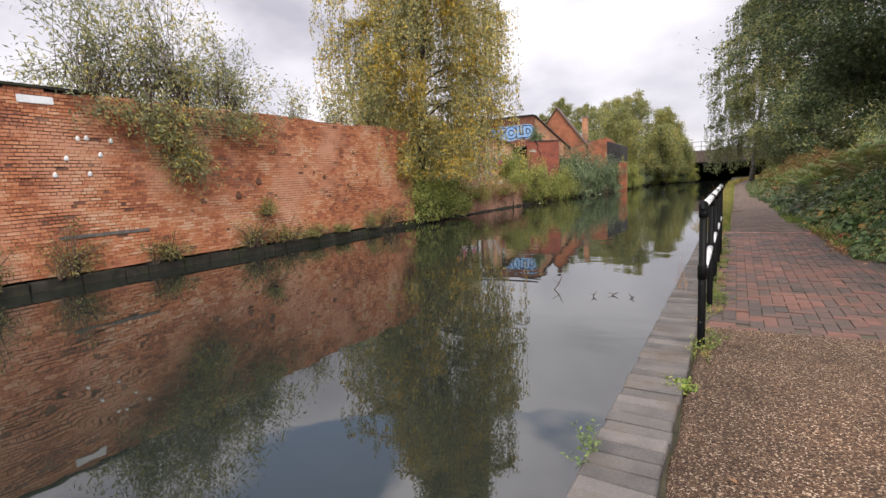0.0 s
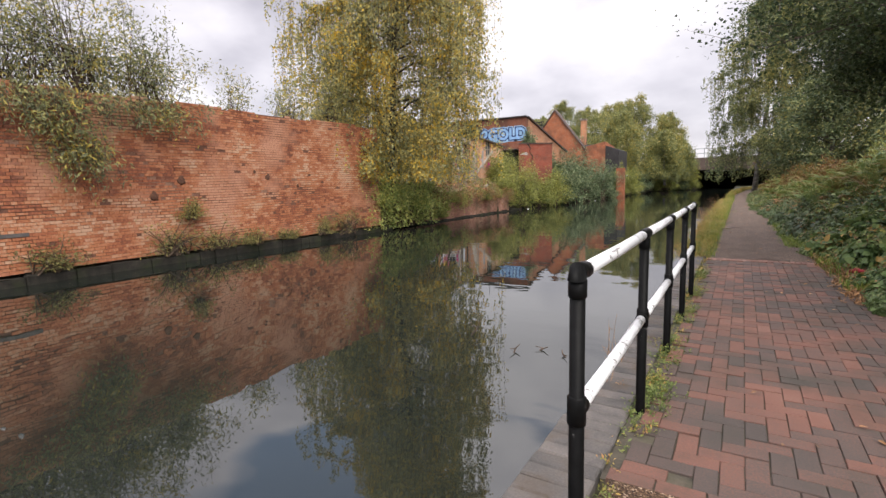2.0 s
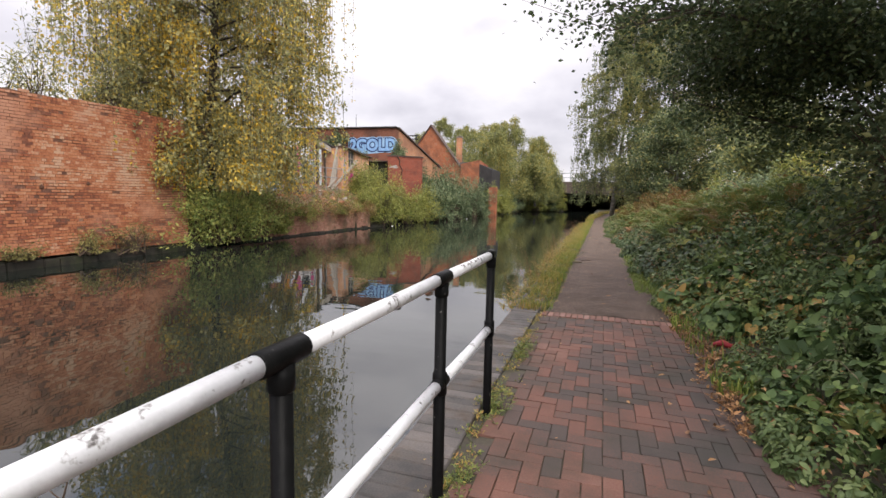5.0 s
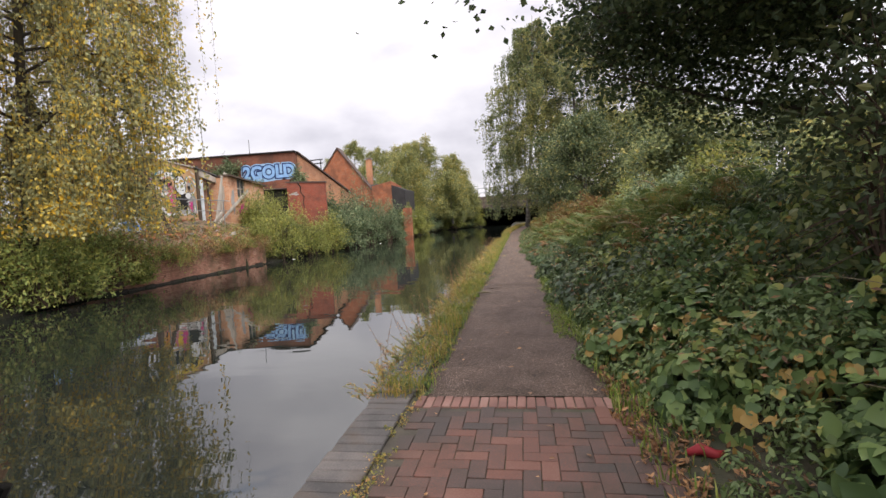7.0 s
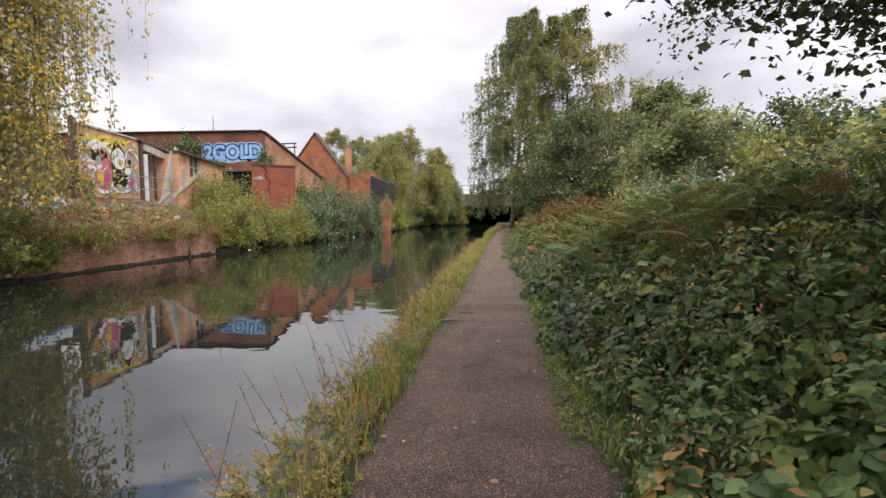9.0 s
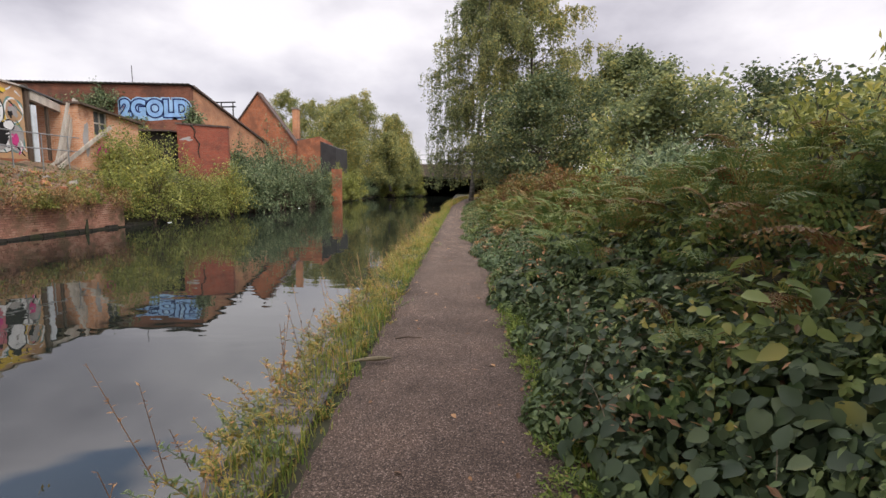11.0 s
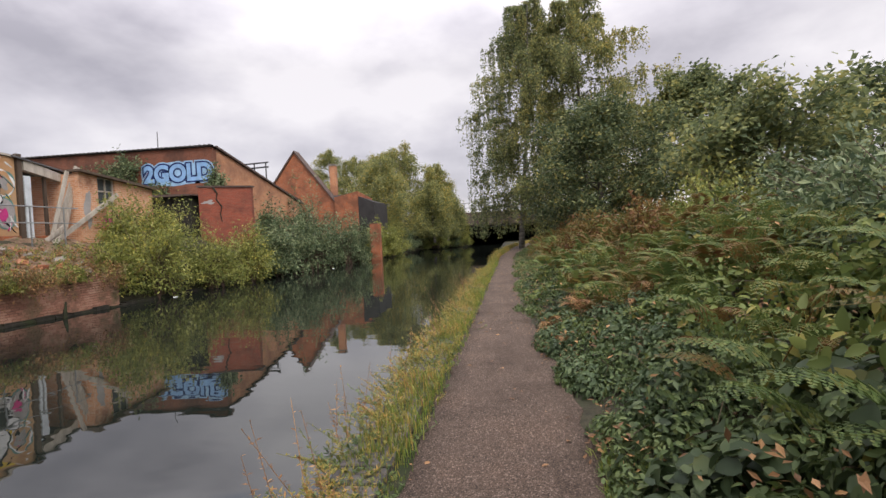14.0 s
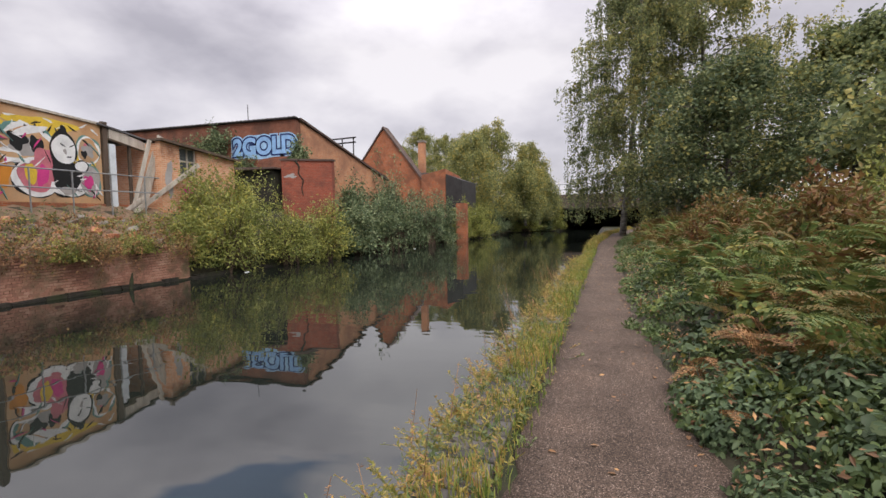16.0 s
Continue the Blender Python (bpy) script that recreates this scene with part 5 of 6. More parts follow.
ledge_stones(wall, -1, 25.75, -0.045, 0.15, 41)
rng0 = np.random.default_rng(77)
# Thin patches on the face, coloured dark like the shade inside holes.
for (y, z, a, b) in ((9.285, 1.70, 0.11, 0.12), (12.07, 1.79, 0.10, 0.10), (8.54, 1.30, 0.09, 0.13), (13.27, 1.49, 0.05, 0.06), (11.6, 1.95, 0.06, 0.05), (12.0, 1.2, 0.05, 0.05), (14.4, 1.6, 0.05, 0.05)):
    bm = bmesh.new()
    bmesh.ops.create_icosphere(bm, subdivisions=2, radius=1.0)
    for v in bm.verts:
        k = 1 + 0.18 * math.sin(7 * v.co.y + y) + 0.12 * math.sin(9 * v.co.z)
        v.co = Vector((0.006 + 0.008 * v.co.x, y + 8 + v.co.y * a * k, z + 0.2 + v.co.z * b * k))
    part("soot_patch", bm, M["hollow"], wall, "brown patch on the bricks with a hollow's shade in its colour", smooth=True)
for (y, z) in ((4.63, 2.74), (4.80, 2.76), (5.04, 2.40), (4.36, 2.31), (4.11, 1.95), (4.77, 1.97), (5.3, 2.72)):
    bm = bmesh.new()
    bmesh.ops.create_icosphere(bm, subdivisions=1, radius=1.0)
    for v in bm.verts:
        v.co = Vector((0.012 + 0.008 * v.co.x, y + 8 + v.co.y * 0.055 * (1 + 0.2 * math.sin(9 * v.co.z)), z + 0.2 + v.co.z * 0.07))
    part("plaster_dab", bm, M["spray_white"], wall, "white plaster dab on the bricks", smooth=True)
part("pale_patch", box_bm(0.006, 0.026, 11.65, 12.28, 3.62, 3.78, 0.008), M["spray_white"], wall, "pale gap under the wall's top course")
part("capping", box_bm(-0.46, 0.05, 0, 13.2, 3.93, 4.0, 0.015), M["ledge"], wall, "thin dark coping on the wall top")
part("blue_brick_band", box_bm(0.004, 0.022, 12.0, 13.9, 0.76, 0.84, 0.006), M["coping_rest"], wall, "band of dark blue bricks")


def wall_plants():
    spots = [(4.2, 0.0, 0.6, 0.8), (6.2, 0.0, 0.5, 0.45), (8.9, 0.0, 0.8, 0.7), (10.2, 0.0, 0.9, 0.55), (9.4, 0.9, 0.3, 0.35), (14.2, 0.0, 0.35, 0.4), (2.6, -0.1, 0.6, 0.9), (11.4, 0, 0.5, 0.25), (12.6, 0, 0.5, 0.2), (15.5, -0.1, 0.8, 0.7)]
    for k, (y, z, b, h) in enumerate(spots):
        grow_shrub("wall_plant", "straggly weeds rooted at the foot of the wall", (-11.82, y, z - 0.2 + 0.02), (0.26, b * 1.5, h * 1.25), 42, 22, 0.075, LEAF["wall_weed"], 160 + k, fuzz=0.09, width=0.35, category="plant", stems=7, shell=0.25, stray=0.5)
    # growth hanging down the wall face
    rng = np.random.default_rng(170)
    for k, (y, z, w, n, drop) in enumerate(((6.3, 3.7, 1.5, 46, 0.9), (8.4, 3.7, 1.2, 40, 0.8), (7.0, 2.6, 0.45, 30, 1.1), (6.5, 3.1, 0.5, 20, 0.8))):
        root = thing("wall_plant", -11.93, y, z, "buddleia shoots hanging down the brick face", "plant")
        A = np.stack([rng.uniform(0.0, 0.1, n), rng.normal(0, w * 0.6, n), rng.normal(0, 0.12, n)], 1)
        B = A + np.stack([rng.uniform(0.15, 0.55, n), rng.normal(0, 0.2, n), -drop * rng.uniform(0.2, 1.0, n)], 1)
        tagged(put("stemwork", np_mesh("stemwork", *sticks_np(A, B, 0.008, 0.003), M["twig"]), root), kind="stuff")
        wv = rng.uniform(0.15, 1.05, (n, 40))
        P = (A[:, None] + (B - A)[:, None] * wv[..., None] + rng.normal(0, 0.13, (n, 40, 3))).reshape(-1, 3)
        P[:, 0] = np.maximum(P[:, 0], 0.0)
        m = len(P)
        D = unit(rng, m) + np.array([0.3, 0, -0.6])
        L = 0.12 * rng.uniform(0.6, 1.3, m)
        put("foliage", np_mesh("foliage", *small_leaves_np(P, D, unit(rng, m) + np.array([0.5, 0, 0.8]), L, L * 0.26), LEAF["wall_shrub"]), root)


wall_plants()

# retaining wall of the ruined yard
bank = thing("wall_bank", -12.3, 17.6, -0.42, "low damp brick retaining wall, crumbling and overgrown", "wall", kind="structure")
brick_face(bank, (-12.3, 17.6, -0.42), (0, 1), (1, 0), 13.85, 1.15, M["brick_mossy"], 9, M["mortar"], thick=0.4, miss=0.04, ragged=0.10, singles=(7.5, 12.2, 0.15, 0.75), piece_mat=M["brick_mossy_piece"])
ledge_stones(bank, 0, 14.2, 0.05, 0.16, 42)
part("mooring_stub", tube_bm([(0.3, 11.5, -0.2), (0.3, 11.52, 0.1), (0.26, 11.6, 0.42)], [0.07, 0.06, 0.02], 7), M["ledge"], bank, "broken timber stub in the water")
part("edging", box_bm(-0.3, 0.12, 14.0, 42, -1.0, 0.08, 0.03), M["ledge"], bank, "dark low canal edging")
far_bank = thing("bank_far", -12.4, 54, -1.6, "overgrown canal bank below the factory", "bank", kind="structure")
part("soil", box_bm(0, 1.75, 2.5, 30, 0, 1.25, 0.1), M["soil"], far_bank)
part("spit", box_bm(0, 7.2, 30, 90, 0, 1.35, 0.1), M["soil"], far_bank, "grassy bank narrowing the canal before the bridge")


# ---- factory and ruins ----
def quad_prism(pts, z0s, z1s, bm=None):
    """A prism on a plan polygon with its own base and top height at each corner."""
    bm = bm or bmesh.new()
    lo = [bm.verts.new((x, y, z)) for (x, y), z in zip(pts, z0s)]
    hi = [bm.verts.new((x, y, z)) for (x, y), z in zip(pts, z1s)]
    n = len(pts)
    bm.faces.new(lo)
    bm.faces.new(hi)
    for k in range(n):
        bm.faces.new((lo[k], lo[(k + 1) % n], hi[(k + 1) % n], hi[k]))
    return bm


def text_mesh(body, size, offset, depth):
    cu = bpy.data.curves.new("lettering", "FONT")
    cu.body, cu.size, cu.offset, cu.extrude = body, size, offset, depth
    cu.align_x, cu.align_y = "CENTER", "CENTER"
    ob = bpy.data.objects.new("lettering", cu)
    scene.collection.objects.link(ob)
    bpy.context.view_layer.update()
    me = bpy.data.meshes.new_from_object(ob.evaluated_get(bpy.context.evaluated_depsgraph_get()))
    bpy.data.objects.remove(ob)
    bpy.data.curves.remove(cu)
    return me


def blob(u, v, ru, rv, layer, wob=0.06, n=26, seed=0, turn=0.0):
    """A flat painted patch in the local x-y plane, a few millimetres proud."""
    bm = bmesh.new()
    ring = []
    for k in range(n):
        t = 2 * math.pi * k / n
        r = 1 + wob * math.sin(3 * t + seed) + wob * 0.7 * math.sin(5 * t + 2.1 * seed)
        x, y = ru * r * math.cos(t), rv * r * math.sin(t)
        ring.append((u + x * math.cos(turn) - y * math.sin(turn), v + x * math.sin(turn) + y * math.cos(turn)))
    z = 0.004 * layer
    lo, hi = [bm.verts.new((x, y, 0.0)) for x, y in ring], [bm.verts.new((x, y, z)) for x, y in ring]
    bm.faces.new(hi)
    for k in range(n):
        bm.faces.new((lo[k], lo[(k + 1) % n], hi[(k + 1) % n], hi[k]))
    return bm


fac = thing("warehouse", -15.0, 41.4, 1.6, "long brick warehouse with a corrugated roof and graffiti", "building")
part("front_wall", quad_prism([(-24, 0), (0, 0), (0, 0.35), (-24, 0.35)], [-0.2] * 4, [5.5, 5.26, 5.26, 5.5]), M["brick_front"], fac, "brown brick end wall")
part("side_wall", quad_prism([(-0.35, 0.36), (0, 0.36), (0, 11), (-0.35, 11)], [-0.2] * 4, [5.2, 5.2, 2.75, 2.75]), M["brick_light"], fac, "lighter orange side wall under a falling roof")
part("side_coping", quad_prism([(-0.5, 0.3), (0.12, 0.3), (0.12, 11.2), (-0.5, 11.2)], [5.24, 5.24, 2.72, 2.72], [5.36, 5.36, 2.84, 2.84]), M["roof_tile"], fac)
bm = bmesh.new()
ny = 170
for k in range(ny):
    x0 = -24.2 + 24.3 * k / ny
    x1 = -24.2 + 24.3 * (k + 1) / ny
    zz = lambda x: 5.36 + 0.24 * (-x / 24.2)
    s0, s1 = 0.035 * (k % 2), 0.035 * ((k + 1) % 2)
    vs = [bm.verts.new(p) for p in ((x0, -0.18, zz(x0) + s0), (x1, -0.18, zz(x1) + s1), (x1, 11, zz(x1) + s1 - 2.4), (x0, 11, zz(x0) + s0 - 2.4),
                                   (x0, -0.18, zz(x0) + s0 - 0.05), (x1, -0.18, zz(x1) + s1 - 0.05), (x1, 11, zz(x1) + s1 - 2.45), (x0, 11, zz(x0) + s0 - 2.45))]
    for q in ((0, 1, 2, 3), (7, 6, 5, 4), (0, 4, 5, 1), (2, 6, 7, 3)):
        bm.faces.new([vs[i] for i in q])
part("roof", bm, M["corrugated"], fac, "grey corrugated sheet roof")
part("aerial", tube_bm([(-4.5, 1.6, 4.8), (-4.5, 1.6, 6.75)], [0.03, 0.02], 6), M["corrugated"], fac, "thin aerial pole")
tag_m = pose(-2.15, -0.003, 3.92, 90, 0, 0)
for off, dep, mt, nm in ((0.23, 0.004, "spray_skyblue", "graffiti_halo"), (0.16, 0.009, "spray_navy", "graffiti_outline"), (0.06, 0.014, "spray_midblue", "graffiti_letters")):
    me = text_mesh("2GOLD", 1.26, off * 0.9, dep)
    me.materials.append(M[mt])
    put(nm, me, fac, "blue and white bubble graffiti lettering", tag_m)
part("graffiti_ground", blob(0, 0, 1.95, 0.66, 0.6, 0.04, seed=2), M["spray_skyblue"], fac, "pale blue spray behind the lettering", m=tag_m)
for k, (dx, dz, a, h) in enumerate(((-8.1, 2.6, 0.9, 2.2), (-6.2, 3.4, 0.9, 1.3), (-5.0, 3.5, 1.1, 1.7), (-3.6, 2.4, 1.0, 1.1), (0.3, 2.6, 0.5, 1.5))):
    grow_shrub("ivy", "dark ivy and buddleia growing on the factory wall", (-15.0 + dx, 41.1, 1.6 + dz), (a, 0.25, h), 40, 36, 0.16, LEAF["shrub_dark"], 180 + k, fuzz=0.15, category="plant")

gable = thing("gabled_workshop", -18.8, 60, 1.6, "brick workshop with a steep pointed gable", "building")
bm = bmesh.new()
prof = [(-3.7, -0.2), (3.7, -0.2), (3.7, 3.3), (0, 8.15), (-3.7, 3.3)]
f0, f1 = [bm.verts.new((x, 0, z)) for x, z in prof], [bm.verts.new((x, 0.9, z)) for x, z in prof]
bm.faces.new(f0)
bm.faces.new(f1)
for k in range(5):
    bm.faces.new((f0[k], f0[(k + 1) % 5], f1[(k + 1) % 5], f1[k]))
part("wall", bm, M["brick_far"], gable, "orange brick gable wall")
for sg in (-1, 1):
    bm = quad_prism([(0, -0.15), (sg * 3.95, -0.15), (sg * 3.95, 1.0), (0, 1.0)], [8.16, 2.98, 2.98, 8.16], [8.34, 3.16, 3.16, 8.34])
    part("roof_slope", bm, M["roof_tile"], gable, "dark roof edge")
ch = part("chimney", box_bm(2.55, 3.15, 2.0, 2.6, 3.2, 7.0, 0.03), M["brick_light"], gable, "buff brick chimney")
part("cap", box_bm(2.48, 3.22, 1.93, 2.67, 7.0, 7.18, 0.02), M["concrete"], ch)
part("lean_to", box_bm(3.72, 6.2, 0.4, 3.0, -0.2, 3.7, 0.02), M["brick_dark"], gable)
part("flat_roof", box_bm(3.6, 4.4, 0.1, 3.2, 3.75, 3.95, 0.02), M["corrugated"], gable)

gantry = thing("roof_gantry", -19.5, 52, 4.0, "thin dark steel gantry between the factory roofs", "gantry")
for z in (3.2, 3.55):
    part("rail", tube_bm([(-2, 0, z), (2.2, 0, z + 0.1)], 0.06, 6), M["dark_sheet"], gantry)
for k in range(5):
    part("post", tube_bm([(-1.8 + k * 0.95, 0, -1.0 if k in (0, 4) else 3.0), (-1.8 + k * 0.95, 0, 3.6)], 0.05, 6), M["dark_sheet"], gantry)

shed = thing("red_outbuilding", -14.9, 60, 0.0, "red brick outbuilding with dark sheet cladding", "building")
part("wall", quad_prism([(0, -0.6), (2.2, -0.6), (2.2, 4), (0, 4)], [0] * 4, [5.3, 5.75, 5.4, 5.2]), M["brick_far"], shed)
part("cladding", quad_prism([(2.21, -0.5), (3.7, -0.5), (3.7, 4), (2.21, 4)], [-0.6] * 4, [5.3, 4.7, 4.7, 5.2]), M["dark_sheet"], shed, "dark charcoal sheet cladding")
pier2 = part("brick_pillar", box_bm(-10.75, -9.95, 56.2, 56.9, -0.9, 2.62, 0.03), M["brick_far"])
tagged(pier2, "orange brick pillar standing at the canal edge", "pillar")
marker = thing("white_marker", -10.75, 62.6, -0.4, "small white marker board on a post by the far bank", "sign")
part("post", tube_bm([(0, 0, -0.1), (0, 0, 2.3)], 0.035, 6), M["wood_grey"], marker)
part("board", box_bm(-0.3, 0.3, -0.06, -0.036, 2.05, 2.3, 0.01), M["white_plastic"], marker)

ruin = thing("ruined_wall", -15.3, 40.4, 0.9, "cracked dark red brick stub of a ruined wall", "wall")
part("brickwork", quad_prism([(0, 0), (2.65, 0.6), (2.55, 1.0), (-0.1, 0.4)], [-0.4] * 4, [3.66, 3.56, 3.58, 3.68]), M["brick_dark"], ruin)
part("capstone", quad_prism([(-0.08, -0.06), (2.72, 0.55), (2.6, 1.06), (-0.16, 0.46)], [3.665, 3.565, 3.585, 3.685], [3.76, 3.65, 3.67, 3.78]), M["roof_tile"], ruin)
part("crack", tube_bm([(0.75, 0.16, 3.65), (0.95, 0.205, 3.3), (0.88, 0.19, 3.0), (1.15, 0.25, 2.6), (1.05, 0.228, 2.2), (1.12, 0.245, 1.8)], [0.06, 0.04, 0.035, 0.04, 0.03, 0.02], 6), M["ledge"], ruin, "dark jagged crack")
part("spray_tag", blob(0.5, 2.85, 0.3, 0.1, 1.5, 0.3, seed=4), M["spray_grey"], ruin, "faded grey spray", m=pose(0, -0.004, 0, 90, 0, 12.8))
# No opening is cut: a solid black block carries the doorway's shade.
hut = thing("dark_hut", -16.6, 39.8, 1.5, "collapsed lean-to, its doorway's shade put in as a black block", "ruin")
part("wall", box_bm(-1.6, 1.0, 0.4, 1.4, -0.3, 2.6, 0.02), M["ledge"], hut)
part("roof", quad_prism([(-1.9, 0), (1.2, 0.1), (1.2, 1.5), (-1.9, 1.5)], [2.62] * 4, [2.78, 2.7, 2.7, 2.78]), M["roof_tile"], hut)


def make_mural():
    w = thing("mural_wall", -16.0, 28.1, 1.9, "yard wall covered with a colourful spray-painted mural", "wall")
    part("masonry", quad_prism([(-0.25, 0), (0, 0), (0, 3.3), (-0.25, 3.3)], [-0.4] * 4, [3.15, 3.15, 2.95, 2.95]), M["render"], w, "orange painted render")
    part("foundation", box_bm(-0.25, 0.05, -0.2, 4.9, -0.5, 0.22, 0.02), M["brick_far"], w, "bare orange bricks")
    part("capping", quad_prism([(-0.3, -0.05), (0.06, -0.05), (0.06, 3.35), (-0.3, 3.35)], [3.16, 3.16, 2.96, 2.96], [3.24, 3.24, 3.03, 3.03]), M["wood_grey"], w)
    m = pose(0.0, 0, 0, 90, 0, 90)
    shapes = [  # along, up, half-width, half-height, layer, paint, wobble, turn
        (0.3, 0.75, 0.22, 0.4, 1, "spray_orange", 0.15, 0), (0.3, 1.9, 0.26, 0.5, 1, "spray_yellow", 0.15, 0), (0.3, 1.75, 0.3, 0.42, 2, "spray_black", 0.05, 0.3), (0.3, 1.75, 0.27, 0.38, 2.5, "spray_white", 0.05, 0.3), (0.3, 1.75, 0.2, 0.3, 2.7, "spray_teal", 0.08, 0.3), (0.32, 1.75, 0.14, 0.22, 2.9, "render", 0.08, 0.3), (1.5, 2.35, 1.0, 0.28, 1, "spray_yellow", 0.15, 0), (2.5, 1.3, 0.5, 0.5, 1, "spray_yellow", 0.15, 0),
        (0.95, 1.75, 0.82, 0.62, 2, "spray_teal", 0.08, 0.2), (0.95, 1.73, 0.78, 0.58, 2.3, "spray_white", 0.08, 0.2), (0.95, 1.72, 0.70, 0.50, 3, "render", 0.08, 0.2), (0.9, 1.55, 0.5, 0.2, 3.3, "spray_white", 0.2, 0.1), (0.9, 1.62, 0.3, 0.28, 3.5, "spray_grey", 0.25, 0.4), (0.75, 1.8, 0.26, 0.26, 4, "spray_black", 0.2, 0), (1.25, 1.75, 0.2, 0.22, 4, "spray_black", 0.2, 0), (1.1, 2.15, 0.5, 0.12, 4, "spray_white", 0.1, 0.3),
        (1.2, 0.72, 0.68, 0.66, 2, "spray_black", 0.04, 0), (1.2, 0.72, 0.64, 0.62, 3, "spray_white", 0.05, 0), (1.2, 0.76, 0.5, 0.5, 4, "spray_pink", 0.06, 0), (1.05, 0.82, 0.17, 0.32, 5, "spray_yellow", 0.05, 0.1), (1.38, 0.78, 0.17, 0.34, 5, "spray_magenta", 0.1, -0.2),
        (2.2, 0.58, 0.62, 0.48, 2, "spray_black", 0.05, 0), (2.2, 0.56, 0.58, 0.42, 3, "spray_white", 0.06, 0), (2.85, 0.7, 0.4, 0.55, 2, "spray_teal", 0.06, 0), (2.85, 0.7, 0.35, 0.5, 3, "spray_grey", 0.06, 0), (2.8, 0.65, 0.16, 0.25, 4, "spray_magenta", 0.15, 0),
        (2.85, 1.75, 0.42, 0.5, 2, "spray_teal", 0.06, 0), (2.85, 1.73, 0.39, 0.47, 2.5, "spray_white", 0.06, 0), (2.85, 1.73, 0.34, 0.42, 3, "render", 0.06, 0), (2.8, 1.85, 0.18, 0.12, 3.6, "spray_pink", 0.2, 0.2), (2.85, 1.75, 0.2, 0.22, 4, "spray_grey", 0.2, 0), (2.7, 1.6, 0.1, 0.12, 5, "spray_black", 0.2, 0),
        (1.6, 1.2, 0.42, 0.5, 4, "spray_pink", 0.12, 0.3),
        (2.1, 0.85, 0.46, 0.55, 6, "spray_black", 0.06, 0), (1.95, 1.3, 0.3, 0.5, 6, "spray_black", 0.08, 0.3), (2.05, 1.72, 0.42, 0.54, 6, "spray_black", 0.03, 0.1), (2.05, 1.68, 0.37, 0.47, 7, "spray_white", 0.03, 0.1), (2.08, 1.62, 0.05, 0.09, 8, "spray_grey", 0.1, 0.3), (2.2, 1.45, 0.09, 0.022, 8, "spray_black", 0.1, 0.1), (2.02, 1.82, 0.1, 0.02, 8, "spray_black", 0.1, -0.5), (2.3, 1.82, 0.09, 0.02, 8, "spray_black", 0.1, 0.5),
        (2.05, 2.3, 0.12, 0.14, 7, "spray_black", 0.2, 0), (2.58, 1.18, 0.25, 0.2, 7, "spray_black", 0.05, 0.2), (2.58, 1.18, 0.21, 0.16, 8, "spray_white", 0.05, 0.2), (2.12, 0.35, 0.26, 0.12, 7, "spray_grey", 0.1, 0),
    ]
    for k, (u, v, a, b, l, p, wb, tn) in enumerate(shapes):
        part("painted_shape", blob(u, v + 0.28, a, b, l + 0.02 * k, wb, 28, k, tn), M[p], w, m=m)
    for k in range(9):
        u, v = 0.2 + 0.36 * k, 2.72 + 0.1 * math.sin(2 * k)
        part("painted_stroke", blob(u, v, 0.15, 0.03, 1.5, 0.25, 14, k, 0.7 * math.sin(3 * k)), M["spray_white" if k % 3 else "spray_black"], w, m=m)
    rng = random.Random(77)
    for k in range(46):
        u, v = rng.uniform(0.12, 3.15), rng.uniform(0.45, 2.6)
        if 1.6 < u < 2.45 and 1.1 < v < 2.5:
            continue
        part("painted_stroke", blob(u, v, rng.uniform(0.08, 0.26), rng.uniform(0.012, 0.028), 7 + 0.05 * k, 0.25, 12, k, rng.uniform(0, 3.1)), M[("spray_white", "spray_black", "spray_teal", "spray_white", "spray_magenta")[k % 5]], w, m=m)
    for k in range(6):
        u = 1.0 + 0.22 * k
        part("painted_stroke", blob(u, 2.5 + 0.05 * (k % 2), 0.03, 0.12, 3.5, 0.2, 12, k, 0.5 * (-1) ** k), M["spray_black"], w, m=m)


make_mural()


def plank(name, a, b, wid, thick, mat, label, parent=None):
    """A board between two points."""
    a, b = Vector(a), Vector(b)
    ln = (b - a).length
    bm = box_bm(-wid / 2, wid / 2, -thick / 2, thick / 2, 0, ln, 0.006)
    m = Matrix.Translation(a) @ (b - a).to_track_quat("Z", "X").to_matrix().to_4x4()
    ob = part(name, bm, mat, parent, m=m)
    return ob if parent is not None else tagged(ob, label, "timber")


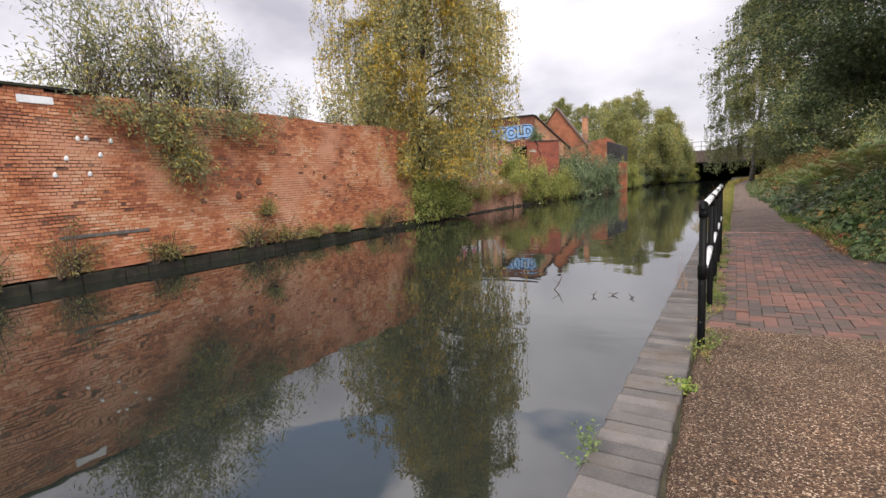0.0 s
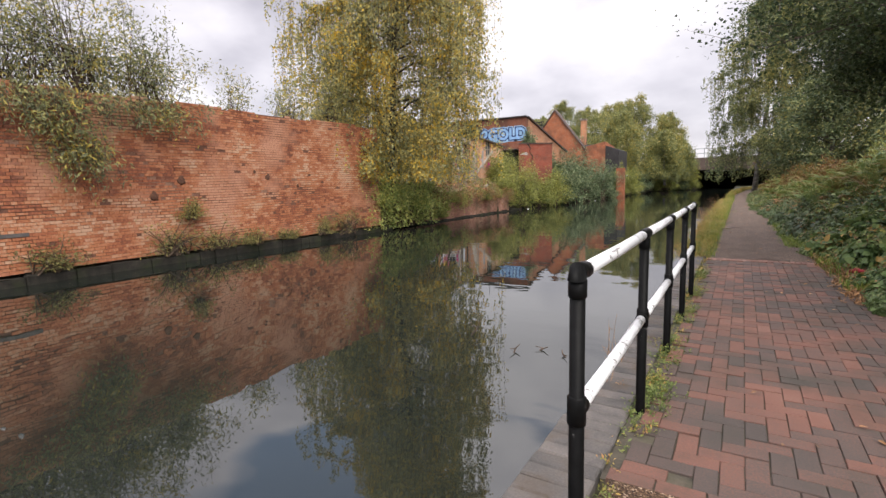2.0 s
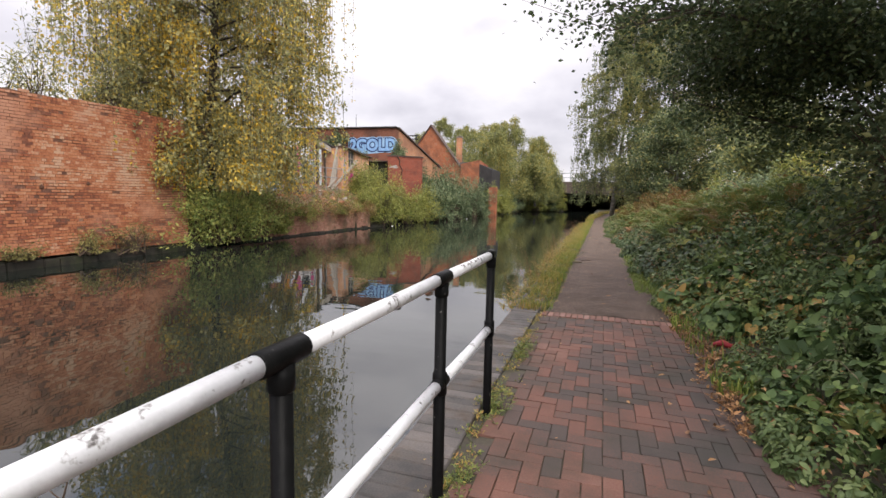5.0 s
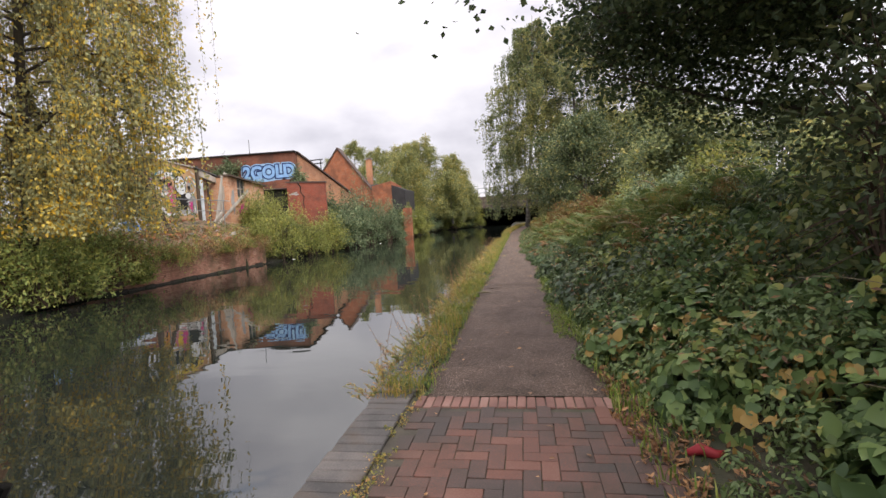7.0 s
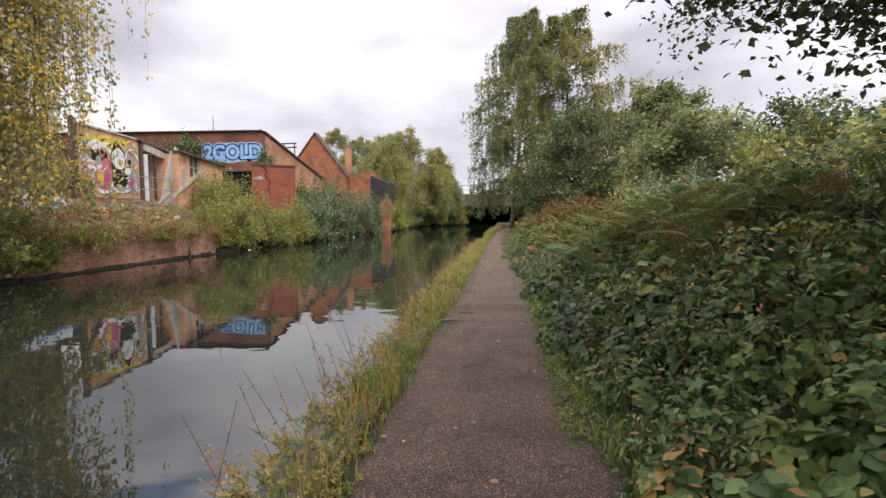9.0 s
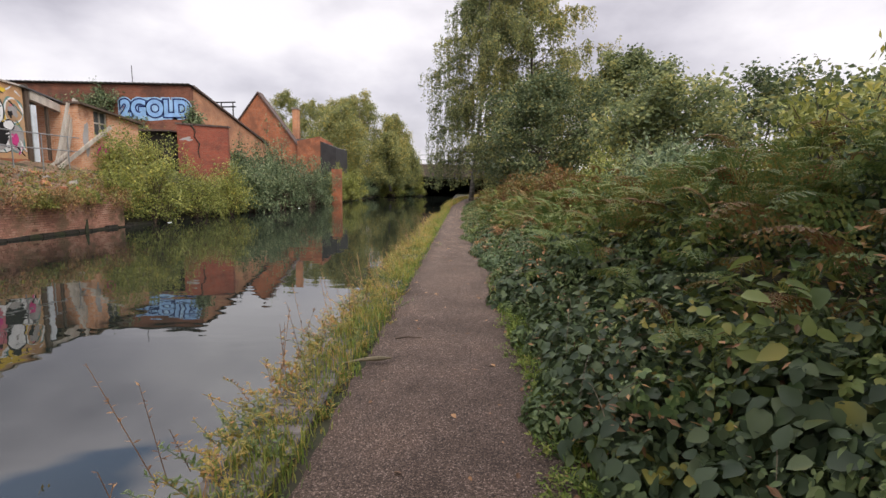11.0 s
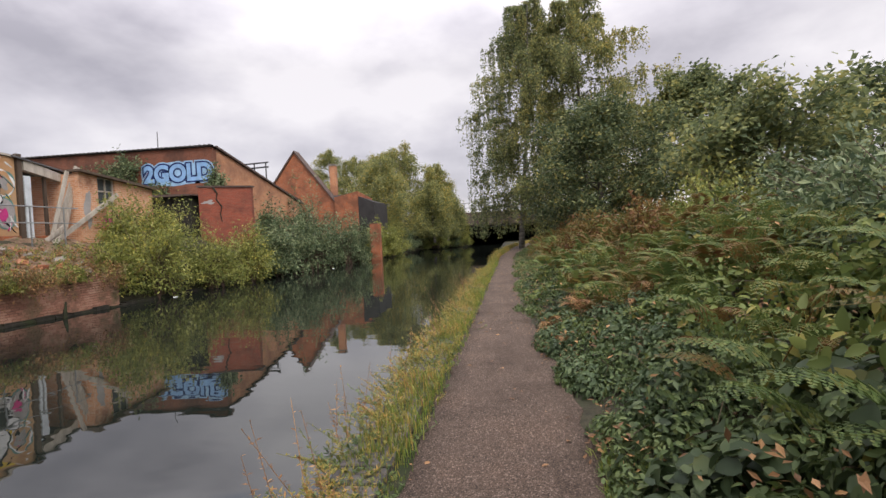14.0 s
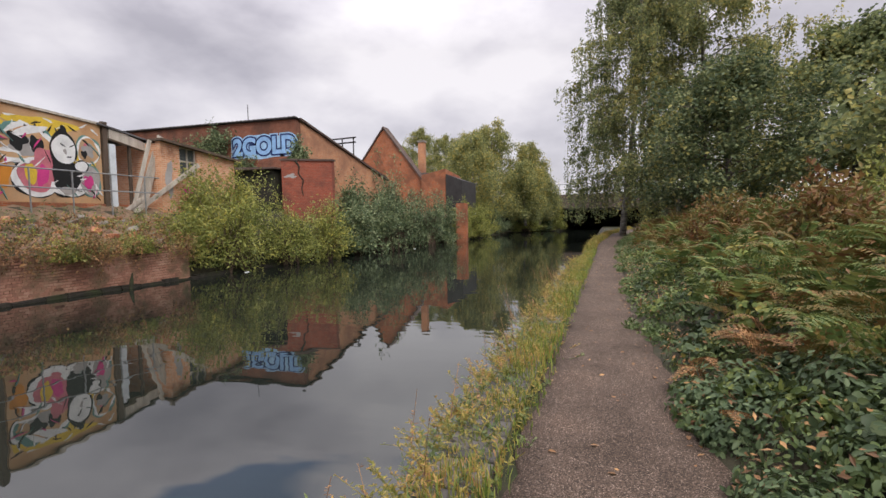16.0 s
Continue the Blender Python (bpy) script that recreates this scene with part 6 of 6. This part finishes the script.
def make_lean_to():
    r = thing("open_shed", -16.0, 31.45, 1.9, "derelict timber-framed shed with an open front and brick end", "shed")
    part("corner_post", box_bm(-0.08, 0.08, -0.02, 0.16, -0.2, 3.1, 0.01), M["wood_dark"], r, "dark upright post")
    part("white_board", box_bm(-0.02, 0.1, 0.18, 0.42, -0.15, 2.35, 0.008), M["board_white"], r, "whitewashed upright board")
    part("back_wall", box_bm(-2.6, -2.4, -0.2, 2.4, -0.3, 2.6, 0.02), M["brick_dark"], r)
    part("back_panel", box_bm(-2.38, -2.35, 0.9, 2.0, 0.7, 2.3, 0.01), M["spray_teal"], r, "graffiti panel in the gloom")
    part("lintel", quad_prism([(-0.15, 0.2), (0.1, 0.2), (0.1, 2.4), (-0.15, 2.4)], [2.55, 2.55, 2.1, 2.1], [2.95, 2.95, 2.35, 2.35]), M["wood_grey"], r, "sagging pale fascia board")
    part("roof", quad_prism([(-2.7, -0.2), (0.15, -0.2), (0.15, 2.6), (-2.7, 2.6)], [2.96, 2.96, 2.5, 2.6], [3.02, 3.02, 2.56, 2.66]), M["corrugated"], r)
    part("stud", box_bm(-0.1, 0.0, 1.0, 1.1, -0.2, 2.5, 0.006), M["wood_dark"], r)
    # brick end with a window
    part("end_wall", quad_prism([(0.6, 1.6), (0.85, 1.6), (0.85, 2.45), (0.6, 2.45)], [-0.4] * 4, [2.6, 2.6, 2.55, 2.55]), M["brick_pale"], r)
    part("sill_wall", box_bm(0.6, 0.85, 2.45, 3.3, -0.4, 1.38, 0.01), M["brick_pale"], r)
    part("far_wall", quad_prism([(0.6, 3.3), (0.85, 3.3), (0.85, 5.4), (0.6, 5.4)], [-0.4] * 4, [2.5, 2.5, 2.2, 2.2]), M["brick_pale"], r)
    part("return_wall", box_bm(-1.6, 0.6, 1.6, 1.82, -0.4, 2.55, 0.01), M["brick_pale"], r)
    win = part("window", box_bm(0.68, 0.74, 2.46, 3.29, 1.39, 2.5, 0.004), M["glass"], r, "grimy window")
    for a in (2.46, 2.85, 3.22):
        part("frame_bar", box_bm(0.74, 0.79, a, a + 0.06, 1.39, 2.5, 0.004), M["wood_grey"], win)
    for z in (1.39, 1.92, 2.44):
        part("frame_rail", box_bm(0.742, 0.786, 2.47, 3.28, z, z + 0.06, 0.004), M["wood_grey"], win)
    part("eaves", quad_prism([(0.3, 1.5), (1.05, 1.5), (1.05, 5.6), (0.3, 5.6)], [2.61, 2.61, 2.2, 2.25], [2.7, 2.7, 2.3, 2.35]), M["wood_dark"], r, "dark rotten eaves")
    part("spray_patch", blob(2.9, 0.72, 0.4, 0.25, 1.2, 0.15, seed=3), M["spray_magenta"], r, "magenta spray patch", m=pose(0.851, 0, 0, 90, 0, 90))
    part("spray_patch", blob(1.95, 1.2, 0.16, 0.7, 1.2, 0.2, seed=5), M["spray_grey"], r, "black and white tags", m=pose(0.851, 0, 0, 90, 0, 90))


make_lean_to()
plank("timber_plank", (-15.6, 32.3, 1.7), (-15.5, 33.4, 4.75), 0.24, 0.05, M["wood_grey"], "pale weathered plank leaning against the shed")
plank("timber_plank", (-15.45, 32.0, 1.7), (-15.3, 32.75, 4.5), 0.14, 0.05, M["wood_grey"], "tall narrow plank leaning at the shed front")
plank("timber_plank", (-15.5, 32.5, 1.7), (-15.45, 33.2, 4.2), 0.16, 0.05, M["wood_grey"], "pale weathered plank leaning against the shed")
plank("timber_plank", (-15.2, 31.9, 1.8), (-14.9, 34.6, 3.75), 0.17, 0.05, M["wood_grey"], "long plank propped across the doorway")
plank("timber_plank", (-15.4, 31.5, 1.7), (-15.3, 32.6, 2.5), 0.14, 0.05, M["wood_grey"], "short broken plank on the rubble")

rail2 = thing("handrail", -15.0, 27.2, 1.5, "thin galvanised handrail in front of the mural", "railing")
for z in (1.02, 1.58):
    part("rail", tube_bm([(0, 0, z), (0, 5.6, z)], 0.022, 8), M["galvanised"], rail2)
for y in (0.1, 1.3, 2.5, 3.75, 5.0):
    part("post", tube_bm([(0, y, -0.3), (0, y, 1.6)], 0.024, 8), M["galvanised"], rail2)

slab = thing("yard_wall", -16.0, 23.4, 1.6, "stained concrete yard wall with spray tags", "wall")
part("panel", box_bm(-0.2, 0, 0, 3.3, -0.4, 3.3, 0.02), M["concrete"], slab)
part("capping", box_bm(-0.25, 0.04, -0.1, 3.3, 3.304, 3.4, 0.015), M["concrete"], slab)
part("pier", box_bm(-0.22, 0.06, 3.304, 3.46, -0.4, 3.6, 0.02), M["wood_dark"], slab, "tall weathered gate post")
for k, (u, v) in enumerate(((0.6, 2.6), (1.2, 2.5), (1.8, 2.7), (2.3, 2.4), (0.9, 1.8), (2.7, 2.75), (2.95, 2.3), (2.6, 1.9), (3.0, 1.5), (2.85, 2.95))):
    part("painted_stroke", blob(u, v, 0.22, 0.07, 1.2, 0.3, 16, k, 0.6 * math.sin(k)), M["spray_black" if k % 2 else "spray_white"], slab, m=pose(0, 0, 0, 90, 0, 90))
gate = part("gate_post", quad_prism([(-16.1, 27.8), (-15.9, 27.8), (-15.9, 28.0), (-16.1, 28.0)], [1.4] * 4, [5.3, 5.35, 5.2, 5.2]), M["wood_dark"])
tagged(gate, "tall weathered timber gate post beside the mural", "post")
back = part("yard_back_wall", box_bm(-19.9, -19.7, 25, 29.2, 1.6, 5.0, 0.02), M["brick_dark"])
tagged(back, "dark brick wall seen through the yard gateway", "wall")
part("painted_band", box_bm(-19.7, -19.69, 25.6, 28.6, 3.2, 4.2, 0.004), M["spray_skyblue"], back, "pale blue painted band")


def make_board():
    b = thing("banner_board", -14.6, 24.2, 1.25, "white board with a blue splash lying against the bank", "sign")
    part("panel", box_bm(-0.03, 0, 0, 2.0, 0.0, 1.0, 0.01), M["board_white"], b)
    part("splash", blob(1.15, 0.52, 0.42, 0.26, 1, 0.3, seed=1), M["spray_blue"], b, "blue splash", m=pose(0.001, 0, 0, 90, 0, 90))
    for k in range(4):
        part("lettering_bar", box_bm(0.001, 0.006, 1.58 + 0.09 * k, 1.64 + 0.09 * k, 0.32, 0.44 + 0.05 * (k % 2), 0.002), M["spray_grey"], b, "unreadable grey lettering")
    b.rotation_euler = (0, radians(-12), 0)
    plank("timber_plank", (-14.4, 25.8, 3.9), (-13.9, 26.7, 1.3), 0.13, 0.05, M["wood_dark"], "long weathered plank leaning at the yard edge")


make_board()


def make_car(x, y, z, turn):
    c = thing("parked_car", x, y, z, "dark blue parked car in the yard", "car")
    prof = [(-2.0, 0.35), (-2.02, 0.7), (-1.85, 0.88), (-1.05, 0.95), (-0.5, 1.4), (0.75, 1.43), (1.5, 1.0), (1.95, 0.9), (2.0, 0.4)]
    bm = bmesh.new()
    rows = []
    for w, s in ((-0.84, 0.0), (-0.8, 1.0), (0.8, 1.0), (0.84, 0.0)):
        rows.append([bm.verts.new((px, w * (1 if pz < 1.0 else 0.82), pz if s or pz < 0.9 else pz - 0.03)) for px, pz in prof])
    for A, B in zip(rows, rows[1:]):
        for k in range(len(prof) - 1):
            bm.faces.new((A[k], A[k + 1], B[k + 1], B[k]))
    bm.faces.new(rows[0])
    bm.faces.new(rows[-1])
    part("body", bm, M["car_blue"], c)
    for sx in (-1.25, 1.25):
        for sy in (-0.8, 0.8):
            part("wheel", tube_bm([(sx, sy - 0.09, 0.31), (sx, sy + 0.09, 0.31)], 0.31, 16), M["black_paint"], c)
    for sy in (-0.71, 0.71):
        part("side_window", box_bm(-0.55, 0.85, sy - 0.012, sy + 0.012, 1.02, 1.34, 0.005), M["glass"], c)
    c.rotation_euler = (0, 0, radians(turn))


make_car(-18.2, 27.0, 2.0, 80)

ys_, xs_ = np.arange(17.8, 33.2, 0.22), np.arange(-15.9, -12.35, 0.22)
YX, YY = np.meshgrid(xs_, ys_)
YZ = far_ground(YX, YY) + 0.03 + 0.05 * np.sin(5 * YX + 3 * YY) * np.sin(4.1 * YY) + np.random.default_rng(299).normal(0, 0.03, YX.shape)
yi = np.arange(YX.size).reshape(YX.shape)
yard = put("ground_yard", np_mesh("ground_yard", np.stack([YX, YY, YZ], -1).reshape(-1, 3), np.stack([yi[:-1, :-1], yi[:-1, 1:], yi[1:, 1:], yi[1:, :-1]], -1).reshape(-1, 4), M["yard_soil"], smooth=True))
tagged(yard, "brown soil and brick rubble of the ruined yard", "ground", kind="structure")

# rubble and growth on the yard's edge
rng1 = np.random.default_rng(300)
for k in range(90):
    y, d = rng1.uniform(23, 31), rng1.uniform(0.2, 2.4)
    x = -12.4 - d
    s = rng1.uniform(0.08, 0.3)
    bm = bmesh.new()
    bmesh.ops.create_cube(bm, size=1.0)
    for v in bm.verts:
        v.co = Vector((v.co.x * s * 1.4, v.co.y * s, v.co.z * s * 0.6)) * rng1.uniform(0.75, 1.2)
    bmesh.ops.bevel(bm, geom=bm.edges[:], offset=s * 0.06, segments=1, affect="EDGES")
    ob = part("rubble", bm, M[("brick_mossy", "concrete", "brick_piece")[k % 3]], m=pose(x, y, float(far_ground(x, y)) + 0.02, rng1.uniform(-25, 25), rng1.uniform(-25, 25), rng1.uniform(0, 180)))
    tagged(ob, "broken brick and concrete rubble on the yard slope", "rubble", "rubble on the yard slope")


def far_weeds(name, label, n, y0, y1, x0, x1, hgt, mat, seed, leaf=0.09, per=16):
    rng = np.random.default_rng(seed)
    x, y = rng.uniform(x0, x1, n), rng.uniform(y0, y1, n)
    A = np.stack([x, y, far_ground(x, y) - 0.05], 1)
    B = A + np.stack([rng.normal(0.1, 0.15, n), rng.normal(0, 0.15, n), hgt * rng.uniform(0.3, 1.2, n)], 1)
    w = rng.uniform(0.0, 1.05, (n, per))
    P = (A[:, None] + (B - A)[:, None] * w[..., None] + rng.normal(0, 0.05, (n, per, 3))).reshape(-1, 3)
    m = len(P)
    L = leaf * rng.uniform(0.5, 1.3, m)
    me = np_mesh(name, *merge([sticks_np(A, B, 0.004, 0.002), small_leaves_np(P, unit(rng, m), unit(rng, m) + np.array([0, 0, 1]), L, L * 0.4)]), mat)
    return tagged(put(name, me), label, "weeds", kind="stuff")


far_weeds("bank_weeds", "brown and yellow weeds over the rubble slope", 900, 18, 32.5, -14.6, -12.25, 0.25, LEAF["dead"], 311)
far_weeds("bank_weeds", "yellow-green weeds trailing over the retaining wall", 330, 17.5, 33, -14.6, -12.2, 0.35, LEAF["shrub_light"], 312)
far_weeds("bank_weeds", "green weeds on the yard edge", 160, 20, 32, -15.4, -13, 0.35, LEAF["nettle"], 313)
for k, (y, z, b, h) in enumerate(((20.5, 0.3, 0.9, 0.7), (24.2, 0.5, 0.7, 0.5), (22.5, 0.1, 0.9, 0.8), (27.6, 0.5, 0.5, 0.4), (29.6, 0.55, 0.6, 0.45))):
    grow_shrub("bank_plant", "yellowing weeds hanging over the retaining wall", (-12.35, y, z), (0.45, b, h), 60, 40, 0.09, LEAF["shrub_light"], 320 + k, fuzz=0.13, width=0.4, category="plant")


def trailing(label, n, y0, y1, drop, mat, seed):
    """Dead and living shoots hanging over the retaining wall."""
    rng = np.random.default_rng(seed)
    y = rng.uniform(y0, y1, n)
    y = y + 0.5 * np.sin(1.9 * y)
    A = np.stack([rng.uniform(-12.7, -12.3, n), y, rng.uniform(0.6, 0.9, n)], 1)
    Mid = A + np.stack([rng.uniform(0.3, 0.6, n), rng.normal(0, 0.15, n), rng.uniform(0.05, 0.3, n)], 1)
    B = Mid + np.stack([rng.uniform(0.0, 0.15, n), rng.normal(0, 0.2, n), -drop * rng.uniform(0.2, 1.1, n)], 1)
    w = rng.uniform(0, 1, (n, 26))
    P = (Mid[:, None] + (B - Mid)[:, None] * w[..., None] + rng.normal(0, 0.06, (n, 26, 3))).reshape(-1, 3)
    P[:, 0] = np.maximum(P[:, 0], -12.26)
    m = len(P)
    L = 0.085 * rng.uniform(0.5, 1.3, m)
    D = unit(rng, m) + np.array([0.2, 0, -0.6])
    me = np_mesh("trailing_weeds", *merge([sticks_np(A, Mid, 0.006, 0.005), sticks_np(Mid, B, 0.005, 0.002), small_leaves_np(P, D, unit(rng, m) + np.array([0.6, 0, 0.6]), L, L * 0.36)]), mat)
    return tagged(put("trailing_weeds", me), label, "weeds", kind="stuff")


trailing("brown dead shoots hanging over the retaining wall", 240, 18, 31, 0.75, LEAF["dead"], 331)
trailing("yellow-green shoots hanging over the retaining wall", 150, 18, 31, 0.6, LEAF["wall_weed"], 332)
trailing("low green shoots at the yard wall's foot", 90, 17.8, 26, 1.0, LEAF["sallow_lifted"], 333)


# ---- bridge ----
br = thing("bridge", -1.5, 86, 0, "low steel road bridge over the canal, dark beneath", "bridge")
part("deck", box_bm(-14, 16, 0, 26, 2.55, 2.95, 0.03), M["dark_sheet"], br, "dark steel underside")
part("girder", box_bm(-14, 16, -0.35, -0.02, 2.5, 4.15, 0.03), M["girder"], br, "dull brown riveted girder")
for k in range(24):
    part("stiffener", box_bm(-13.6 + 1.25 * k, -13.5 + 1.25 * k, -0.45, -0.36, 2.55, 4.1, 0.01), M["roof_tile"], br)
part("parapet", box_bm(-14, 16, -0.2, 0.1, 4.16, 4.35, 0.01), M["girder"], br, "dull steel parapet")
for z in (5.0, 5.7):
    part("rail", tube_bm([(-14, 0, z), (16, 0, z)], 0.05, 6), M["galvanised"], br)
for k in range(25):
    part("rail_post", tube_bm([(-13.8 + 1.22 * k, 0, 4.35), (-13.8 + 1.22 * k, 0, 5.72)], 0.05, 6), M["galvanised"], br)
# Near-black stone keeps both sides of the opening dark.
part("abutment", box_bm(-14, -3.9, -0.3, 26, -2, 2.54, 0.05), M["ledge"], br, "dark abutment")
part("abutment", box_bm(8.5, 16, -0.3, 26, -2, 2.54, 0.05), M["ledge"], br, "dark abutment")
# Added end panel across the canal; its black stands in for shade.
part("far_wall", box_bm(-14, 16, 25.5, 26, -2, 2.54, 0.05), M["ledge"], br, "black panel added for the shade beneath the bridge")


# ---- small pieces of paving and coping ----
coping = part("coping", box_bm(-0.055, 0.262, -9, 90, -1.7, -0.035), M["ledge"])
tagged(coping, "blue-grey engineering brick canal coping", "kerb", kind="structure")
rngp = np.random.default_rng(500)
cop_me = brick_mesh("coping_brick", 0.335, 0.1085, 0.10, M["coping"], 0.009)
y = -2.0
while y < 11.5:
    put("coping_brick", cop_me, coping, m=pose(0.1 + rngp.normal(0, 0.004), y, -0.088 + rngp.normal(0, 0.003), rngp.normal(0, 0.5), rngp.normal(0, 0.5), rngp.normal(0, 0.5)))
    y += 0.1155
runs = [pose(0.1, yy, -0.09 + rngp.normal(0, 0.003)) for yy in np.arange(11.56, 40, 0.1155)] + [pose(0.1, yy, -0.09) for yy in np.arange(-8, -2.05, 0.1155)]
tagged(put("coping_run", joined_copies("coping_run", cop_me, runs, M["coping_rest"]), coping), kind="stuff")

pave_me = brick_mesh("paver", 0.2045, 0.1, 0.06, M["paver"], 0.003)
rest, U = [], 0.1045
for j in range(int((11.18 - 4.1) / U)):
    for i in range(22):
        c = (i - j) % 4
        x0, y0 = 0.34 + i * U, 4.102 + j * U
        if c == 0:
            cx, cy, tn = x0 + U, y0 + U / 2, 0
        elif c == 3:
            cx, cy, tn = x0 + U / 2, y0 + U, 90
        else:
            continue
        if cx > 2.65 or cy > 11.14:
            continue
        m = pose(cx, cy, -0.0605 + rngp.normal(0, 0.0022), rngp.normal(0, 0.5), rngp.normal(0, 0.5), tn + rngp.normal(0, 0.6))
        if cx < 2.0 and (cy < 5.5 or cy > 9.35) and (cy < 5.5 or cy > 9.35):
            put("paver", pave_me, bed, m=m)
        else:
            rest.append(m)
tagged(put("paver_run", joined_copies("paver_run", pave_me, rest, M["paver_rest"]), bed), kind="stuff")
sol_me = brick_mesh("edge_brick", 0.066, 0.215, 0.06, M["soldier"], 0.005)
for k in range(24):
    put("edge_brick", sol_me, bed, m=pose(0.36 + 0.0735 * k, 11.29 + rngp.normal(0, 0.003), -0.058 + rngp.normal(0, 0.002), 0, 0, rngp.normal(0, 0.8)))
for yy in (4.052,):
    for k in range(11):
        put("paver", pave_me, bed, m=pose(0.40 + 0.212 * k, yy + rngp.normal(0, 0.003), -0.061 + rngp.normal(0, 0.002), 0, 0, rngp.normal(0, 0.8)))


# weeds along the railing's foot and in the joints
def foot_weeds(name, label, n, y0, y1, x0, x1, hgt, mat, seed, leaf=0.05, per=16, tufts=()):
    rng = np.random.default_rng(seed)
    y = rng.uniform(y0, y1, n)
    if tufts:
        y = np.array(tufts)[rng.integers(0, len(tufts), n)] + rng.normal(0, 0.2, n)
    x = rng.uniform(x0, x1, n)
    A = np.stack([x, y, np.full(n, -0.02)], 1)
    B = A + np.stack([rng.normal(0, 0.05, n), rng.normal(0, 0.05, n), hgt * rng.uniform(0.2, 1.1, n)], 1)
    w = rng.uniform(0.0, 1.0, (n, per))
    P = (A[:, None] + (B - A)[:, None] * w[..., None] + rng.normal(0, 0.012, (n, per, 3))).reshape(-1, 3)
    m = len(P)
    D = unit(rng, m)
    D[:, 2] = np.abs(D[:, 2]) * 0.6
    L = leaf * rng.uniform(0.5, 1.3, m)
    me = np_mesh(name, *merge([sticks_np(A, B, 0.002, 0.001), small_leaves_np(P, D, unit(rng, m) * 0.6 + np.array([0, 0, 1]), L, L * 0.45)]), mat)
    return tagged(put(name, me), label, "weeds", kind="stuff")


foot_weeds("foot_weeds", "green weeds growing round the railing posts", 300, 3.3, 9.2, 0.27, 0.42, 0.10, LEAF["hazel"], 511, leaf=0.024, tufts=(3.5, 4.8, 5.15, 6.0, 7.2, 8.3, 9.6))
foot_weeds("foot_weeds", "yellowing weeds between coping and paving", 170, 3.2, 11.3, 0.25, 0.38, 0.05, LEAF["willowherb"], 512, leaf=0.024)
foot_weeds("foot_weeds", "fresh green tuft on the coping", 16, 2.58, 2.7, 0.22, 0.27, 0.03, LEAF["grass"], 513, leaf=0.04)
foot_weeds("foot_weeds", "tall weeds at the coping face", 12, 5.0, 5.7, -0.04, 0.14, 0.42, LEAF["dead"], 514, leaf=0.014)
foot_weeds("foot_weeds", "leafy weeds rooted in the coping joint", 9, 1.45, 1.7, -0.12, -0.03, 0.2, LEAF["nettle"], 515, leaf=0.032, per=14)
foot_weeds("dead_stems", "brown dead stems and litter at the paving edge", 340, 8.4, 12.0, 1.84, 2.4, 0.08, LEAF["dead"], 516, leaf=0.045)
foot_weeds("path_edge_grass", "low green grass at the inner path edge", 420, 13.2, 18.5, 1.58, 1.82, 0.09, LEAF["grass"], 517, leaf=0.032)


def litter():
    """Fallen leaves on the path, a red wrapper, and drift on the water."""
    rng = np.random.default_rng(520)
    n = 320
    y = rng.uniform(0, 34, n)
    side = rng.uniform(0, 1, n) ** 2.5
    x = edge(y) - 0.05 - side * (edge(y) - 0.45)
    P = np.stack([x, y, np.full(n, 0.016)], 1)
    D = unit(rng, n)
    D[:, 2] *= 0.15
    L = rng.uniform(0.02, 0.055, n)
    tagged(put("fallen_leaves", np_mesh("fallen_leaves", *leaves_np(P, D, np.tile([0, 0, 1.0], (n, 1)) + rng.normal(0, 0.2, (n, 3)), L, L * 0.6, 0.15, 0.1), LEAF["dead"])), "scattered dry leaves on the towpath", "leaves", kind="stuff")
    bm = tube_bm([(0, 0, 0), (0.07, 0.02, 0.03), (0.15, 0.0, 0.015), (0.2, 0.05, 0.02)], [0.02, 0.035, 0.03, 0.012], 7)
    tagged(part("wrapper", bm, M["red_plastic"], m=pose(2.12, 10.45, 0.03, 0, 0, -20), smooth=True), "crumpled red wrapper among dead stems", "litter")
    bm = tube_bm([(0, 0, 0), (0.12, 0.03, 0.008), (0.25, 0.02, 0.0)], [0.007, 0.006, 0.003], 6)
    tagged(part("stick", bm, M["twig"], m=pose(0.55, 17.05, 0.016, 0, 0, 5)), "thin dead stick lying on the path", "stick")
    tagged(part("stick", tube_bm([(0, 0, 0), (0.13, 0.03, 0.015), (0.28, 0.02, 0.025), (0.38, 0.06, 0.01)], [0.008, 0.012, 0.02, 0.006], 6), M["dry_stalk"], m=pose(0.24, 16.35, 0.03, 0, 0, 12)), "pale dead stalk lying on the verge", "stick")
    for k, (x, y, a, h) in enumerate(((-1.9, 6.9, 20, 0.22), (-1.25, 6.6, 80, 0.07), (-1.0, 6.75, 10, 0.05), (-0.75, 6.7, 140, 0.05))):
        bm = tube_bm([(-0.1, 0, -0.03), (0.0, 0.02, h * 0.4), (0.05, 0.0, h)], [0.008, 0.008, 0.004], 5)
        tube_bm([(0.0, 0.02, h * 0.4), (-0.1, 0.03, h * 0.75)], [0.006, 0.003], 5, bm)
        tagged(part("drift_twig", bm, M["twig"], m=pose(x, y, ZW, 0, 0, a)), "bare twig standing out of the water", "twig")
    for k, (x, y) in enumerate(((-11.75, 33.5), (-10.6, 47))):
        bm = bmesh.new()
        bmesh.ops.create_icosphere(bm, subdivisions=2, radius=0.06)
        for v in bm.verts:
            v.co = Vector((v.co.x * 1.1, v.co.y * 2.2, v.co.z * 0.5))
        tagged(part("floating_bottle", bm, M["white_plastic"], m=pose(x, y, ZW, 0, 0, 40 * k), smooth=True), "white plastic bottle floating by the bank", "litter")


litter()
